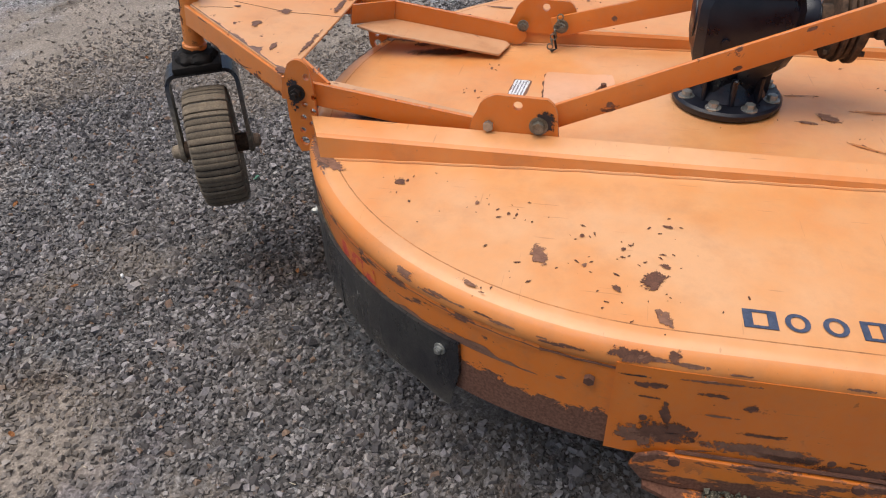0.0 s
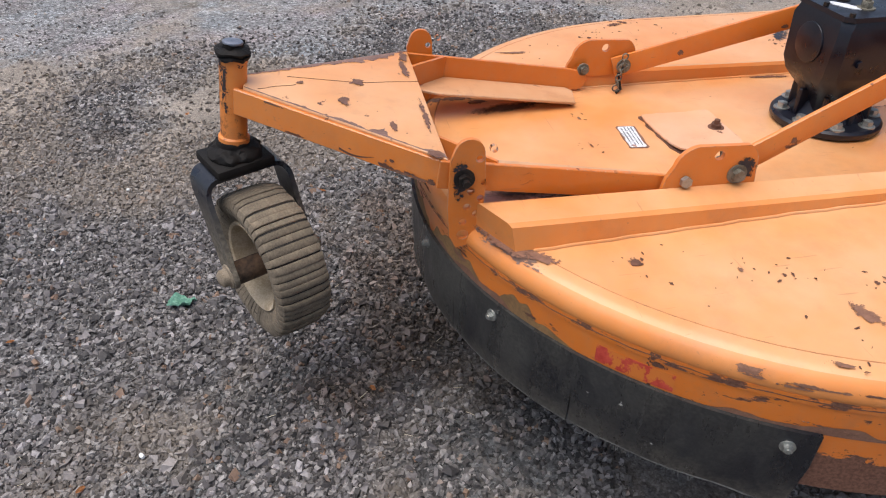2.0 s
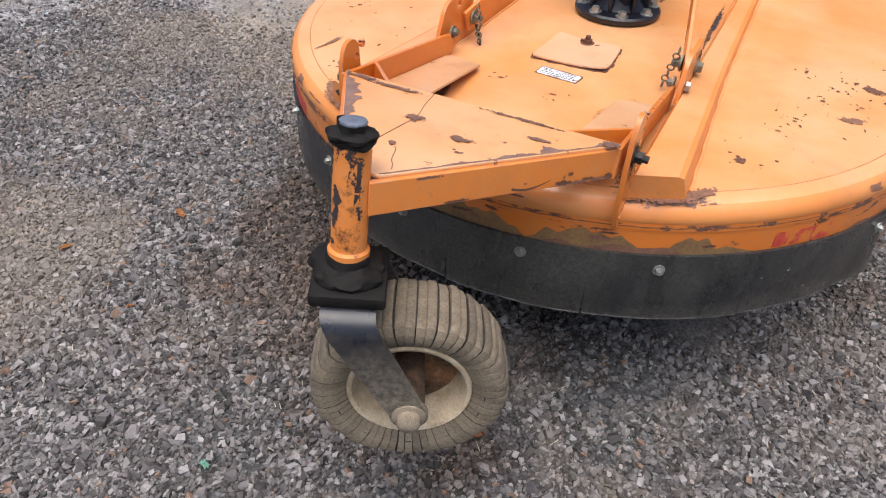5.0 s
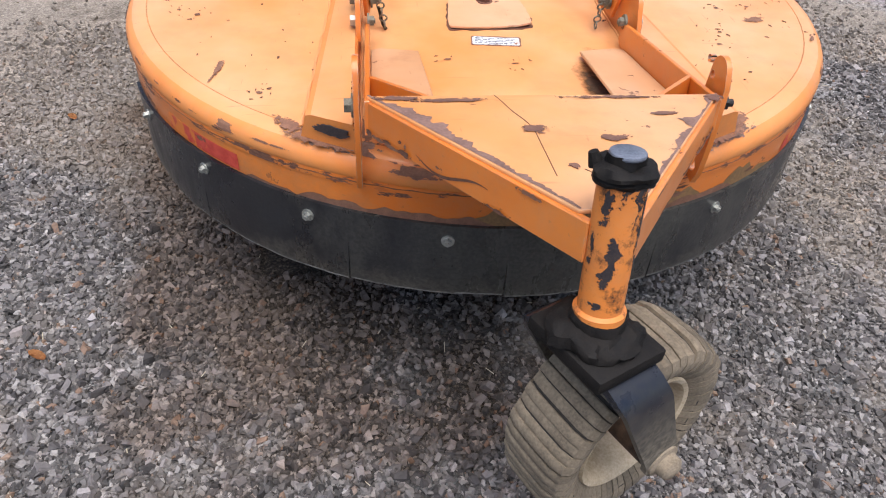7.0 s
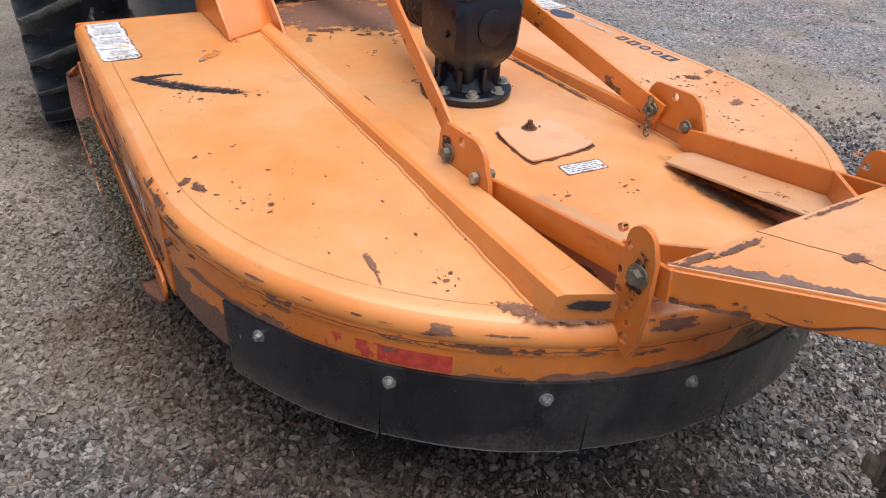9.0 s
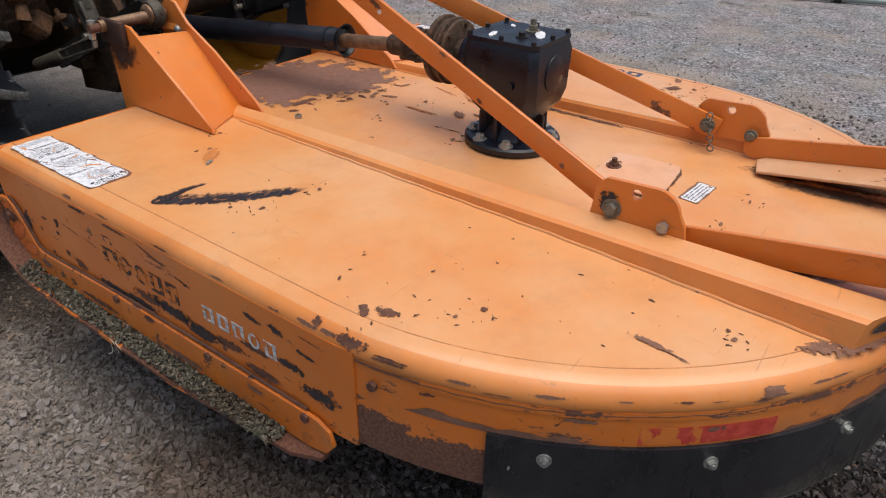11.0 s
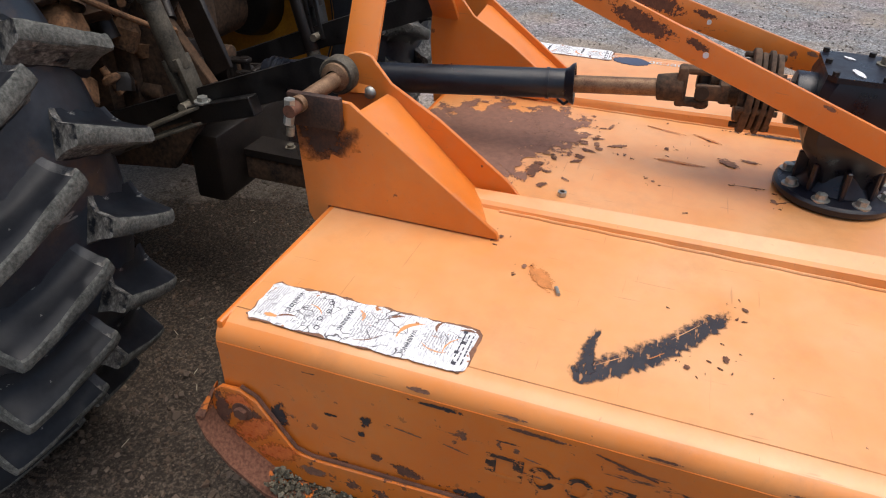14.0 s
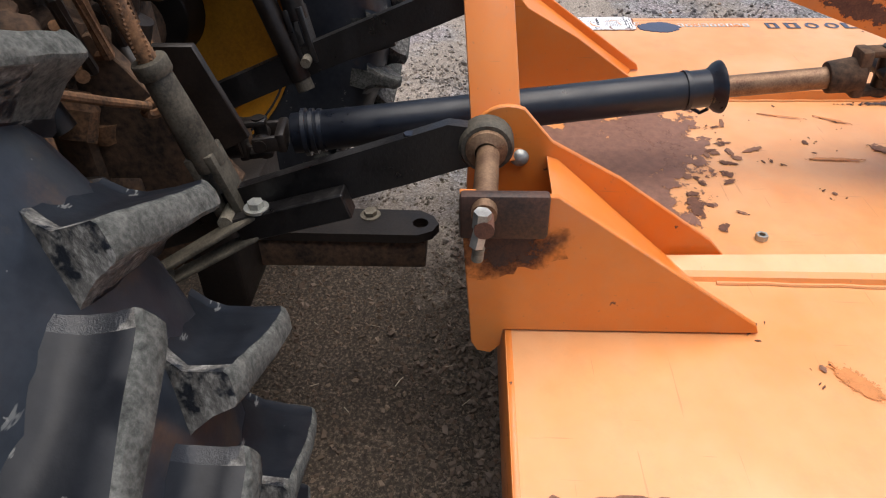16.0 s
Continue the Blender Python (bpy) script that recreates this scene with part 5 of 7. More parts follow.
def cracked_sticker():
    m, n, l, b = material("cracked_sticker")
    v = coords(n)
    vor = n.new("ShaderNodeTexVoronoi")
    vor.feature = "DISTANCE_TO_EDGE"
    vor.inputs["Scale"].default_value = 30
    mp = n.new("ShaderNodeMixRGB")
    mp.inputs[0].default_value = 0.06
    l.new(v, mp.inputs[1])
    nz = n.new("ShaderNodeTexNoise")
    nz.inputs["Scale"].default_value = 22
    l.new(v, nz.inputs["Vector"])
    l.new(nz.outputs["Color"], mp.inputs[2])
    l.new(mp.outputs[0], vor.inputs["Vector"])
    crack = ramp(n, l, vor.outputs["Distance"], [(0.012, 0.95), (0.032, 0.0)])
    some = ramp(n, l, noise_node(n, l, v, 14, 3), [(0.44, 0.0), (0.52, 1.0)])
    mask = mix(n, l, 1.0, crack, some, "MULTIPLY")
    loss = ramp(n, l, noise_node(n, l, v, 30, 5), [(0.64, 0.0), (0.66, 1.0)])
    white = ramp(n, l, noise_node(n, l, v, 120, 3), [(0.3, (0.62, 0.63, 0.66)), (0.7, (0.86, 0.86, 0.86))])
    lines = ramp(n, l, noise_node(n, l, v, 210, 2, 0.5, (0.35, 1.6, 1)), [(0.55, 0.0), (0.60, 0.5)])
    white = mix(n, l, lines, white, (0.30, 0.30, 0.33))
    c = mix(n, l, mask, white, (0.05, 0.045, 0.05))
    l.new(mix(n, l, loss, c, (0.35, 0.13, 0.04)), b.inputs["Base Color"])
    b.inputs["Roughness"].default_value = 0.5
    return m


M_STICK = cracked_sticker()


def ragged(w, h, thick, seed, amp=0.004, n=16):
    """A sheet with torn edges: long soft waves, small nicks and rounded corners."""
    off = seed * 7.3
    pts = []
    c = min(w, h) * 0.10

    def edge(p, q, m):
        d = Vector(q) - Vector(p)
        nx, ny = (-d.y / d.length, d.x / d.length)
        for i in range(m):
            x, y = p[0] + d.x * i / m, p[1] + d.y * i / m
            z = Vector((x * 24 + off, y * 24, off))
            k = amp * (0.35 + 0.8 * noise.noise(z) + 0.5 * noise.noise(z * 3.1) + 0.25 * noise.noise(z * 9))
            k += amp * 1.6 * max(0.0, noise.noise(z * 1.7 + Vector((3, 0, 0))) - 0.35)
            pts.append((x + nx * max(0.0, k), y + ny * max(0.0, k)))

    m = max(12, int(60 * w / (w + h))), max(12, int(60 * h / (w + h)))
    edge((-w / 2 + c, -h / 2), (w / 2 - c, -h / 2), m[0])
    edge((w / 2 - c, -h / 2), (w / 2, -h / 2 + c), 3)
    edge((w / 2, -h / 2 + c), (w / 2, h / 2 - c), m[1])
    edge((w / 2, h / 2 - c), (w / 2 - c, h / 2), 3)
    edge((w / 2 - c, h / 2), (-w / 2 + c, h / 2), m[0])
    edge((-w / 2 + c, h / 2), (-w / 2, h / 2 - c), 3)
    edge((-w / 2, h / 2 - c), (-w / 2, -h / 2 + c), m[1])
    edge((-w / 2, -h / 2 + c), (-w / 2 + c, -h / 2), 3)
    return plate(pts, thick, lambda u, v, w_: (u, v, w_), 0.0)


def crescent(length, width, bow, seed):
    """A curved sliver torn out of a sheet."""
    rr = random.Random(seed)
    bm = bmesh.new()
    last = None
    for i in range(13):
        f = i / 12
        x, y = length * (f - 0.5), bow * 4 * f * (1 - f)
        w = width * math.sin(math.pi * min(1, max(0, f))) ** 0.6 * rr.uniform(0.6, 1.15) / 2
        row = bm.verts.new((x, y - w, 0.0)), bm.verts.new((x, y + w, 0.0))
        if last:
            bm.faces.new((last[0], row[0], row[1], last[1]))
        last = row
    return bm


def lettering(word, size, mat, parent, m):
    cu = bpy.data.curves.new("lettering", "FONT")
    cu.body, cu.size, cu.extrude, cu.align_x, cu.align_y = word, size, 0.0003, "CENTER", "CENTER"
    o = bpy.data.objects.new("lettering", cu)
    scene.collection.objects.link(o)
    bpy.context.view_layer.update()
    me = bpy.data.meshes.new_from_object(o.evaluated_get(bpy.context.evaluated_depsgraph_get()))
    bpy.data.objects.remove(o)
    me.materials.clear()
    me.materials.append(mat)
    ob = new("lettering", me)
    ob.parent = parent
    ob.matrix_local = m
    return ob


def bars(parent, m, w, h, n, mat, seed=0, name="print_line"):
    """Lines of print too small to read, as thin bars."""
    rnd = random.Random(seed)
    bm = bmesh.new()
    for i in range(n):
        y = h / 2 - (i + 0.5) * h / n
        x = -w / 2
        while x < w / 2 - 0.004:
            ln = min(rnd.uniform(0.003, 0.010), w / 2 - x)
            add_box(bm, (x, y - h / n * 0.16, 0), (x + ln, y + h / n * 0.16, 0.0004))
            x += ln + rnd.choice((0.0015, 0.002, 0.006))
    return part(name, bm, mat, parent, "unreadable lines of small print", 0, m)


M_PRINT = plain("grey_print", (0.20, 0.20, 0.22), (0.42, 0.42, 0.44), 0.6, 0, 60, 0.0002)
for sx in (1, -1):
    back = part("sticker_residue", ragged(0.116, 0.402, 0.001, 5, 0.008), M_RUSTB, cutter, "dark glue edge of a sticker", 0, pose(sx * 0.827, 0.834, 0.0012))
    st = part("warning_sticker", ragged(0.110, 0.396, 0.001, 6, 0.007), M_STICK, cutter, "cracked white warning sticker peeling at its edges", 0, pose(sx * 0.830, 0.836, 0.0024))
    # text runs towards the deck's edge
    turn = Matrix.Rotation(radians(180 if sx < 0 else 0), 4, "Z")
    for k, yy in enumerate((0.135, 0.03, -0.09)):
        lettering("WARNING", 0.012, M_INK, st, Matrix.Translation((0.012 * sx * (k - 1), yy, 0.0008)) @ turn)
        bars(st, Matrix.Translation((0, yy - 0.045, 0.0006)) @ turn, 0.08 - 0.012 * k, 0.055, 11, M_PRINT, k + 3)
    bars(st, Matrix.Translation((0, 0.172, 0.0006)) @ turn, 0.085, 0.026, 6, M_PRINT, 9)
    bars(st, Matrix.Translation((0, -0.18, 0.0006)) @ turn, 0.075, 0.022, 3, M_INK, 12)
    # rings and arrows of the warning pictures, and bold print at one end
    for k in range(4):
        part("print_ring", ring((0, 0, 0), (0, 0, 1), 0.0045, 0.0008), M_INK, st, "", 0, Matrix.Translation((-0.036 + 0.023 * k, 0.066 + 0.006 * (k % 2), 0.0008)))
    for k in range(4):
        part("bold_print", box((-0.0035, -0.0035, 0), (0.0035, 0.0035, 0.0004), 0), M_INK, st, "", 0, Matrix.Translation((-0.036 + 0.026 * k, -0.176 + 0.004 * (k % 2), 0.0008)))
    # places where the sticker is torn through to the paint
    for k, (u, v, ln, wd, bow, a) in enumerate([(0.012, -0.085, 0.062, 0.008, 0.014, 35), (-0.030, 0.128, 0.040, 0.005, 0.006, 70), (0.020, 0.010, 0.030, 0.007, 0.005, 150), (0.036, -0.05, 0.030, 0.007, 0.004, 60), (-0.012, -0.135, 0.050, 0.004, -0.008, 100), (0.040, -0.130, 0.034, 0.007, 0.008, 10), (-0.034, 0.155, 0.026, 0.010, 0.0, 90), (0.044, -0.175, 0.030, 0.006, 0.004, 80), (0.006, 0.090, 0.040, 0.003, 0.006, 120), (-0.030, -0.02, 0.044, 0.003, -0.006, 60), (0.0, -0.16, 0.05, 0.003, 0.008, 20)]):
        part("torn_spot", crescent(ln, wd, bow, 1500 + k), (M_DECK, M_RUSTB)[k % 2], st, "", 0, pose(u * -sx, v, 0.0009 + 0.00002 * k, 0, 0, a * sx))

lab = part("data_label", ragged(0.112, 0.042, 0.001, 8, 0.002), M_STICK, cutter, "small cracked white label", 0, pose(0.004, -0.506, 0.0015, 0, 0, -5))
part("label_residue", ragged(0.122, 0.052, 0.001, 9, 0.003), M_RUSTB, cutter, "", 0, pose(0.004, -0.505, 0.0008, 0, 0, -5))
bars(lab, pose(0, 0, 0.0006), 0.1, 0.034, 4, M_INK, 4)


def mark(kind, w, h):
    """Plain worn shape the size of one character."""
    bm = bmesh.new()
    t = 0.0008
    if kind == "o":
        o, i = [(w / 2 * math.cos(k * math.pi / 8), h / 2 * math.sin(k * math.pi / 8)) for k in range(16)], [(w / 3.6 * math.cos(k * math.pi / 8), h / 3.0 * math.sin(k * math.pi / 8)) for k in range(16)]
        for k in range(16):
            j = (k + 1) % 16
            bm.faces.new([bm.verts.new((*p, t)) for p in (o[k], o[j], i[j], i[k])])
    else:
        add_box(bm, (-w / 2, -h / 2, 0), (w / 2, -h * 0.36, t))
        add_box(bm, (-w / 2, h * 0.36, 0), (w / 2, h / 2, t))
        add_box(bm, (-w / 2, -h * 0.37, 0), (-w * 0.22, h * 0.37, t * 0.9))
        add_box(bm, (w * 0.22, -h * 0.37, 0), (w / 2, h * 0.37, t * 0.9))
    return bm


# maker's lettering stands as plain blocks: on the right of the deck and on the left side panel
for k, (kind, w) in enumerate((("b", 0.062), ("o", 0.046), ("o", 0.046), ("b", 0.046), ("b", 0.04))):
    part("letter_block", mark(kind, w * 0.86, 0.044), M_BLUE, cutter, "dark blue letter-sized block", 0, pose(0.812, 0.002 + k * 0.058, 0.0012, 0, 0, 90))
    part("letter_block", mark(kind, w * 1.0, 0.050), M_BLACKLET, cutter, "worn black letter-sized block", 0, Matrix.Translation((-0.9192, 0.552 - k * 0.060, -0.138)) @ pose(0, 0, 0, 90, 0, -90))
for k in range(9):
    part("letter_block", mark("b", 0.018, 0.024), M_PALE, cutter, "white letter-sized block", 0, pose(0.815, 0.31 + k * 0.024, 0.0012, 0, 0, 90))
    part("letter_block", mark("b", 0.018, 0.018), M_PALE, cutter, "white letter-sized block", 0, pose(0.83, 0.63 + k * 0.022, 0.0012, 0, 0, 90))
part("round_emblem", blotch(0.034, 0.052, 28, 0.05, 3), M_BLUE, cutter, "dark blue round emblem", m=pose(0.80, 0.57, 0.0012))
for k in range(5):
    part("letter_block", mark("b" if k != 3 else "o", 0.034, 0.038), M_PALE, cutter, "worn pale letter-sized block", 0, Matrix.Translation((-0.9192, 0.188 - k * 0.048, -0.138)) @ pose(0, 0, 0, 90, 0, -90))

# red stickers on the band: whole at one end, torn to shreds at the other
for a0, a1, mat, sd in ((128, 136.5, M_RED, 1), (136.5, 143.0, M_REDTORN, 3), (39, 48, M_REDTORN, 2)):
    part("red_sticker", curved_strip(0.9148, 0.9152, -0.118, -0.080, a0, a1, 12, 0.0002, sd), mat, cutter, "faded red safety sticker" if mat is M_RED else "shreds of a red safety sticker")

# ---- rust marks and smears on the deck ----
spots = [(0.705, -0.374, 0.034, 0.016, 20), (0.745, -0.165, 0.020, 0.030, 60), (0.70, -0.145, 0.012, 0.006, 60), (0.836, -0.15, 0.022, 0.012, 30), (0.577, -0.135, 0.014, 0.006, 80), (0.496, -0.703, 0.016, 0.010, 30),
         (0.804, -0.49, 0.020, 0.006, 60), (0.63, -0.30, 0.007, 0.006, 0), (0.66, -0.22, 0.006, 0.005, 0), (0.55, -0.52, 0.007, 0.005, 0), (0.58, -0.45, 0.005, 0.004, 0), (0.775, -0.23, 0.012, 0.007, 40), (0.72, -0.29, 0.006, 0.005, 0),
         (-0.845, -0.19, 0.022, 0.010, 50), (-0.825, -0.23, 0.025, 0.014, 100), (-0.52, -0.75, 0.008, 0.006, 0), (-0.50, -0.73, 0.006, 0.005, 0), (-0.71, -0.36, 0.008, 0.007, 0), (-0.76, -0.33, 0.007, 0.005, 0),
         (-0.70, 0.25, 0.010, 0.006, 0), (-0.74, 0.31, 0.006, 0.006, 0), (-0.56, 0.62, 0.007, 0.005, 0), (-0.47, 0.69, 0.006, 0.006, 0), (-0.55, 0.22, 0.008, 0.005, 40), (-0.1, 0.15, 0.014, 0.006, 30),
         (0.10, 0.40, 0.010, 0.007, 0), (0.02, 0.50, 0.007, 0.006, 0), (-0.10, 0.42, 0.006, 0.006, 0), (0.20, 0.30, 0.010, 0.006, 30), (0.03, -0.62, 0.012, 0.004, 10), (-0.12, -0.60, 0.008, 0.004, 0)]
for i, (x, y, rx, ry, a) in enumerate(spots):
    part("rust_spot", blotch(rx, ry, 18, 0.55, i), M_CHIP if i % 3 else M_CHIPB, deck, m=pose(x, y, 0.0012, 0, 0, a))
rnd = random.Random(21)
small = part("rust_fleck", blotch(0.0034, 0.0015, 10, 1.1, 50), M_CHIP, deck, m=pose(0.6, -0.4, 0.0011))
for cx, cy, sd in [(0.72, -0.2, 0.11), (0.66, -0.42, 0.10), (0.55, -0.55, 0.10), (-0.75, -0.25, 0.10), (-0.68, -0.5, 0.12), (0.0, 0.35, 0.14), (-0.6, -0.1, 0.14), (-0.45, -0.6, 0.1), (0.15, 0.6, 0.1), (-0.7, 0.3, 0.1)]:
    for _ in range(9):
        o = small.copy()
        scene.collection.objects.link(o)
        x, y, k = rnd.gauss(cx, sd), rnd.gauss(cy, sd), 0.45 + 2.0 * rnd.random() ** 3
        if math.hypot(x, min(0, y - YC)) < 0.84:
            o.matrix_local = pose(x, y, 0.0011, 0, 0, rnd.uniform(0, 360)) @ Matrix.Diagonal((k, k, 1, 1))

for x0, y0, rx, ry, a in spots:
    for _ in range(5):
        o = small.copy()
        scene.collection.objects.link(o)
        t, k = rnd.uniform(0, 6.28), 0.25 + 1.2 * rnd.random() ** 2
        o.matrix_local = pose(x0 + (rx + 0.012) * math.cos(t) * rnd.uniform(0.9, 2.0), y0 + (rx + 0.010) * math.sin(t) * rnd.uniform(0.7, 1.8), 0.0011, 0, 0, rnd.uniform(0, 360)) @ Matrix.Diagonal((k * 1.5, k, 1, 1))

# bare rusted stretch at the middle of the front, and flakes at its edge
part("rust_patch", blotch(0.30, 0.24, 70, 0.3, 61), M_BARE, deck, "large bare rusted patch", m=pose(-0.03, 0.89, 0.0010))
part("rust_patch", blotch(0.17, 0.15, 34, 0.4, 62), M_BARE, deck, m=pose(0.12, 0.72, 0.0008))
part("rust_patch", blotch(0.035, 0.018, 34, 0.8, 66), M_CHIP, deck, m=pose(-0.14, 0.70, 0.0014))
for i in range(22):
    x, y = rnd.gauss(0.02, 0.13), rnd.gauss(0.62, 0.05)
    part("rust_spot", blotch(rnd.uniform(0.006, 0.022), rnd.uniform(0.004, 0.012), 16, 0.6, 70 + i), M_CHIPB if i % 2 else M_CHIP, deck, m=pose(x, y, 0.0013, 0, 0, rnd.uniform(0, 180)))
part("loose_nut", lathe([(0.006, 0.0), (0.011, 0.0), (0.011, 0.010), (0.006, 0.010)], 6, Matrix.Translation((-0.250, 0.608, 0.001))), M_BOLT, deck)


def ribbon(pts, widths, mat, name, label, z=0.0012):
    """A flat smear along pts (x, y)."""
    rr = random.Random(3)
    bm = bmesh.new()
    l_, r_ = [], []
    for i, (x, y) in enumerate(pts):
        a, b = Vector(pts[max(0, i - 1)]), Vector(pts[min(len(pts) - 1, i + 1)])
        d = (b - a).normalized()
        nx, ny = -d.y, d.x
        w = widths[i] * rr.uniform(0.86, 1.1)
        l_.append(bm.verts.new((x + nx * w * rr.uniform(0.75, 1.1), y + ny * w * rr.uniform(0.75, 1.1), z)))
        r_.append(bm.verts.new((x - nx * w * rr.uniform(0.75, 1.1), y - ny * w * rr.uniform(0.75, 1.1), z)))
    uv = bm.loops.layers.uv.new("along")
    for i in range(len(pts) - 1):
        fc = bm.faces.new((l_[i], l_[i + 1], r_[i + 1], r_[i]))
        for loop, c in zip(fc.loops, ((i, 1), (i + 1, 1), (i + 1, 0), (i, 0))):
            loop[uv].uv = (c[0] / (len(pts) - 1), c[1])
    return part(name, bm, mat, deck, label, 0)


def spaced(a, b, n, bow=0.0):
    out = []
    for i in range(n + 1):
        f = i / n
        nx, ny = -(b[1] - a[1]), b[0] - a[0]
        k = bow * 4 * f * (1 - f)
        out.append((a[0] + (b[0] - a[0]) * f + nx * k, a[1] + (b[1] - a[1]) * f + ny * k))
    return out


M_OCHRE = chipped("ochre_stain", (0.42, 0.15, 0.03), (0.62, 0.22, 0.06), 0.5, 1.6)
def tapered(stops, n):
    """Half widths along a smear, from a few (share of its length, half width) stops."""
    out = []
    for i in range(n + 1):
        f = i / n
        for (f0, w0), (f1, w1) in zip(stops, stops[1:]):
            if f0 <= f <= f1:
                out.append(w0 + (w1 - w0) * (f - f0) / (f1 - f0))
                break
    return out


def smeared(name, c1, c2):
    """Rubber rubbed onto the paint: solid in the middle, thin and grainy towards its edges, with scratches through it."""
    m = plain(name, c1, c2, 0.42, 0, 45, 0.0004)
    n, l = m.node_tree.nodes, m.node_tree.links
    sep = n.new("ShaderNodeSeparateXYZ")
    l.new(n.new("ShaderNodeTexCoord").outputs["UV"], sep.inputs[0])
    v = coords(n)
    body = ramp(n, l, sep.outputs[1], [(0.0, 0.0), (0.22, 0.56), (0.45, 0.52), (0.74, 0.36), (1.0, 0.0)])
    ends = ramp(n, l, sep.outputs[0], [(0.0, 0.0), (0.03, 1.0), (0.85, 1.0), (1.0, 0.0)])
    total = plus(n, l, mix(n, l, 1.0, body, ends, "MULTIPLY"), noise_node(n, l, v, 90, 8, 0.75))
    solid = ramp(n, l, total, [(0.64, 0.0), (0.92, 0.95)])
    scratch = ramp(n, l, noise_node(n, l, v, 60, 5, 0.6, (0.5, 1.6, 1.0)), [(0.57, 1.0), (0.62, 0.20)])
    l.new(mix(n, l, 1.0, solid, scratch, "MULTIPLY"), n["Principled BSDF"].inputs["Alpha"])
    return m


M_FLECK = smeared("rubber_smear", (0.008, 0.009, 0.016), (0.030, 0.026, 0.032))
slash = spaced((-0.828, 0.485), (-0.552, 0.239), 48, -0.050)
ribbon(slash, tapered([(0, 0.024), (0.06, 0.031), (0.35, 0.037), (0.6, 0.034), (0.85, 0.026), (0.96, 0.017), (1, 0.010)], 48), M_FLECK, "tyre_smear", "black tyre smear scuffed over the paint", 0.0010)
ribbon(spaced((-0.815, 0.462), (-0.690, 0.456), 22, 0.05), tapered([(0, 0.022), (0.35, 0.018), (0.6, 0.014), (1, 0.009)], 22), M_FLECK, "tyre_smear", "", 0.0011)
for k, (f0, f1, off) in enumerate([(0.15, 0.36, 0.009), (0.34, 0.56, -0.012), (0.58, 0.80, 0.008)]):
    pts = [(x + off * 0.66, y + off * 0.75) for x, y in slash[int(48 * f0):int(48 * f1)]]
    ribbon(pts, tapered([(0, 0.0002), (0.4, 0.0011), (1, 0.0002)], len(pts) - 1), M_OCHRE if k % 2 else M_DECK, "paint_scratch", "", 0.0016)
part("rust_stain", blotch(0.045, 0.018, 26, 0.5, 90), M_OCHRE, deck, "ochre rust stain", m=pose(-0.585, 0.582, 0.0009, 0, 0, 35))
part("loose_screw", cyl((-0.628, 0.540, 0.004), (-0.608, 0.548, 0.004), 0.004, seg=8), M_BOLT, deck)

# chips along the tail plate's edges and on its top
for i, (u, v, rx, ry, a) in enumerate([(-0.05, -0.145, 0.026, 0.018, 0), (0.065, -0.178, 0.024, 0.013, 0), (-0.16, -0.022, 0.07, 0.014, 0), (-0.02, -0.27, 0.012, 0.008, -40),
                                    (0.285, -0.015, 0.02, 0.012, 40), (-0.26, -0.014, 0.04, 0.012, 0), (0.17, -0.085, 0.018, 0.010, 10), (0.10, -0.010, 0.08, 0.008, 0)]):
    b = blotch(rx * 0.95, ry * 0.8, 26, 0.6, 100 + i)
    b.transform(pose(u, v, 0.0012, 0, 0, a))
    tpart("rust_spot", b, M_EDGERUST, tail_plate)
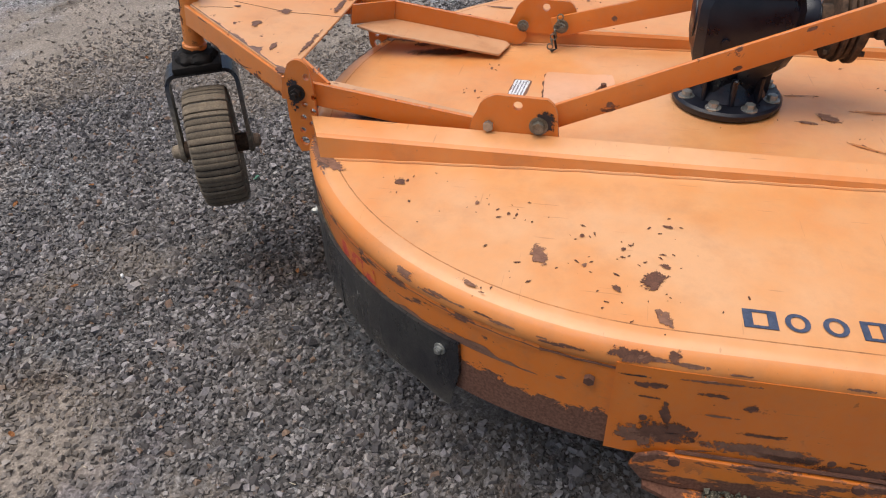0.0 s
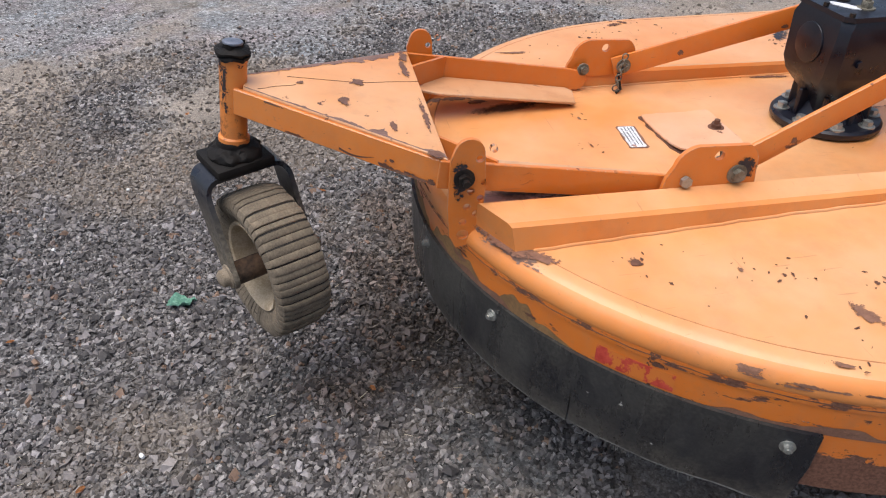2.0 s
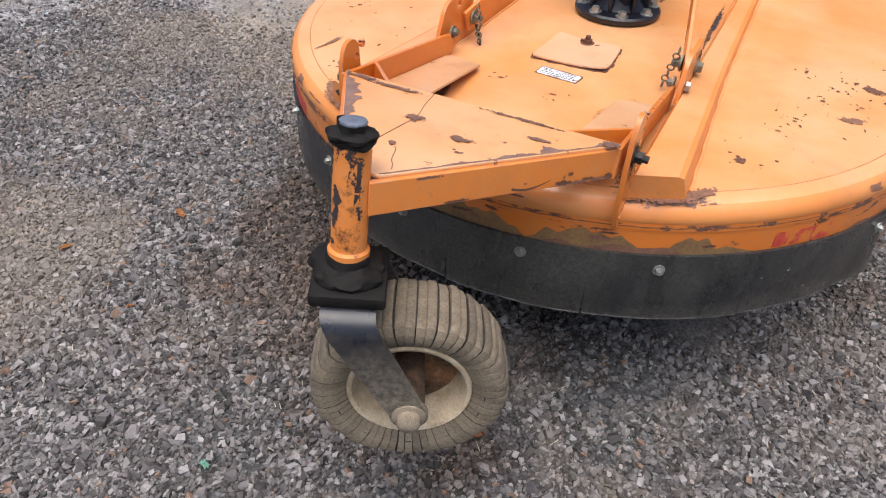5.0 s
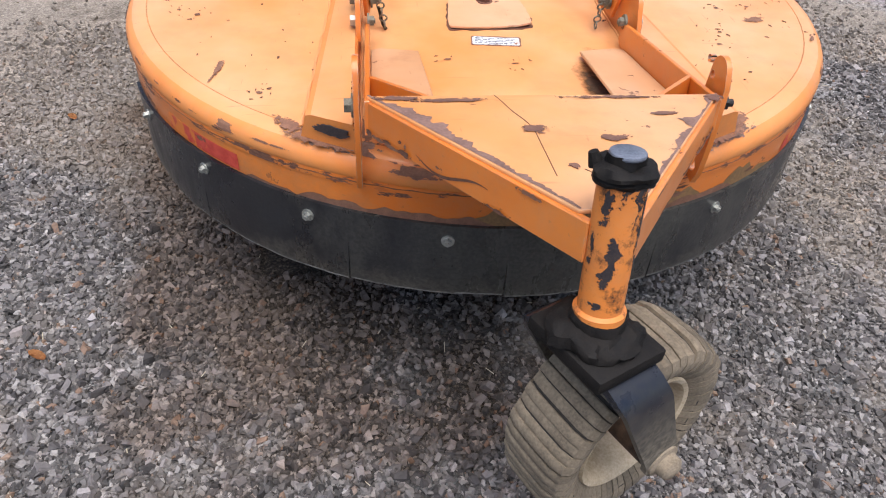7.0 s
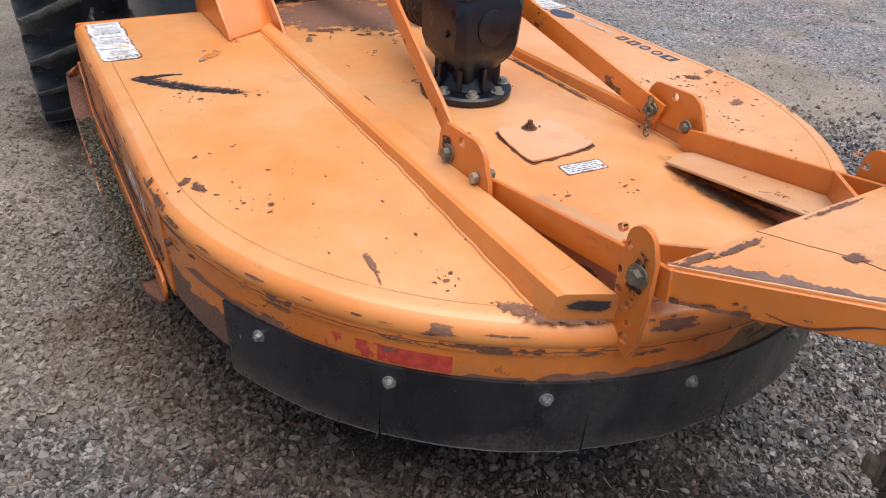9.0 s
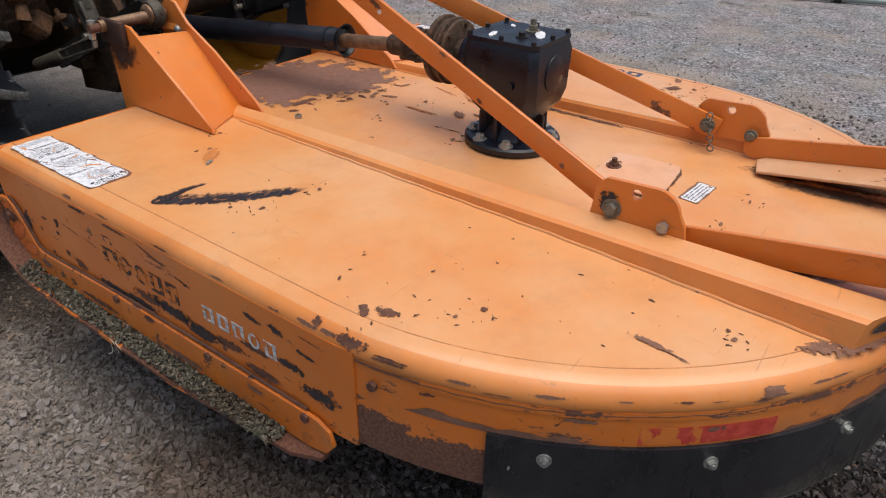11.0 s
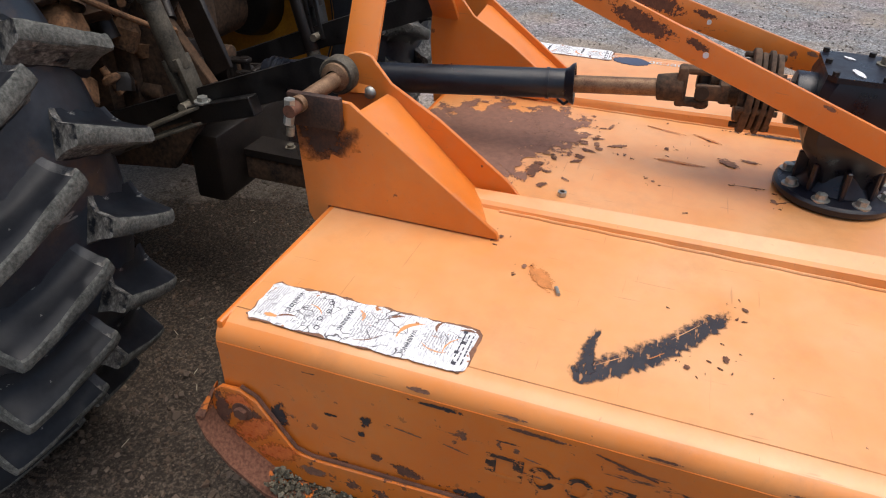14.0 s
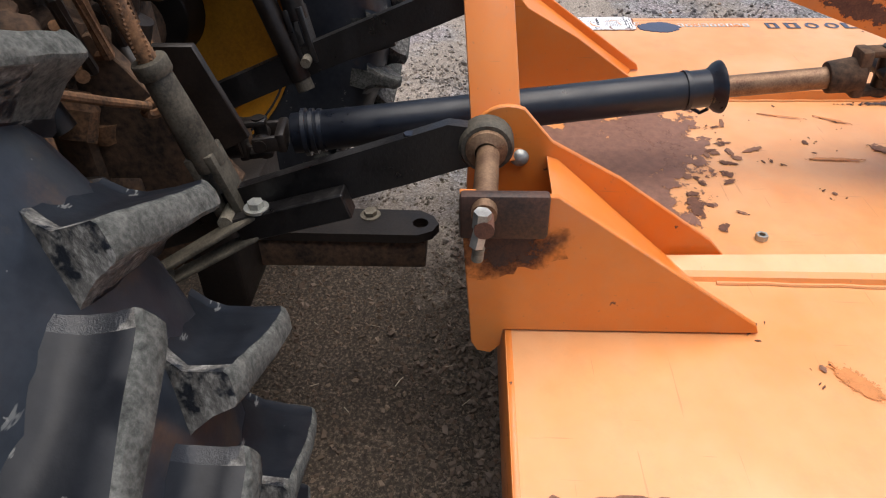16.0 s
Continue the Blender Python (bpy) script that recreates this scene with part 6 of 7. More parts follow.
# paint peeled off in one ragged band along each slanting edge
M_PEEL = plain("peeled_edge", (0.11, 0.055, 0.04), (0.25, 0.145, 0.115), 0.7, 0, 26, 0.0008)
for sx, stops in ((-1, [(0, 0.003), (0.10, 0.006), (0.17, 0.030), (0.24, 0.022), (0.36, 0.030), (0.52, 0.022), (0.58, 0.007), (0.64, 0.014), (0.70, 0.009), (0.80, 0.011), (1, 0.003)]), (1, [(0, 0.002), (0.06, 0.016), (0.12, 0.003), (0.26, 0.004), (0.32, 0.030), (0.38, 0.005), (0.50, 0.018), (0.56, 0.003), (0.72, 0.010), (0.8, 0.003), (1, 0.002)])):
    a, b = (Vector((-0.300, 0.004)), Vector((-0.046, -0.388))) if sx < 0 else (Vector((0.300, 0.004)), Vector((0.028, -0.388)))
    inward = Vector((b.y - a.y, a.x - b.x)).normalized() * sx
    bm = bmesh.new()
    last = None
    for i, w in enumerate(tapered(stops, 110)):
        p = a + (b - a) * (i / 110)
        w *= 0.85 + 0.7 * noise.fractal(Vector((i * 0.22, sx * 3.0, 0.5)), 0.6, 2.0, 4)
        o, q = p + inward * 0.0016, p + inward * (0.0022 + max(0.0, w))
        row = bm.verts.new((o.x, o.y, 0.0009)), bm.verts.new((q.x, q.y, 0.0009))
        if last:
            bm.faces.new((last[0], row[0], row[1], last[1]))
        last = row
    tpart("peeled_edge", bm, M_PEEL, tail_plate, "ragged band of bare rusty metal")
    # scrapes and a curled scratch on the bar's outer face
    d = Vector((b.x - a.x, b.y - a.y, 0)).normalized()
    out = Vector((-inward.x, -inward.y, 0))
    face = Matrix((d, Vector((0, 0, 1)), out)).transposed().to_4x4()
    face.translation = Vector(((a.x + b.x) / 2, (a.y + b.y) / 2, -0.035)) + out * 0.0068
    for k, (u, h, rx, ry) in enumerate([(-0.215, -0.020, 0.012, 0.006), (-0.19, -0.024, 0.020, 0.004), (-0.165, -0.019, 0.012, 0.004), (-0.145, -0.024, 0.022, 0.004), (-0.128, -0.006, 0.007, 0.0035), (-0.112, -0.008, 0.004, 0.004), (-0.115, -0.022, 0.016, 0.006), (-0.03, -0.012, 0.005, 0.002), (0.10, -0.025, 0.03, 0.003), (0.16, 0.024, 0.025, 0.003)]):
        part("scrape_mark", blotch(rx, ry, 22, 0.5, 1600 + k), M_CHIPB if k % 2 else M_CHIP, cutter, m=T @ face @ pose(u, h, 0.0002 + 0.00005 * k))
    curl = [(-0.085 + 0.165 * f, -0.012 - 0.011 * math.sin(f * 5.2) - 0.006 * f * (1 - f), 0.0) for f in [i / 24 for i in range(25)]]
    bm = bmesh.new()
    last = None
    for i, (u, h, z) in enumerate(curl):
        w = 0.0005 + 0.0020 * math.sin(math.pi * i / 24)
        row = bm.verts.new((u, h - w, 0.0)), bm.verts.new((u, h + w, 0.0))
        if last:
            bm.faces.new((last[0], row[0], row[1], last[1]))
        last = row
    part("curled_scratch", bm, M_RUST, cutter, "", 0, T @ face)
# a thin crack line across the plate
for k, (p, q) in enumerate((((-0.05, -0.14), (-0.088, 0.002)), ((-0.05, -0.15), (-0.052, -0.30)), ((-0.01, -0.28), (0.03, -0.36)))):
    bm = tube([(p[0] + (q[0] - p[0]) * f, p[1] + (q[1] - p[1]) * f + 0.004 * math.sin(f * 9), 0.0004) for f in [i / 8 for i in range(9)]], 0.0007, 5)
    tpart("crack_line", bm, M_RUST, tail_plate)
# black scorched paint under the pin blocks and on the lugs
for sx in (1, -1):
    part("scorch_mark", blotch(0.075, 0.052, 26, 0.35, 130), M_SCORCH, cutter, m=Matrix.Translation((sx * 0.4928, 1.075, 0.168)) @ pose(0, 0, 0, 90, 0, sx * 90))
    part("scorch_mark", blotch(0.022, 0.030, 20, 0.5, 131), M_CHIPS, cutter, m=Matrix.Translation((sx * 0.3245, -0.408, 0.080)) @ pose(0, 0, 0, 90, 0, sx * 90))
    part("scorch_mark", blotch(0.014, 0.038, 20, 0.5, 132), M_CHIPS, cutter, m=Matrix.Translation((sx * 0.3225, -1.000, 0.11)) @ pose(0, 0, 0, 90, 0, sx * 90))
    part("rust_spot", blotch(0.034, 0.018, 26, 0.5, 133), M_CHIPB, deck, m=pose(sx * 0.452, -0.872, 0.0014, 0, 0, 50 * sx))
    part("rust_spot", blotch(0.080, 0.022, 30, 0.6, 137), M_CHIPB, deck, m=pose(sx * 0.385, -0.925, 0.0016, 0, 0, 27 * sx))
    part("chip_line", blotch(0.006, 0.075, 22, 0.5, 134), M_CHIP, deck, m=pose(sx * 0.292, 0.02 - 0.03 * sx, 0.0014, 0, 0, 6 * sx))

# split pin and chain at the pivot bolts
for sx in (1, -1):
    for k in range(7):
        part("chain_link", ring((sx * (0.276 - 0.003 * k), -0.424 - 0.004 * k, 0.098 - 0.0135 * k), ((1, 0, 0), (0, 1, 0.3))[k % 2], 0.0085, 0.0022), M_DIRTBOLT, cutter)
part("latch_pin", tube([(-0.272, -0.44, 0.055), (-0.262, -0.43, 0.010), (-0.255, -0.445, 0.004)], 0.004, 8), M_IRON, cutter)

# grease on the caster post
def wrap(u, v, z0, ang, r, rx, ry, seed):
    """A ragged patch laid round a standing tube at (u, v) of the tail frame."""
    b = blotch(rx, ry, 30, 0.4, seed)
    for q in b.verts:
        a, rr = radians(ang) + q.co.x / r, r + q.co.z
        q.co = Vector((u + rr * math.cos(a), v + rr * math.sin(a), z0 + q.co.y))
    return b


for i, (z0, ang, rx, ry) in enumerate([(0.042, -100, 0.022, 0.018), (0.046, -40, 0.026, 0.011), (0.046, 20, 0.022, 0.010), (0.045, -160, 0.024, 0.010), (-0.046, -104, 0.014, 0.026), (-0.070, -110, 0.007, 0.014), (0.022, -55, 0.020, 0.030), (-0.022, -22, 0.012, 0.050), (0.020, -138, 0.010, 0.022), (-0.040, -165, 0.006, 0.026), (-0.112, -120, 0.014, 0.006)]):
    tpart("grease_smear", wrap(-0.008, -0.410, z0, ang, 0.029, rx, ry, 200 + i), M_CHIPS, post)

# scrapes on the side panels and along the rim
def on_panel(sx, y, z, rx, ry, a, seed, mat):
    if y > YC:
        m = Matrix.Translation((sx * 0.9188, y, z)) @ pose(0, 0, 0, 90, 0, sx * 90)
    else:
        t = math.degrees(math.asin((YC - y) / 0.9188))
        m = Matrix.Translation((sx * 0.9188 * math.cos(radians(t)), y, z)) @ pose(0, 0, 0, 90, 0, sx * (90 - t))
    part("scrape_mark", blotch(rx, ry, 30, 0.7, seed), mat, cutter, m=m @ pose(0, 0, 0, 0, 0, a * sx))


def on_rim(sx, y, rx, ry, seed, mat, drop=0.0):
    t = 0 if y > YC else math.degrees(math.asin((YC - y) / 0.9135))
    c = Vector((sx * (0.9080 + 0.0102 * drop) * math.cos(radians(t)), y, -0.0135 - 0.0165 * drop))
    tilt = 48 + 32 * drop
    part("scrape_mark", blotch(rx, ry, 26, 0.7, seed), mat, cutter, m=Matrix.Translation(c) @ pose(0, 0, 0, 0, 0, sx * (90 - t)) @ pose(0, 0, 0, tilt, 0, 0))


LEFT = [(0.42, -0.196, 0.055, 0.012, 3), (0.33, -0.190, 0.085, 0.020, 2), (0.225, -0.197, 0.075, 0.016, 0), (0.14, -0.190, 0.055, 0.012, -4), (0.56, -0.233, 0.085, 0.009, 0), (0.47, -0.224, 0.06, 0.010, 0), (0.715, -0.226, 0.028, 0.015, 10), (0.966, -0.178, 0.018, 0.030, 0), (0.792, -0.128, 0.009, 0.013, 20), (0.775, -0.210, 0.012, 0.009, 0), (0.80, -0.160, 0.008, 0.006, 0),
        (0.86, -0.135, 0.014, 0.003, 0), (0.37, -0.062, 0.06, 0.003, 14), (0.047, -0.080, 0.030, 0.007, 8), (-0.025, -0.075, 0.024, 0.011, 10), (0.06, -0.158, 0.05, 0.009, 3), (-0.06, -0.150, 0.04, 0.010, 0), (-0.13, -0.185, 0.05, 0.018, 0), (0.02, -0.215, 0.06, 0.012, 0), (-0.10, -0.100, 0.03, 0.005, 6), (0.26, -0.09, 0.03, 0.003, 10), (0.50, -0.048, 0.05, 0.004, 0), (0.66, -0.046, 0.04, 0.004, 0)]
RIGHT = [(-0.165, -0.205, 0.045, 0.028, 0), (-0.124, -0.195, 0.055, 0.030, 0), (-0.130, -0.140, 0.010, 0.030, 10), (0.017, -0.205, 0.10, 0.018, 0), (0.10, -0.216, 0.05, 0.010, 0), (0.20, -0.225, 0.10, 0.018, 0), (0.36, -0.222, 0.10, 0.018, 0), (-0.064, -0.080, 0.030, 0.005, 0), (-0.159, -0.076, 0.025, 0.006, 5), (-0.05, -0.13, 0.03, 0.003, 0), (0.03, -0.165, 0.04, 0.004, 0), (-0.17, -0.105, 0.02, 0.003, 0), (-0.05, -0.050, 0.06, 0.003, 2), (0.0, -0.10, 0.01, 0.008, 0)]
for sx, marks in ((-1, LEFT), (1, RIGHT)):
    for i, (y, z, rx, ry, a) in enumerate(marks):
        on_panel(sx, y, z, rx, ry, a, 300 + i + 40 * (sx > 0), (M_CHIPS if i % 3 else M_CHIP) if sx < 0 else (M_CHIP if i % 3 else M_CHIPB))
    rr = random.Random(31 + sx)
    for i in range(16):
        on_panel(sx, rr.uniform(-0.2, 0.9), rr.uniform(-0.23, -0.05), rr.uniform(0.006, 0.030), rr.uniform(0.0006, 0.0016), rr.uniform(-6, 14), 400 + i, M_CHIPB if i % 2 else M_CHIPS)
    for i, (y, rx, ry, drop) in enumerate([(-0.205, 0.040, 0.012, 0.4), (-0.165, 0.026, 0.005, 0.5), (-0.11, 0.026, 0.005, 0.6), (-0.135, 0.010, 0.010, 0), (-0.03, 0.030, 0.003, 0.9), (0.14, 0.04, 0.003, 0.8), (0.33, 0.05, 0.003, 0.9), (0.55, 0.035, 0.004, 0.8), (0.70, 0.02, 0.004, 0.7), (-0.30, 0.05, 0.004, 0.9), (-0.42, 0.04, 0.004, 0.8), (-0.55, 0.03, 0.004, 0.7)]):
        on_rim(sx, y, rx * (0.6 if drop > 0.7 else 1.0), ry * (0.75 if drop > 0.7 else 1.0), 500 + i, M_CHIP if i % 3 == 0 else M_CHIPB, drop)

# bare brown stretches and scuffs on the straps
for sx in (1, -1):
    p, q = Vector((sx * 0.302, -0.445, 0.058)), Vector((sx * 0.010, 0.985, 0.520))
    d_ = (q - p).normalized()
    up = (Vector((0, 0, 1)) - d_ * d_.z).normalized()
    out = d_.cross(up) * (1 if sx < 0 else 1)
    for i, (f, v, rx, ry) in enumerate([(0.67, 0.0, 0.085, 0.022), (0.79, 0.004, 0.09, 0.020), (0.585, 0.012, 0.03, 0.009), (0.40, 0.020, 0.016, 0.005), (0.30, -0.018, 0.012, 0.006), (0.12, -0.01, 0.010, 0.008)]):
        for side in (1, -1):
            nn = out * side
            m = Matrix((d_, nn.cross(d_), nn)).transposed().to_4x4()
            m.translation = p + (q - p) * f + up * v + nn * 0.0052
            part("scrape_mark", blotch(rx, ry, 40, 0.4, 600 + i * 2 + side + (7 if sx > 0 else 0)), M_CHIPB if i % 2 else M_CHIP, cutter, m=m)

# the bent front of the skids is rubbed to red-brown
for sx in (1, -1):
    for i, (y, z, rx, ry) in enumerate([(1.072, -0.185, 0.018, 0.045), (1.06, -0.250, 0.030, 0.022), (1.005, -0.19, 0.012, 0.020), (0.90, -0.285, 0.03, 0.012), (0.62, -0.300, 0.09, 0.008), (0.30, -0.305, 0.10, 0.008), (0.42, -0.250, 0.02, 0.010), (0.05, -0.262, 0.03, 0.008)]):
        part("scrape_mark", blotch(rx, ry, 28, 0.6, 700 + i), M_CHIPB if i % 2 else M_CHIP, cutter, m=Matrix.Translation((sx * 0.9314, y, z)) @ pose(0, 0, 0, 90, 0, sx * 90))

# dark flaking streaks beside the gearbox, ochre drips and a leaf-shaped rust mark
for i, (x, y, rx, ry, a, mt) in enumerate([(0.293, 0.09, 0.12, 0.009, 91, M_CHIPS), (0.293, -0.10, 0.07, 0.009, 90, M_CHIP), (-0.045, 0.20, 0.035, 0.002, 95, M_CHIPB), (-0.085, 0.11, 0.025, 0.002, 120, M_CHIPB), (-0.618, -0.632, 0.034, 0.007, 85, M_CHIPB), (-0.626, -0.69, 0.022, 0.002, 80, M_CHIPB), (0.205, 0.30, 0.05, 0.004, 60, M_OCHRE), (0.22, 0.40, 0.05, 0.003, 75, M_OCHRE), (0.03, 0.37, 0.06, 0.006, 88, M_OCHRE), (0.07, 0.25, 0.030, 0.016, 40, M_CHIPB), (0.10, 0.20, 0.020, 0.006, 80, M_CHIPB), (-0.17, 0.617, 0.014, 0.003, 60, M_CHIPB)]):
    part("rust_mark", blotch(rx, ry, 34, 0.7, 800 + i), mt, deck, m=pose(x, y, 0.0013 + 0.0001 * i, 0, 0, a))

# scuffs all round the rear rim and streaks of rust on the band
rr = random.Random(77)
for i in range(20):
    a = rr.uniform(8, 172)
    ca, sa = math.cos(radians(a)), math.sin(radians(a))
    turn = Matrix.Rotation(radians(90 - a), 4, "Z")
    drop = rr.uniform(0.55, 1.0)
    c = Vector(((0.9080 + 0.0102 * drop) * ca, YC - (0.9080 + 0.0102 * drop) * sa, -0.0135 - 0.0165 * drop - (rr.uniform(0, 0.008) if drop > 0.9 else 0)))
    part("scrape_mark", blotch(rr.uniform(0.008, 0.034), rr.uniform(0.0010, 0.0028), 26, 0.7, 900 + i), (M_CHIP, M_CHIPB, M_CHIPB)[i % 3], cutter, m=Matrix.Translation(c) @ turn @ pose(0, 0, 0, 48 + 32 * drop, 0, 0))
for i in range(14):
    a, z = rr.uniform(10, 170), rr.uniform(-0.115, -0.062)
    ca, sa = math.cos(radians(a)), math.sin(radians(a))
    m = Matrix.Translation((0.9148 * ca, YC - 0.9148 * sa, z)) @ Matrix.Rotation(radians(90 - a), 4, "Z") @ pose(0, 0, 0, 90, 0, 0) @ pose(0, 0, 0, 0, 0, rr.uniform(-8, 8))
    part("rust_streak", blotch(rr.uniform(0.008, 0.035), rr.uniform(0.0015, 0.006), 24, 0.7, 950 + i), (M_CHIPB, M_CHIP)[i % 2], cutter, m=m)
# paint gone from stretches of the rolled edge
M_BAREROLL = plain("bare_dirty_metal", (0.13, 0.070, 0.048), (0.27, 0.165, 0.125), 0.7, 0, 22, 0.0008)


def rim_patch(a0, a1, p0, p1, mat, seed, ragged_=0.38):
    """A worn patch that follows the roll, from angle a0 to a1 and from point p0 to p1 of its section."""
    na, npf = int((a1 - a0) * 10), int((p1 - p0) * 11)
    bm = bmesh.new()
    grid = []
    for i in range(na + 1):
        a = radians(a0 + (a1 - a0) * i / na)
        row = []
        for k in range(npf + 1):
            u = p0 + (p1 - p0) * k / npf
            q = min(int(u), len(RIM) - 2)
            (o, z), (o2, z2) = RIM[q], RIM[q + 1]
            d = Vector((o2 - o, z2 - z)).normalized()
            r, h = R0 + o + (o2 - o) * (u - q) - d.y * 0.0012, z + (z2 - z) * (u - q) + d.x * 0.0012
            row.append(bm.verts.new((r * math.cos(a), YC - r * math.sin(a), h)))
        grid.append(row)
    for i in range(na):
        for k in range(npf):
            inside = min(i + 1, na - i) / na * 2.2, min(k + 1, npf - k) / npf * 2.2
            if min(1.0, *inside) + ragged_ * (noise.noise(Vector((i * 0.07 + seed * 9, k * 0.10, 0.7))) + 0.5 * noise.noise(Vector((i * 0.22, k * 0.26, seed))) + 0.25 * noise.noise(Vector((i * 0.6, k * 0.6, seed)))) > 0.36:
                bm.faces.new((grid[i][k], grid[i + 1][k], grid[i + 1][k + 1], grid[i][k + 1]))
    for v in [v for v in bm.verts if not v.link_faces]:
        bm.verts.remove(v)
    part("bare_patch", bm, mat, deck, "", 60)


for k, (a0, a1, p0, p1, mat) in enumerate([(56.5, 72, 0.5, 7.5, M_BAREROLL), (107, 119, 0.5, 7.0, M_BAREROLL), (100, 107, 6.0, 9.0, M_RUSTB), (128, 131, 7.2, 9.0, M_RUSTB), (31, 34, 7.2, 9.0, M_RUSTB)]):
    rim_patch(a0, a1, p0, p1, mat, k + 1)
# dirt that has gathered at the foot of the quadrant plates and rib ends
for sx in (1, -1):
    for i, (x, y, rx, ry, a) in enumerate([(0.33, -0.955 + 0.02, 0.030, 0.016, 0), (0.42, -0.93 + 0.03, 0.035, 0.010, 30), (0.30, -0.90, 0.012, 0.05, 0), (0.27, -0.84, 0.010, 0.03, 10)]):
        if math.hypot(x, y - YC) < 0.85:
            part("dirt_shade_mark", blotch(rx, ry, 28, 0.6, 990 + i), M_CHIPB, deck, m=pose(sx * x, y, 0.0011, 0, 0, a * sx))

# rust low on the band, ragged along its upper side, and dull dust beside it
M_DULL = plain("dusty_band", (0.15, 0.085, 0.035), (0.30, 0.165, 0.065), 0.75, 0, 18, 0.0006)


def band_wear(a0, a1, high, mat, seed, r):
    """A worn stretch of the rear band from angle a0 to a1, rising from the flap's top by about high."""
    bm = bmesh.new()
    last = None
    steps = int((a1 - a0) * 3)
    for i in range(steps + 1):
        f = i / steps
        t = radians(a0 + (a1 - a0) * f)
        h = high * min(1.0, 7 * f, 7 * (1 - f)) * (0.8 + 0.9 * noise.fractal(Vector((i * 0.06, seed, 0.3)), 0.9, 2.0, 3))
        row = [bm.verts.new((r * math.cos(t), YC - r * math.sin(t), z)) for z in (-0.1235, -0.1225 + max(0.0, h))]
        if last:
            bm.faces.new((last[0], row[0], row[1], last[1]))
        last = row
    return part("rust_streak", bm, mat, cutter, "", 40)


band_wear(50, 99, 0.042, M_DULL, 2.0, 0.91500)
band_wear(94, 119, 0.022, M_RUSTB, 5.0, 0.91515)
band_wear(119, 127, 0.010, M_RUSTB, 8.0, 0.91515)
band_wear(146, 168, 0.016, M_RUSTB, 11.0, 0.91515)
band_wear(60, 80, 0.014, M_RUSTB, 14.0, 0.91520)
band_wear(14, 36, 0.016, M_RUSTB, 17.0, 0.91515)
part("groove_line", tube([(0.9145 * math.cos(radians(a)), YC - 0.9145 * math.sin(radians(a)), -0.0535 + 0.0012 * math.sin(a * 1.7)) for a in range(4, 177, 2)], 0.0026, 6), M_RUST, cutter, "dark line in the groove under the rolled edge")

# dirt on the deck under the shelves, with the shelves' shade painted in
M_DIRTSHADE = chipped("dirt_and_shade", (0.05, 0.028, 0.016), (0.15, 0.08, 0.04), 0.8, 1.2, 0.28, 40)
for i, (x, y, rx, ry) in enumerate([(0.20, -0.76, 0.035, 0.13), (0.235, -0.64, 0.03, 0.08), (-0.215, -0.78, 0.025, 0.09), (0.27, -0.80, 0.03, 0.10)]):
    part("dirt_shade_mark", blotch(rx, ry, 30, 0.4, 1200 + i), M_DIRTSHADE, deck, m=pose(x, y, 0.0009 + 0.0001 * i, 0, 0, 8))
# a dark rust-coloured tube stands for the shaded gap between skid and panel
for sx in (1, -1):
    line = [(sx * 0.9235, y, z + 0.002 + 0.0015 * math.sin(y * 40)) for y, z in [(-0.10, -0.237), (0.2, -0.235), (0.5, -0.239), (0.80, -0.250), (0.90, -0.252), (0.932, -0.243), (0.962, -0.200), (1.0, -0.142), (1.03, -0.126)]]
    part("gap_shade_line", tube(line, 0.004, 6), M_RUST, cutter)

M_PRIMER = chipped("red_primer", (0.52, 0.085, 0.02), (0.74, 0.20, 0.045), 0.25, 1.4, 0.12)
for sx in (1, -1):
    for i, (y, z, rx, ry, a) in enumerate([(1.01, -0.215, 0.06, 0.026, -38), (1.035, -0.155, 0.03, 0.022, 0), (0.97, -0.262, 0.05, 0.024, -20)]):
        part("primer_patch", blotch(rx, ry, 30, 0.4, 1400 + i), M_PRIMER, cutter, m=Matrix.Translation((sx * 0.9318, y, z)) @ pose(0, 0, 0, 90, 0, sx * 90) @ pose(0, 0, 0, 0, 0, a * sx))

# ---- drive shaft ----
pto = thing("drive_shaft", "drive shaft with a black plastic guard and rusty steel joints", "drive shaft", m=pose(0, 0, 0))
P0, P1, P2, P3 = Vector((0.0, 0.19, 0.850)), Vector((0.006, 0.42, 0.832)), Vector((0.011, 0.660, 0.806)), Vector((-0.07, 1.47, 0.745))
for k, (y, r, t) in enumerate(((0.210, 0.086, 0.012), (0.226, 0.092, 0.010), (0.242, 0.086, 0.010), (0.258, 0.094, 0.014), (0.272, 0.070, 0.012))):
    part("clutch_disc", cyl((0, y - t / 2, 0.851), (0, y + t / 2, 0.851), r, seg=32, bev=0.002), M_MUDIRON, pto)
for k in range(6):
    a = radians(60 * k + 15)
    part("clutch_bolt", cyl((0.078 * math.cos(a), 0.196, 0.851 + 0.078 * math.sin(a)), (0.078 * math.cos(a), 0.282, 0.851 + 0.078 * math.sin(a)), 0.007, seg=8), M_MUDIRON, pto)
part("clutch_hub", cyl((0, 0.18, 0.851), (0, 0.305, 0.851), 0.036, seg=24), M_MUDIRON, pto)


def joint(c, d, s=1.0, mat=M_MUDIRON):
    """A cardan joint at c, along d."""
    d = Vector(d).normalized()
    m = Matrix.Translation(c) @ d.to_track_quat("Y", "Z").to_matrix().to_4x4()
    for k, ang in ((1, 0), (-1, 90)):
        rm = m @ Matrix.Rotation(radians(ang), 4, "Y")
        bm = bmesh.new()
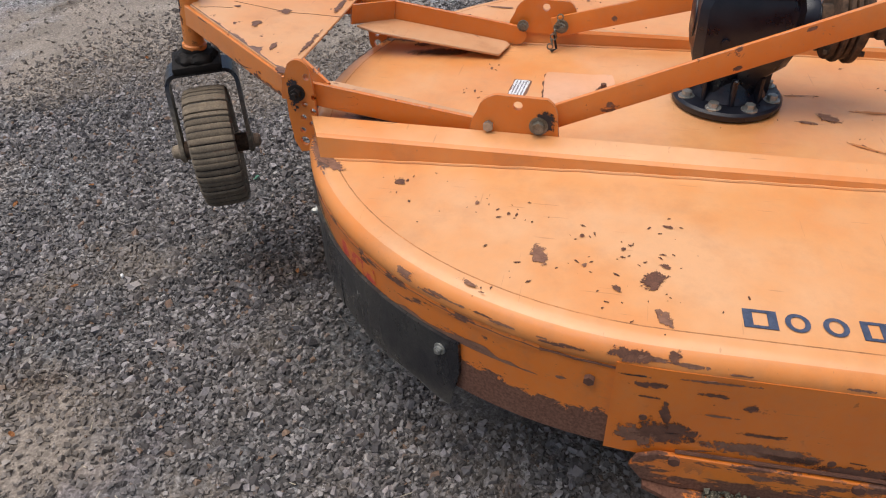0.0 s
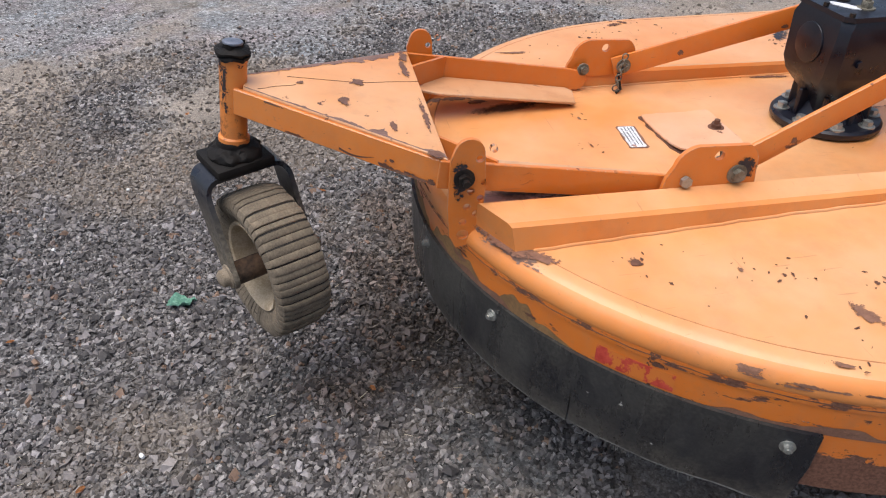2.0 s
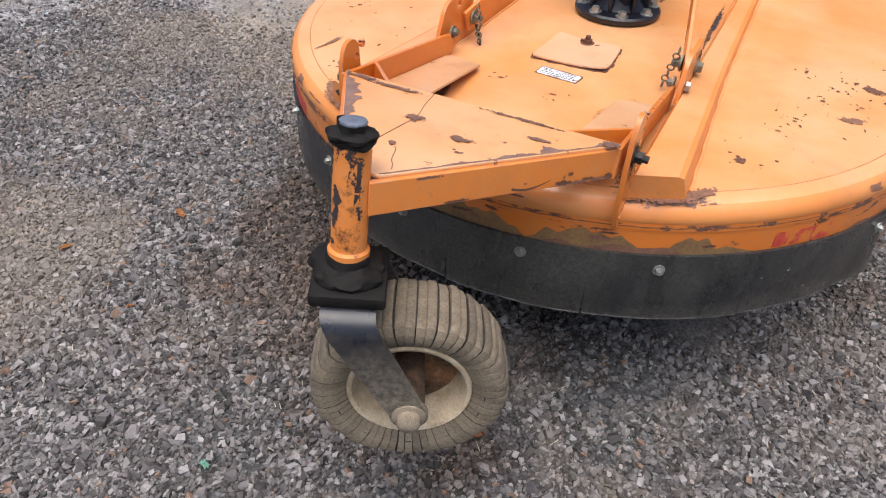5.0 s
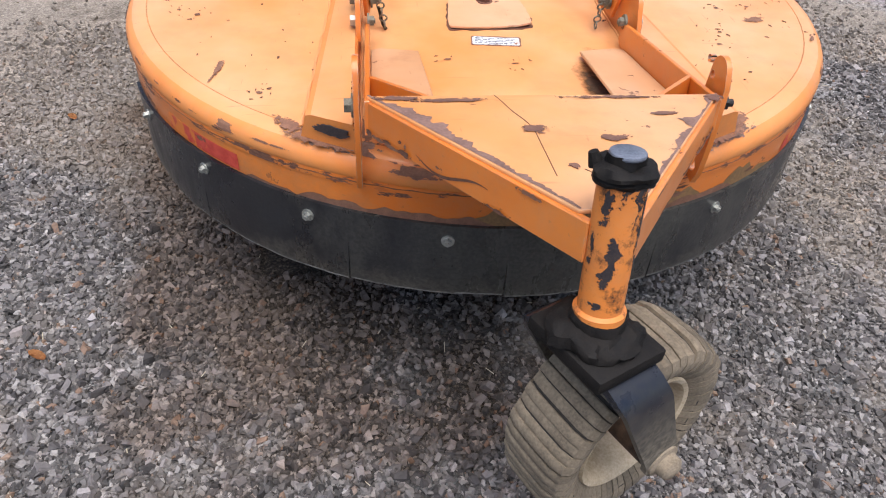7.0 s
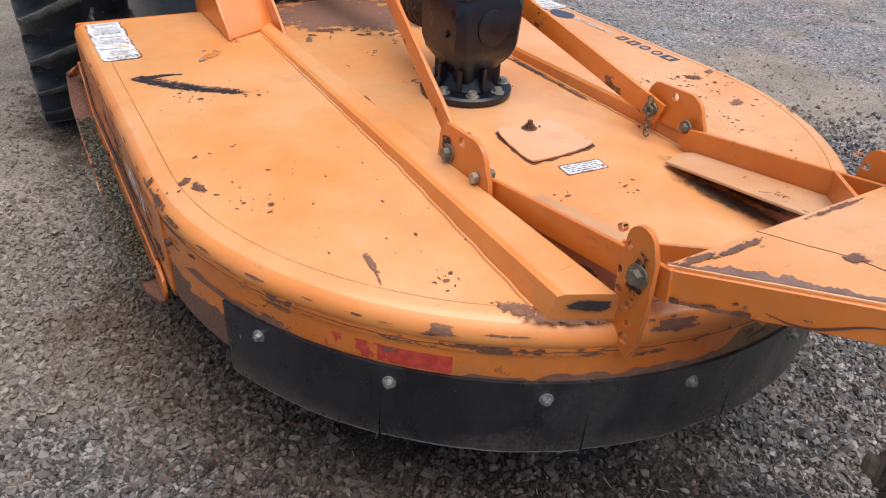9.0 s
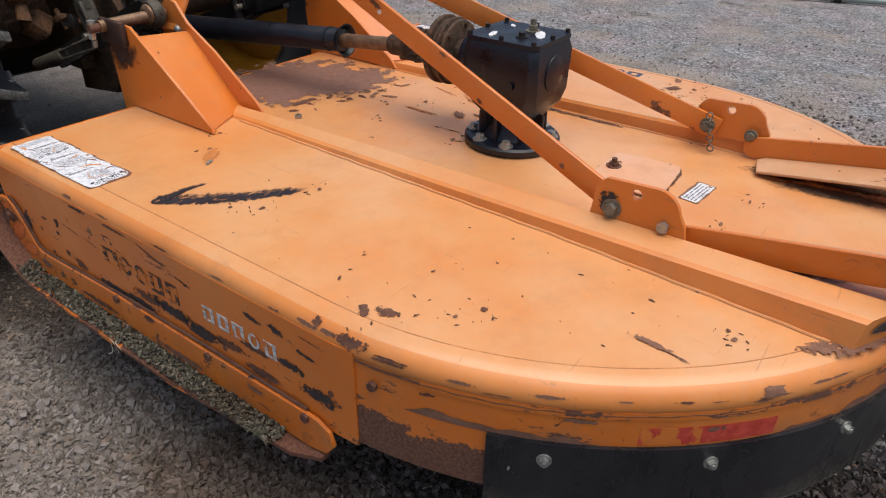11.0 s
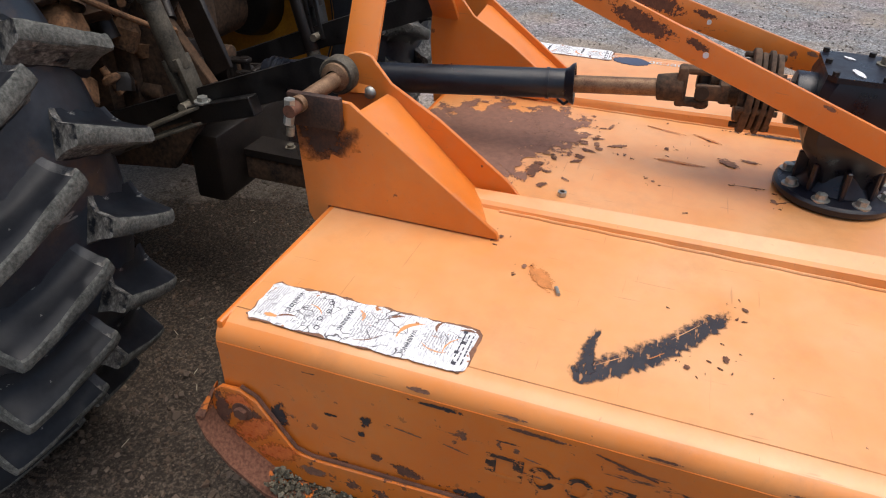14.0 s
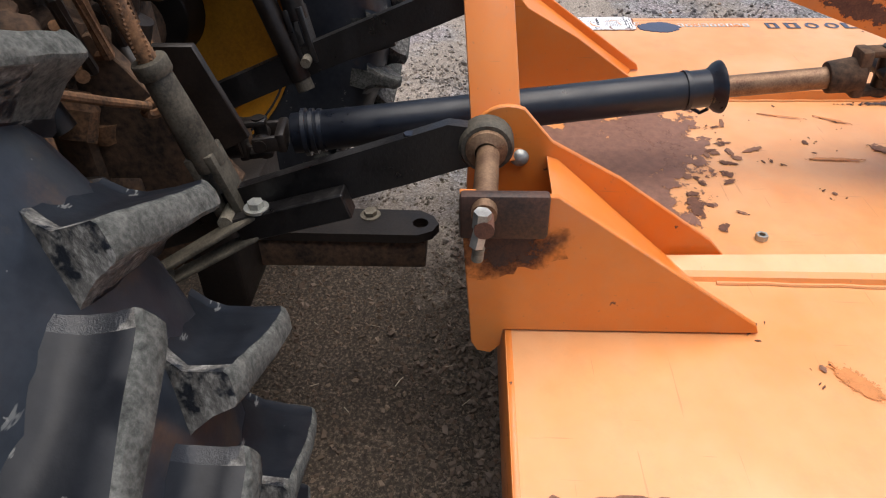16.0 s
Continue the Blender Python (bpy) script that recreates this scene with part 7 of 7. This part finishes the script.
        for s2 in (1, -1):
            add_box(bm, (s2 * 0.026 * s, -0.028 * s, -0.016 * s), (s2 * 0.040 * s, 0.026 * s, 0.016 * s), rm @ Matrix.Translation((0, -k * 0.012 * s, 0)))
        add_box(bm, (-0.040 * s, -k * 0.050 * s, -0.020 * s), (0.040 * s, -k * 0.030 * s, 0.020 * s), rm)
        part("joint_yoke", bevelled(bm, 0.006 * s, 2), mat, pto, "", 40)
        part("joint_cross", cyl(rm @ Vector((-0.042 * s, 0, 0)), rm @ Vector((0.042 * s, 0, 0)), 0.013 * s, seg=16), M_IRON, pto)


joint((0.002, 0.355, 0.845), (0, 1, -0.05), 1.15)
part("yoke_collar", cyl((0.004, 0.395, 0.838), P1 + Vector((0, 0.035, -0.003)), 0.034, 0.030, 24, 0.003), M_MUDIRON, pto)
part("inner_shaft", cyl(P1, P2 + (P3 - P2) * 0.05, 0.021, seg=20), M_PTO, pto, "bare rusty inner shaft")
d = (P3 - P2).normalized()
part("guard_tube", cyl(P2, P3, 0.036, 0.039, 32, 0.003), M_SHIELD, pto, "black plastic guard tube")
guard_rim = lathe([(0.036, 0.012), (0.040, 0.004), (0.048, -0.004), (0.051, -0.012), (0.047, -0.012), (0.040, 0.0)], 32, Matrix.Translation(P2) @ d.to_track_quat("Z", "Y").to_matrix().to_4x4())
part("guard_rim", guard_rim, M_SHIELD, pto)
part("guard_ring", cyl(P2 + d * 0.05, P2 + d * 0.058, 0.0385, seg=32), M_SHIELD, pto)
part("guard_chain", tube([P2 + Vector((0, 0.0, -0.045)), P2 + Vector((0.01, 0.01, -0.058)), P2 + Vector((0.02, 0.03, -0.050))], 0.004, 6), M_SHIELD, pto)
for k, f in enumerate((0.01, 0.025, 0.04)):
    part("guard_collar", cyl(P3 - d * (0.02 + f), P3 - d * (0.012 + f), 0.046 - 0.002 * k, seg=32), M_SHIELD, pto)
joint(P3 + d * 0.06, d, 1.0, M_IRON)
part("tractor_collar", cyl(P3 + d * 0.10, P3 + d * 0.30, 0.036, seg=24), M_IRON, pto)

# ---- tractor ----
tractor = thing("tractor", "back of a muddy dark tractor with deep-lugged tyres and yellow rims", "tractor", m=pose(0, 0, 0))
TYX, TYY, TYZ = -0.875, 2.085, 0.705


def tread_lug(tyre, start, lean):
    """A straight rubber bar from the middle of the tread to the shoulder, flat and rubbed on top, with a buttress at its end."""
    bm = bmesh.new()
    rows = []
    n = 12
    for i in range(n + 5):
        e = i - n
        f = min(1.0, i / n)
        h = start + (0.190 - start) * f
        a = lean * (h - start) / 0.19
        base = 0.716 - 0.045 * (abs(h) / 0.2) ** 2.2
        top = 0.775 - 0.014 * (h / 0.2) ** 2
        w = 0.0165 - 0.001 * f
        if e > 0:
            h += (0.0, 0.009, 0.013, 0.014, 0.008)[e]
            top -= (0.0, 0.003, 0.024, 0.070, 0.125)[e]
            w *= (1.0, 0.98, 0.86, 0.62, 0.40)[e]
            base = min(base, top - 0.004)
        if i == 0:
            top -= 0.004
        # flanks: the upper one is long and hollow, the lower one steep
        deep = top - base
        sec = [(-w - 0.040, base - 0.008), (-w - 0.019, base + 0.05 * deep), (-w - 0.008, base + 0.24 * deep), (-w - 0.003, base + 0.60 * deep), (-w, top - 0.004), (-w + 0.004, top),
               (0.0, top + 0.0015), (w - 0.004, top), (w, top - 0.004), (w + 0.004, base + 0.5 * deep), (w + 0.016, base + 0.06 * deep), (w + 0.028, base - 0.010)]
        if e > 1:
            sec = [(d * (0.7 if abs(d) > w else 1.0), r) for d, r in sec]
        # the inner end is cut square across the bar, so it slants
        rows.append([(h - (0.42 * d * (1 - f) if e < 1 else 0.0), r, a + d / r) for d, r in sec])
    vr = [[bm.verts.new((h, r * math.cos(a), r * math.sin(a))) for h, r, a in row] for row in rows]
    for k, (a, b) in enumerate(zip(vr, vr[1:])):
        for j in range(11):
            fc = bm.faces.new((a[j], a[j + 1], b[j + 1], b[j]))
            fc.material_index = 1 if 4 <= j <= 7 or k >= n + 1 or (j in (8, 9) and k > 0.6 * n) else 2 if j in (8, 9) or k == 0 else 0
    bm.faces.new(vr[0]).material_index = 2
    bm.faces.new(vr[-1]).material_index = 1
    for v in bm.verts:
        p = v.co.copy()
        v.co += Vector((noise.noise(p * 9), noise.noise(p * 9 + Vector((7, 0, 0))), noise.noise(p * 9 + Vector((0, 7, 0))))) * 0.0030
        v.co += Vector((noise.noise(p * 50), noise.noise(p * 50 + Vector((7, 0, 0))), noise.noise(p * 50 + Vector((0, 7, 0))))) * 0.0016
    lug = part("tread_lug", bm, M_TYRE, tyre, "deep tread lug scuffed grey on top", 38)
    lug.data.materials.append(M_LUG)
    lug.data.materials.append(M_TORN)
    return lug


def build_tyre():
    """A tyre and its rim at the origin, axle along x, the inner side at +x."""
    prof = [(0.43, -0.17), (0.50, -0.190), (0.60, -0.200), (0.645, -0.193), (0.672, -0.176), (0.695, -0.144), (0.710, -0.09), (0.716, 0.0), (0.710, 0.09), (0.695, 0.144), (0.672, 0.176), (0.645, 0.193), (0.60, 0.200), (0.50, 0.190), (0.43, 0.17)]
    tyre = part("rear_tyre", lathe(prof, 96, pose(0, 0, 0, 0, 90, 0)), M_CARCASS, tractor, "big worn tractor tyre with deep lugs", 40)
    lug, lug2 = tread_lug(tyre, 0.032, 0.098), tread_lug(tyre, -0.012, 0.096)
    flip = Matrix.Diagonal((-1, 1, 1, 1))
    N = 27
    # lugs of the two halves stand half a step apart
    for first, ob, back in ((165.7, lug, Matrix()), (157.3, lug2, flip)):
        for k in range(N):
            m = Matrix.Rotation(radians(first - 360 * k / N), 4, "X") @ back
            if k:
                again(ob, m)
            else:
                ob.matrix_local = m
    rim = lathe([(0.435, -0.17), (0.445, -0.18), (0.425, -0.16), (0.40, -0.10), (0.39, 0.02), (0.30, 0.05), (0.16, 0.04), (0.12, 0.02), (0.12, 0.0), (0.30, 0.03), (0.38, 0.0), (0.40, 0.10), (0.425, 0.16), (0.445, 0.18), (0.435, 0.17)], 64, pose(0, 0, 0, 0, 90, 0))
    part("rear_rim", rim, M_YELLOW, tyre, "yellow steel wheel rim", 40)
    part("wheel_hub", cyl((-0.04, 0, 0), (0.12, 0, 0), 0.175, 0.13, 32, 0.006), M_IRON, tyre, "dark wheel hub")
    return tyre


tyre = build_tyre()
tyre.matrix_local = pose(TYX, TYY, TYZ)
again(tyre, pose(0.84, TYY, TYZ, 3, 0, 180))


def tp(name, bm, mat, label="", parent=tractor, smooth=35):
    return part(name, bm, mat, parent, label, smooth)


tp("axle_housing", cyl((-0.64, 2.09, 0.71), (0.64, 2.09, 0.71), 0.10, seg=24), M_MUDIRON)
tp("gear_housing", box((-0.24, 1.86, 0.52), (0.24, 2.9, 1.15), 0.04), M_MUDIRON, "muddy dark gear housing")
tp("rear_cover", box((-0.20, 1.80, 0.60), (0.20, 1.87, 1.05), 0.02), M_MUDIRON)
tp("belly", box((-0.45, 2.3, 0.42), (0.45, 4.2, 1.2), 0.08), M_IRON)
tp("rear_body", box((-0.48, 1.92, 1.08), (0.48, 3.6, 1.9), 0.06), M_MUDIRON, "dark underside of the tractor's body")
# unseen slabs added above the tractor's back to keep sky light off it
for sx in (1, -1):
    tp("unseen_fender", box((sx * 0.52, 1.62, 1.55), (sx * 1.08, 3.0, 1.60), 0.02), M_IRON)
tp("shade_roof", box((-0.70, 1.70, 1.52), (0.70, 3.6, 2.2), 0.05), M_IRON)
# side walls added along with them to darken the space between
for sx in (1, -1):
    tp("shade_wall", box((sx * 0.50, 1.75, 0.95), (sx * 0.53, 3.0, 1.60), 0.008), M_IRON)
tp("power_takeoff", cyl((-0.045, 1.80, 0.725), (-0.045, 1.72, 0.725), 0.075, seg=24, bev=0.004), M_IRON)
tp("stub_shaft", cyl((-0.05, 1.74, 0.725), (-0.075, 1.56, 0.738), 0.022, seg=16), M_PTO)
for x, z, r in ((-0.14, 0.95, 0.03), (0.12, 0.98, 0.04), (-0.06, 1.03, 0.022), (0.16, 0.70, 0.025), (-0.16, 0.68, 0.03)):
    tp("hydraulic_port", cyl((x, 1.81, z), (x, 1.74, z), r, seg=16, bev=0.004), M_MUDIRON)
for k in range(4):
    x0 = -0.30 + 0.06 * k
    tp("hose", tube([(x0, 1.78, 1.25), (x0 - 0.02, 1.70, 1.08), (x0 + 0.05, 1.72, 0.95), (x0 + 0.12, 1.80, 0.92)], 0.011, 8), M_RUSTMUD if k % 2 else M_IRON, "dirty hydraulic hose")
rng_ = random.Random(5)
for k in range(30):
    x, y, z = rng_.uniform(-0.46, 0.02), rng_.uniform(1.74, 1.85), rng_.uniform(0.70, 1.04)
    sz = rng_.uniform(0.022, 0.06)
    turn = pose(x, y, z, rng_.uniform(-35, 35), rng_.uniform(-40, 40), rng_.uniform(-50, 50))
    if k % 3 == 0:
        bm = bevelled(loft([(chamfered(sz, sz * 0.8, sz * 0.3), -sz * 0.9), (chamfered(sz, sz * 0.8, sz * 0.3), sz * 0.3), (chamfered(sz * 0.6, sz * 0.5, sz * 0.2), sz * 0.9)]), 0.004, 2, 20)
    elif k % 3 == 1:
        bm = lathe([(0.0, sz * 1.3), (sz * 0.35, sz * 1.3), (sz * 0.4, sz * 0.5), (sz * 0.9, sz * 0.4), (sz, 0.0), (sz * 0.9, -sz * 0.3), (sz * 0.5, -sz * 0.5), (sz * 0.5, -sz * 1.6)], 18)
    else:
        bm = tube([(-sz * 2.2, 0, 0), (-sz * 0.8, sz * 0.3, sz * 0.2), (sz * 0.6, 0, sz * 0.5), (sz * 2.0, sz * 0.4, 0)], sz * 0.28, 10)
    for w in bm.verts:
        w.co = turn @ (w.co + w.co.normalized() * 0.25 * sz * noise.noise(w.co * (1.1 / sz) + Vector((k, 0, 0))))
    tp("casting", bm, (M_MUDIRON, M_RUSTMUD, M_IRON)[(k * 7) % 5 % 3], smooth=40)


def flat_link(pts, depth, thick, mat, name, label=""):
    """A forged link of flat bar through points; depth stands upright."""
    bm = bmesh.new()
    rows = []
    for i, p in enumerate(pts):
        p = Vector(p)
        a, b = Vector(pts[max(0, i - 1)]), Vector(pts[min(len(pts) - 1, i + 1)])
        dd = (b - a).normalized()
        side = dd.cross(Vector((0, 0, 1))).normalized()
        up = side.cross(dd)
        rows.append([bm.verts.new(p + side * sx * thick / 2 + up * sz * depth[i] / 2) for sx, sz in ((1, 1), (-1, 1), (-1, -1), (1, -1))])
    for a, b in zip(rows, rows[1:]):
        for k in range(4):
            bm.faces.new((a[k], a[(k + 1) % 4], b[(k + 1) % 4], b[k]))
    bm.faces.new(rows[0])
    bm.faces.new(rows[-1])
    return tp(name, bevelled(bm, 0.005, 2, 40), mat, label)


for sx in (1, -1):
    lk = flat_link([(sx * 0.350, 1.09, 0.880), (sx * 0.348, 1.15, 0.876), (sx * 0.342, 1.23, 0.845), (sx * 0.32, 1.50, 0.745), (sx * 0.27, 1.95, 0.57)], [0.05, 0.075, 0.075, 0.070, 0.07], 0.022, M_LINK, "lower_link", "black lower lift link")
    tp("link_eye", lathe([(0.019, -0.018), (0.037, -0.018), (0.041, -0.012), (0.041, 0.012), (0.037, 0.018), (0.019, 0.018)], 28, Matrix.Translation((sx * 0.351, 1.103, 0.879)) @ pose(0, 0, 0, 0, 90, 0)), M_GREYIRON, "", lk)
    tp("eye_ball", lathe([(0.017, -0.028), (0.030, -0.022), (0.034, 0.0), (0.030, 0.022), (0.017, 0.028)], 24, Matrix.Translation((sx * 0.354, 1.103, 0.879)) @ pose(0, 0, 0, 0, 90, 0)), M_PTO, "", lk)
    tp("link_rivet", hex_bolt((sx * 0.345, 1.217, 0.882), (0, 0, 1), 0.009, 0.007, False), M_BLACK, "", lk)
    tp("stop_bar", bevelled(bar((sx * 0.362, 1.315, 0.782), (sx * 0.356, 1.50, 0.726), 0.046, 0.034), 0.010, 2, 40), M_LINK, "", lk)
    # lift rod with a fork at its foot
    foot, head = Vector((sx * 0.325, 1.515, 0.745)), Vector((sx * 0.385, 1.635, 1.28))
    dr = (head - foot).normalized()
    rod = tp("lift_rod", cyl(foot + dr * 0.085, foot + dr * 0.265, 0.027, 0.021, 20, 0.004), M_GREYIRON if sx < 0 else M_LINK, "grey lift rod with a forked foot")
    side = dr.cross(Vector((1, 0, 0))).normalized()
    for s in (1, -1):
        tp("rod_fork", bar(foot + side * s * 0.016 - dr * 0.015, foot + side * s * 0.016 + dr * 0.115, 0.050, 0.014, (1, 0, 0)), M_GREYIRON if sx < 0 else M_LINK, "", rod)
    tp("rod_screw", cyl(foot + dr * 0.26, head, 0.013, seg=16), M_RUSTMUD, "", rod)
    coil = [foot + dr * (0.27 + 0.0016 * i) + (dr.orthogonal().normalized() * math.cos(i * 1.6) + dr.cross(dr.orthogonal().normalized()) * math.sin(i * 1.6)) * 0.0135 for i in range(170)]
    tp("rod_thread", tube(coil, 0.0022, 5), M_RUSTMUD, "", rod)
    tp("rod_collar", cyl(foot + dr * 0.248, foot + dr * 0.272, 0.026, seg=20, bev=0.003), M_GREYIRON, "", rod)
    tp("rod_pin", cyl(foot + Vector((-0.05, 0, 0)), foot + Vector((0.05, 0, 0)), 0.012, seg=14), M_DIRTBOLT, "", rod)
    # check link that runs out towards the tyre
    a, b = Vector((sx * 0.358, 1.465, 0.738)), Vector((sx * 0.46, 1.72, 0.63))
    ck = tp("check_link", cyl(a + (b - a) * 0.55, b, 0.022, seg=16, bev=0.003), M_GREYIRON, "grey check link with a flat fork")
    for s in (1, -1):
        tp("check_fork", bar(a + Vector((0, 0, s * 0.020)), a + (b - a) * 0.6 + Vector((0, 0, s * 0.014)), 0.030, 0.008, (b - a).cross(Vector((0, 0, 1)))), M_GREYIRON, "", ck)
    tp("check_bolt", hex_bolt(a + Vector((0, 0, 0.026)), (0, 0, 1), 0.013, 0.010, True), M_BOLT, "", ck)

drawbar = tp("drawbar", plate([(-0.028, 1.208), (0.0, 1.195), (0.03, 1.208), (0.052, 1.24), (0.075, 1.95), (-0.035, 1.95), (-0.045, 1.24)], 0.022, lambda u, v, w: (u, v, 0.474 + w), 0.003, ((0.002, 1.236, 0.018),)), M_IRON, "dark drawbar with a pin hole")
tp("drawbar_tube", box((-0.035, 1.225, 0.385), (0.062, 1.98, 0.458), 0.006), M_MUDIRON, "", drawbar)
tp("drawbar_bolt", hex_bolt((0.030, 1.352, 0.485), (0, 0, 1), 0.015, 0.010, True), M_DIRTBOLT, "", drawbar)
tp("drawbar_bolt", hex_bolt((0.02, 1.475, 0.485), (0, 0, 1), 0.011, 0.008, True), M_DIRTBOLT, "", drawbar)
tp("drawbar_pin", cyl((0.01, 1.37, 0.39), (0.01, 1.37, 0.36), 0.010, seg=10), M_RUST, "", drawbar)
tp("drawbar_hanger", box((-0.16, 1.60, 0.36), (0.22, 1.70, 0.57), 0.012), M_IRON, "muddy drawbar hanger")
tp("side_plate", plate([(1.55, 0.70), (1.62, 0.62), (1.75, 0.45), (2.0, 0.42), (2.0, 0.9), (1.75, 0.98)], 0.03, lambda u, v, w: (-0.16 + w, u, v), 0.003), M_MUDIRON)
tp("rod_end", cyl((0.306, 1.537, 0.692), (0.36, 1.66, 1.02), 0.026, seg=16, bev=0.003), M_IRON)
tp("rod_end_cap", cyl((0.302, 1.528, 0.668), (0.306, 1.537, 0.694), 0.022, seg=12), M_GREYIRON)
tie = tp("tie_rod", tube([(-0.47, 1.665, 1.012), (-0.34, 1.662, 0.938), (-0.225, 1.66, 0.876)], 0.0075, 10), M_RUSTMUD, "rusty tie rod with an eye")
tp("tie_eye", ring((-0.205, 1.66, 0.864), (0.6, 0.6, 0.5), 0.018, 0.008), M_RUSTMUD, "", tie)
tp("hanger_plate", plate([(1.675, 0.945), (1.60, 0.945), (1.535, 0.77), (1.60, 0.735)], 0.016, lambda u, v, w: (-0.13 + w, u, v), 0.002), M_IRON)
tp("yellow_bracket", box((0.10, 1.95, 0.85), (0.40, 2.6, 1.45), 0.03), M_YELLOW, "yellow painted bracket")

# ---- loose things on the ground ----
def crumple(name, x, y, s, label, mat, seed, category):
    bm = bmesh.new()
    bmesh.ops.create_grid(bm, x_segments=14, y_segments=14, size=s)
    for v in bm.verts:
        a = math.atan2(v.co.y, v.co.x)
        k = 0.7 + 0.35 * noise.noise(Vector((math.cos(a) * 1.3, math.sin(a) * 1.3, seed)))
        v.co.x *= k
        v.co.y *= k * 0.62
        v.co.z = 0.018 + s * 0.55 * abs(noise.noise(v.co * (1.6 / s) + Vector((seed, 0, 0)))) + 0.12 * s * math.sin(v.co.y * 14 / s)
    ret = bmesh.ops.solidify(bm, geom=list(bm.faces), thickness=0.0015)
    ob = part(name, bm, mat, None, "", 60, pose(x, y, ground_height(x, y), 0, 0, 40 * seed))
    return tagged(ob, label, category)


crumple("crumpled_wrapper", -0.305, -1.758, 0.052, "crumpled green plastic scrap lying on the gravel", M_GREEN, 2, "litter")
crumple("small_wrapper", -0.360, -1.580, 0.016, "small green scrap lying on the gravel", M_GREEN, 4, "litter")
slab = loft([([(0.060, 0.02), (0.030, 0.052), (-0.045, 0.046), (-0.066, 0.004), (-0.030, -0.045), (0.040, -0.036)], 0.0), ([(0.056, 0.018), (0.026, 0.048), (-0.042, 0.042), (-0.060, 0.004), (-0.028, -0.042), (0.036, -0.034)], 0.022)])
tagged(part("flat_stone", bevelled(slab, 0.004, 2, 30), M_SLATE, None, "", 30, pose(1.91, -0.26, ground_height(1.91, -0.26) + 0.004, 4, 3, 20)), "flat grey stone lying on the gravel", "stone")
for i, (x, y, sz) in enumerate([(-0.676, -2.229, 0.020), (0.269, -1.779, 0.016), (-1.05, -2.05, 0.014), (0.30, -2.30, 0.012)]):
    chip = loft([(chamfered(sz * 0.5, sz * 0.34, sz * 0.12), 0.0), (chamfered(sz * 0.42, sz * 0.26, sz * 0.10), sz * 0.4)])
    tagged(part("white_pebble", chip, M_PEBBLE, None, "", 30, pose(x, y, ground_height(x, y) + 0.008, 8, 5, 40 * i)), "small white pebble among the grey gravel", "stone", "white pebbles")
rnd = random.Random(12)
for i, (x, y) in enumerate([(-1.40, -2.70), (-0.215, -2.227), (-1.273, -1.207), (0.35, -1.9), (0.9, -1.7), (-0.05, -2.45), (0.15, -1.2), (-1.1, -0.9), (-0.9, -1.3), (1.0, -2.2), (-1.7, -1.9), (0.55, -2.5), (-1.35, 0.2)]):
    bm = bmesh.new()
    s = rnd.uniform(0.012, 0.026)
    pts = [(s * math.cos(t) * (1 if math.cos(t) > 0 else 0.8), 0.5 * s * math.sin(t)) for t in [2 * math.pi * k / 12 for k in range(12)]]
    c = bm.verts.new((0, 0, 0.002))
    vs = [bm.verts.new((px, py, 0.006 + 0.3 * abs(py))) for px, py in pts]
    for k in range(12):
        bm.faces.new((c, vs[k], vs[(k + 1) % 12]))
    bmesh.ops.solidify(bm, geom=list(bm.faces), thickness=0.0008)
    tagged(part("fallen_leaf", bm, M_LEAF, None, "", 60, pose(x, y, ground_height(x, y) + 0.012, rnd.uniform(-15, 15), rnd.uniform(-15, 15), rnd.uniform(0, 360))), "dry brown leaf lying on the gravel", "leaf", "fallen leaves")
bm = bmesh.new()
for i in range(420):
    x, y, a, ln = rnd.uniform(-2.6, 2.0), rnd.uniform(-3.2, 1.9), rnd.uniform(0, 6.28), rnd.uniform(0.008, 0.03)
    z = ground_height(x, y) + 0.010
    add_cyl(bm, (x, y, z), (x + ln * math.cos(a), y + ln * math.sin(a), z + rnd.uniform(-0.002, 0.004)), 0.0011, seg=4)
tagged(part("straw_bits", bm, M_STRAW), "bits of pale straw strewn over the gravel", "straw", "", "stuff")

# ---- pipe panels lying across the yard ----
panel = thing("pipe_gate", "galvanised pipe gate with wire mesh lying on the dirt", "gate", m=pose(0, 0, 0))
A, B = Vector((6.40, 1.0, 0.045)), Vector((7.75, -2.6, 0.045))
C, D = Vector((7.55, 1.7, 0.045)), Vector((9.1, -2.3, 0.045))
part("pipe", cyl(A, B, 0.030, seg=14), M_GALV, panel)
part("pipe", cyl(C, D, 0.030, seg=14), M_GALV, panel)
for f in (0.0, 0.22, 0.55, 0.9):
    part("cross_pipe", cyl(A + (B - A) * (f + 0.02), C + (D - C) * (f + 0.15), 0.024, seg=12), M_GALV, panel)
    part("pipe_clamp", cyl(A + (B - A) * f - Vector((0, -0.05, 0)), A + (B - A) * f - Vector((0, 0.05, 0)), 0.038, seg=12), M_IRON, panel)
bm = bmesh.new()
for i in range(46):
    f = i / 45
    p, q = A + (B - A) * f, C + (D - C) * f
    add_cyl(bm, p, q, 0.005, seg=4)
for i in range(1, 16):
    add_cyl(bm, A + (C - A) * i / 16, B + (D - B) * i / 16, 0.005, seg=4)
tagged(part("wire_mesh", bm, M_GALV, panel), "galvanised wire mesh", kind="stuff")
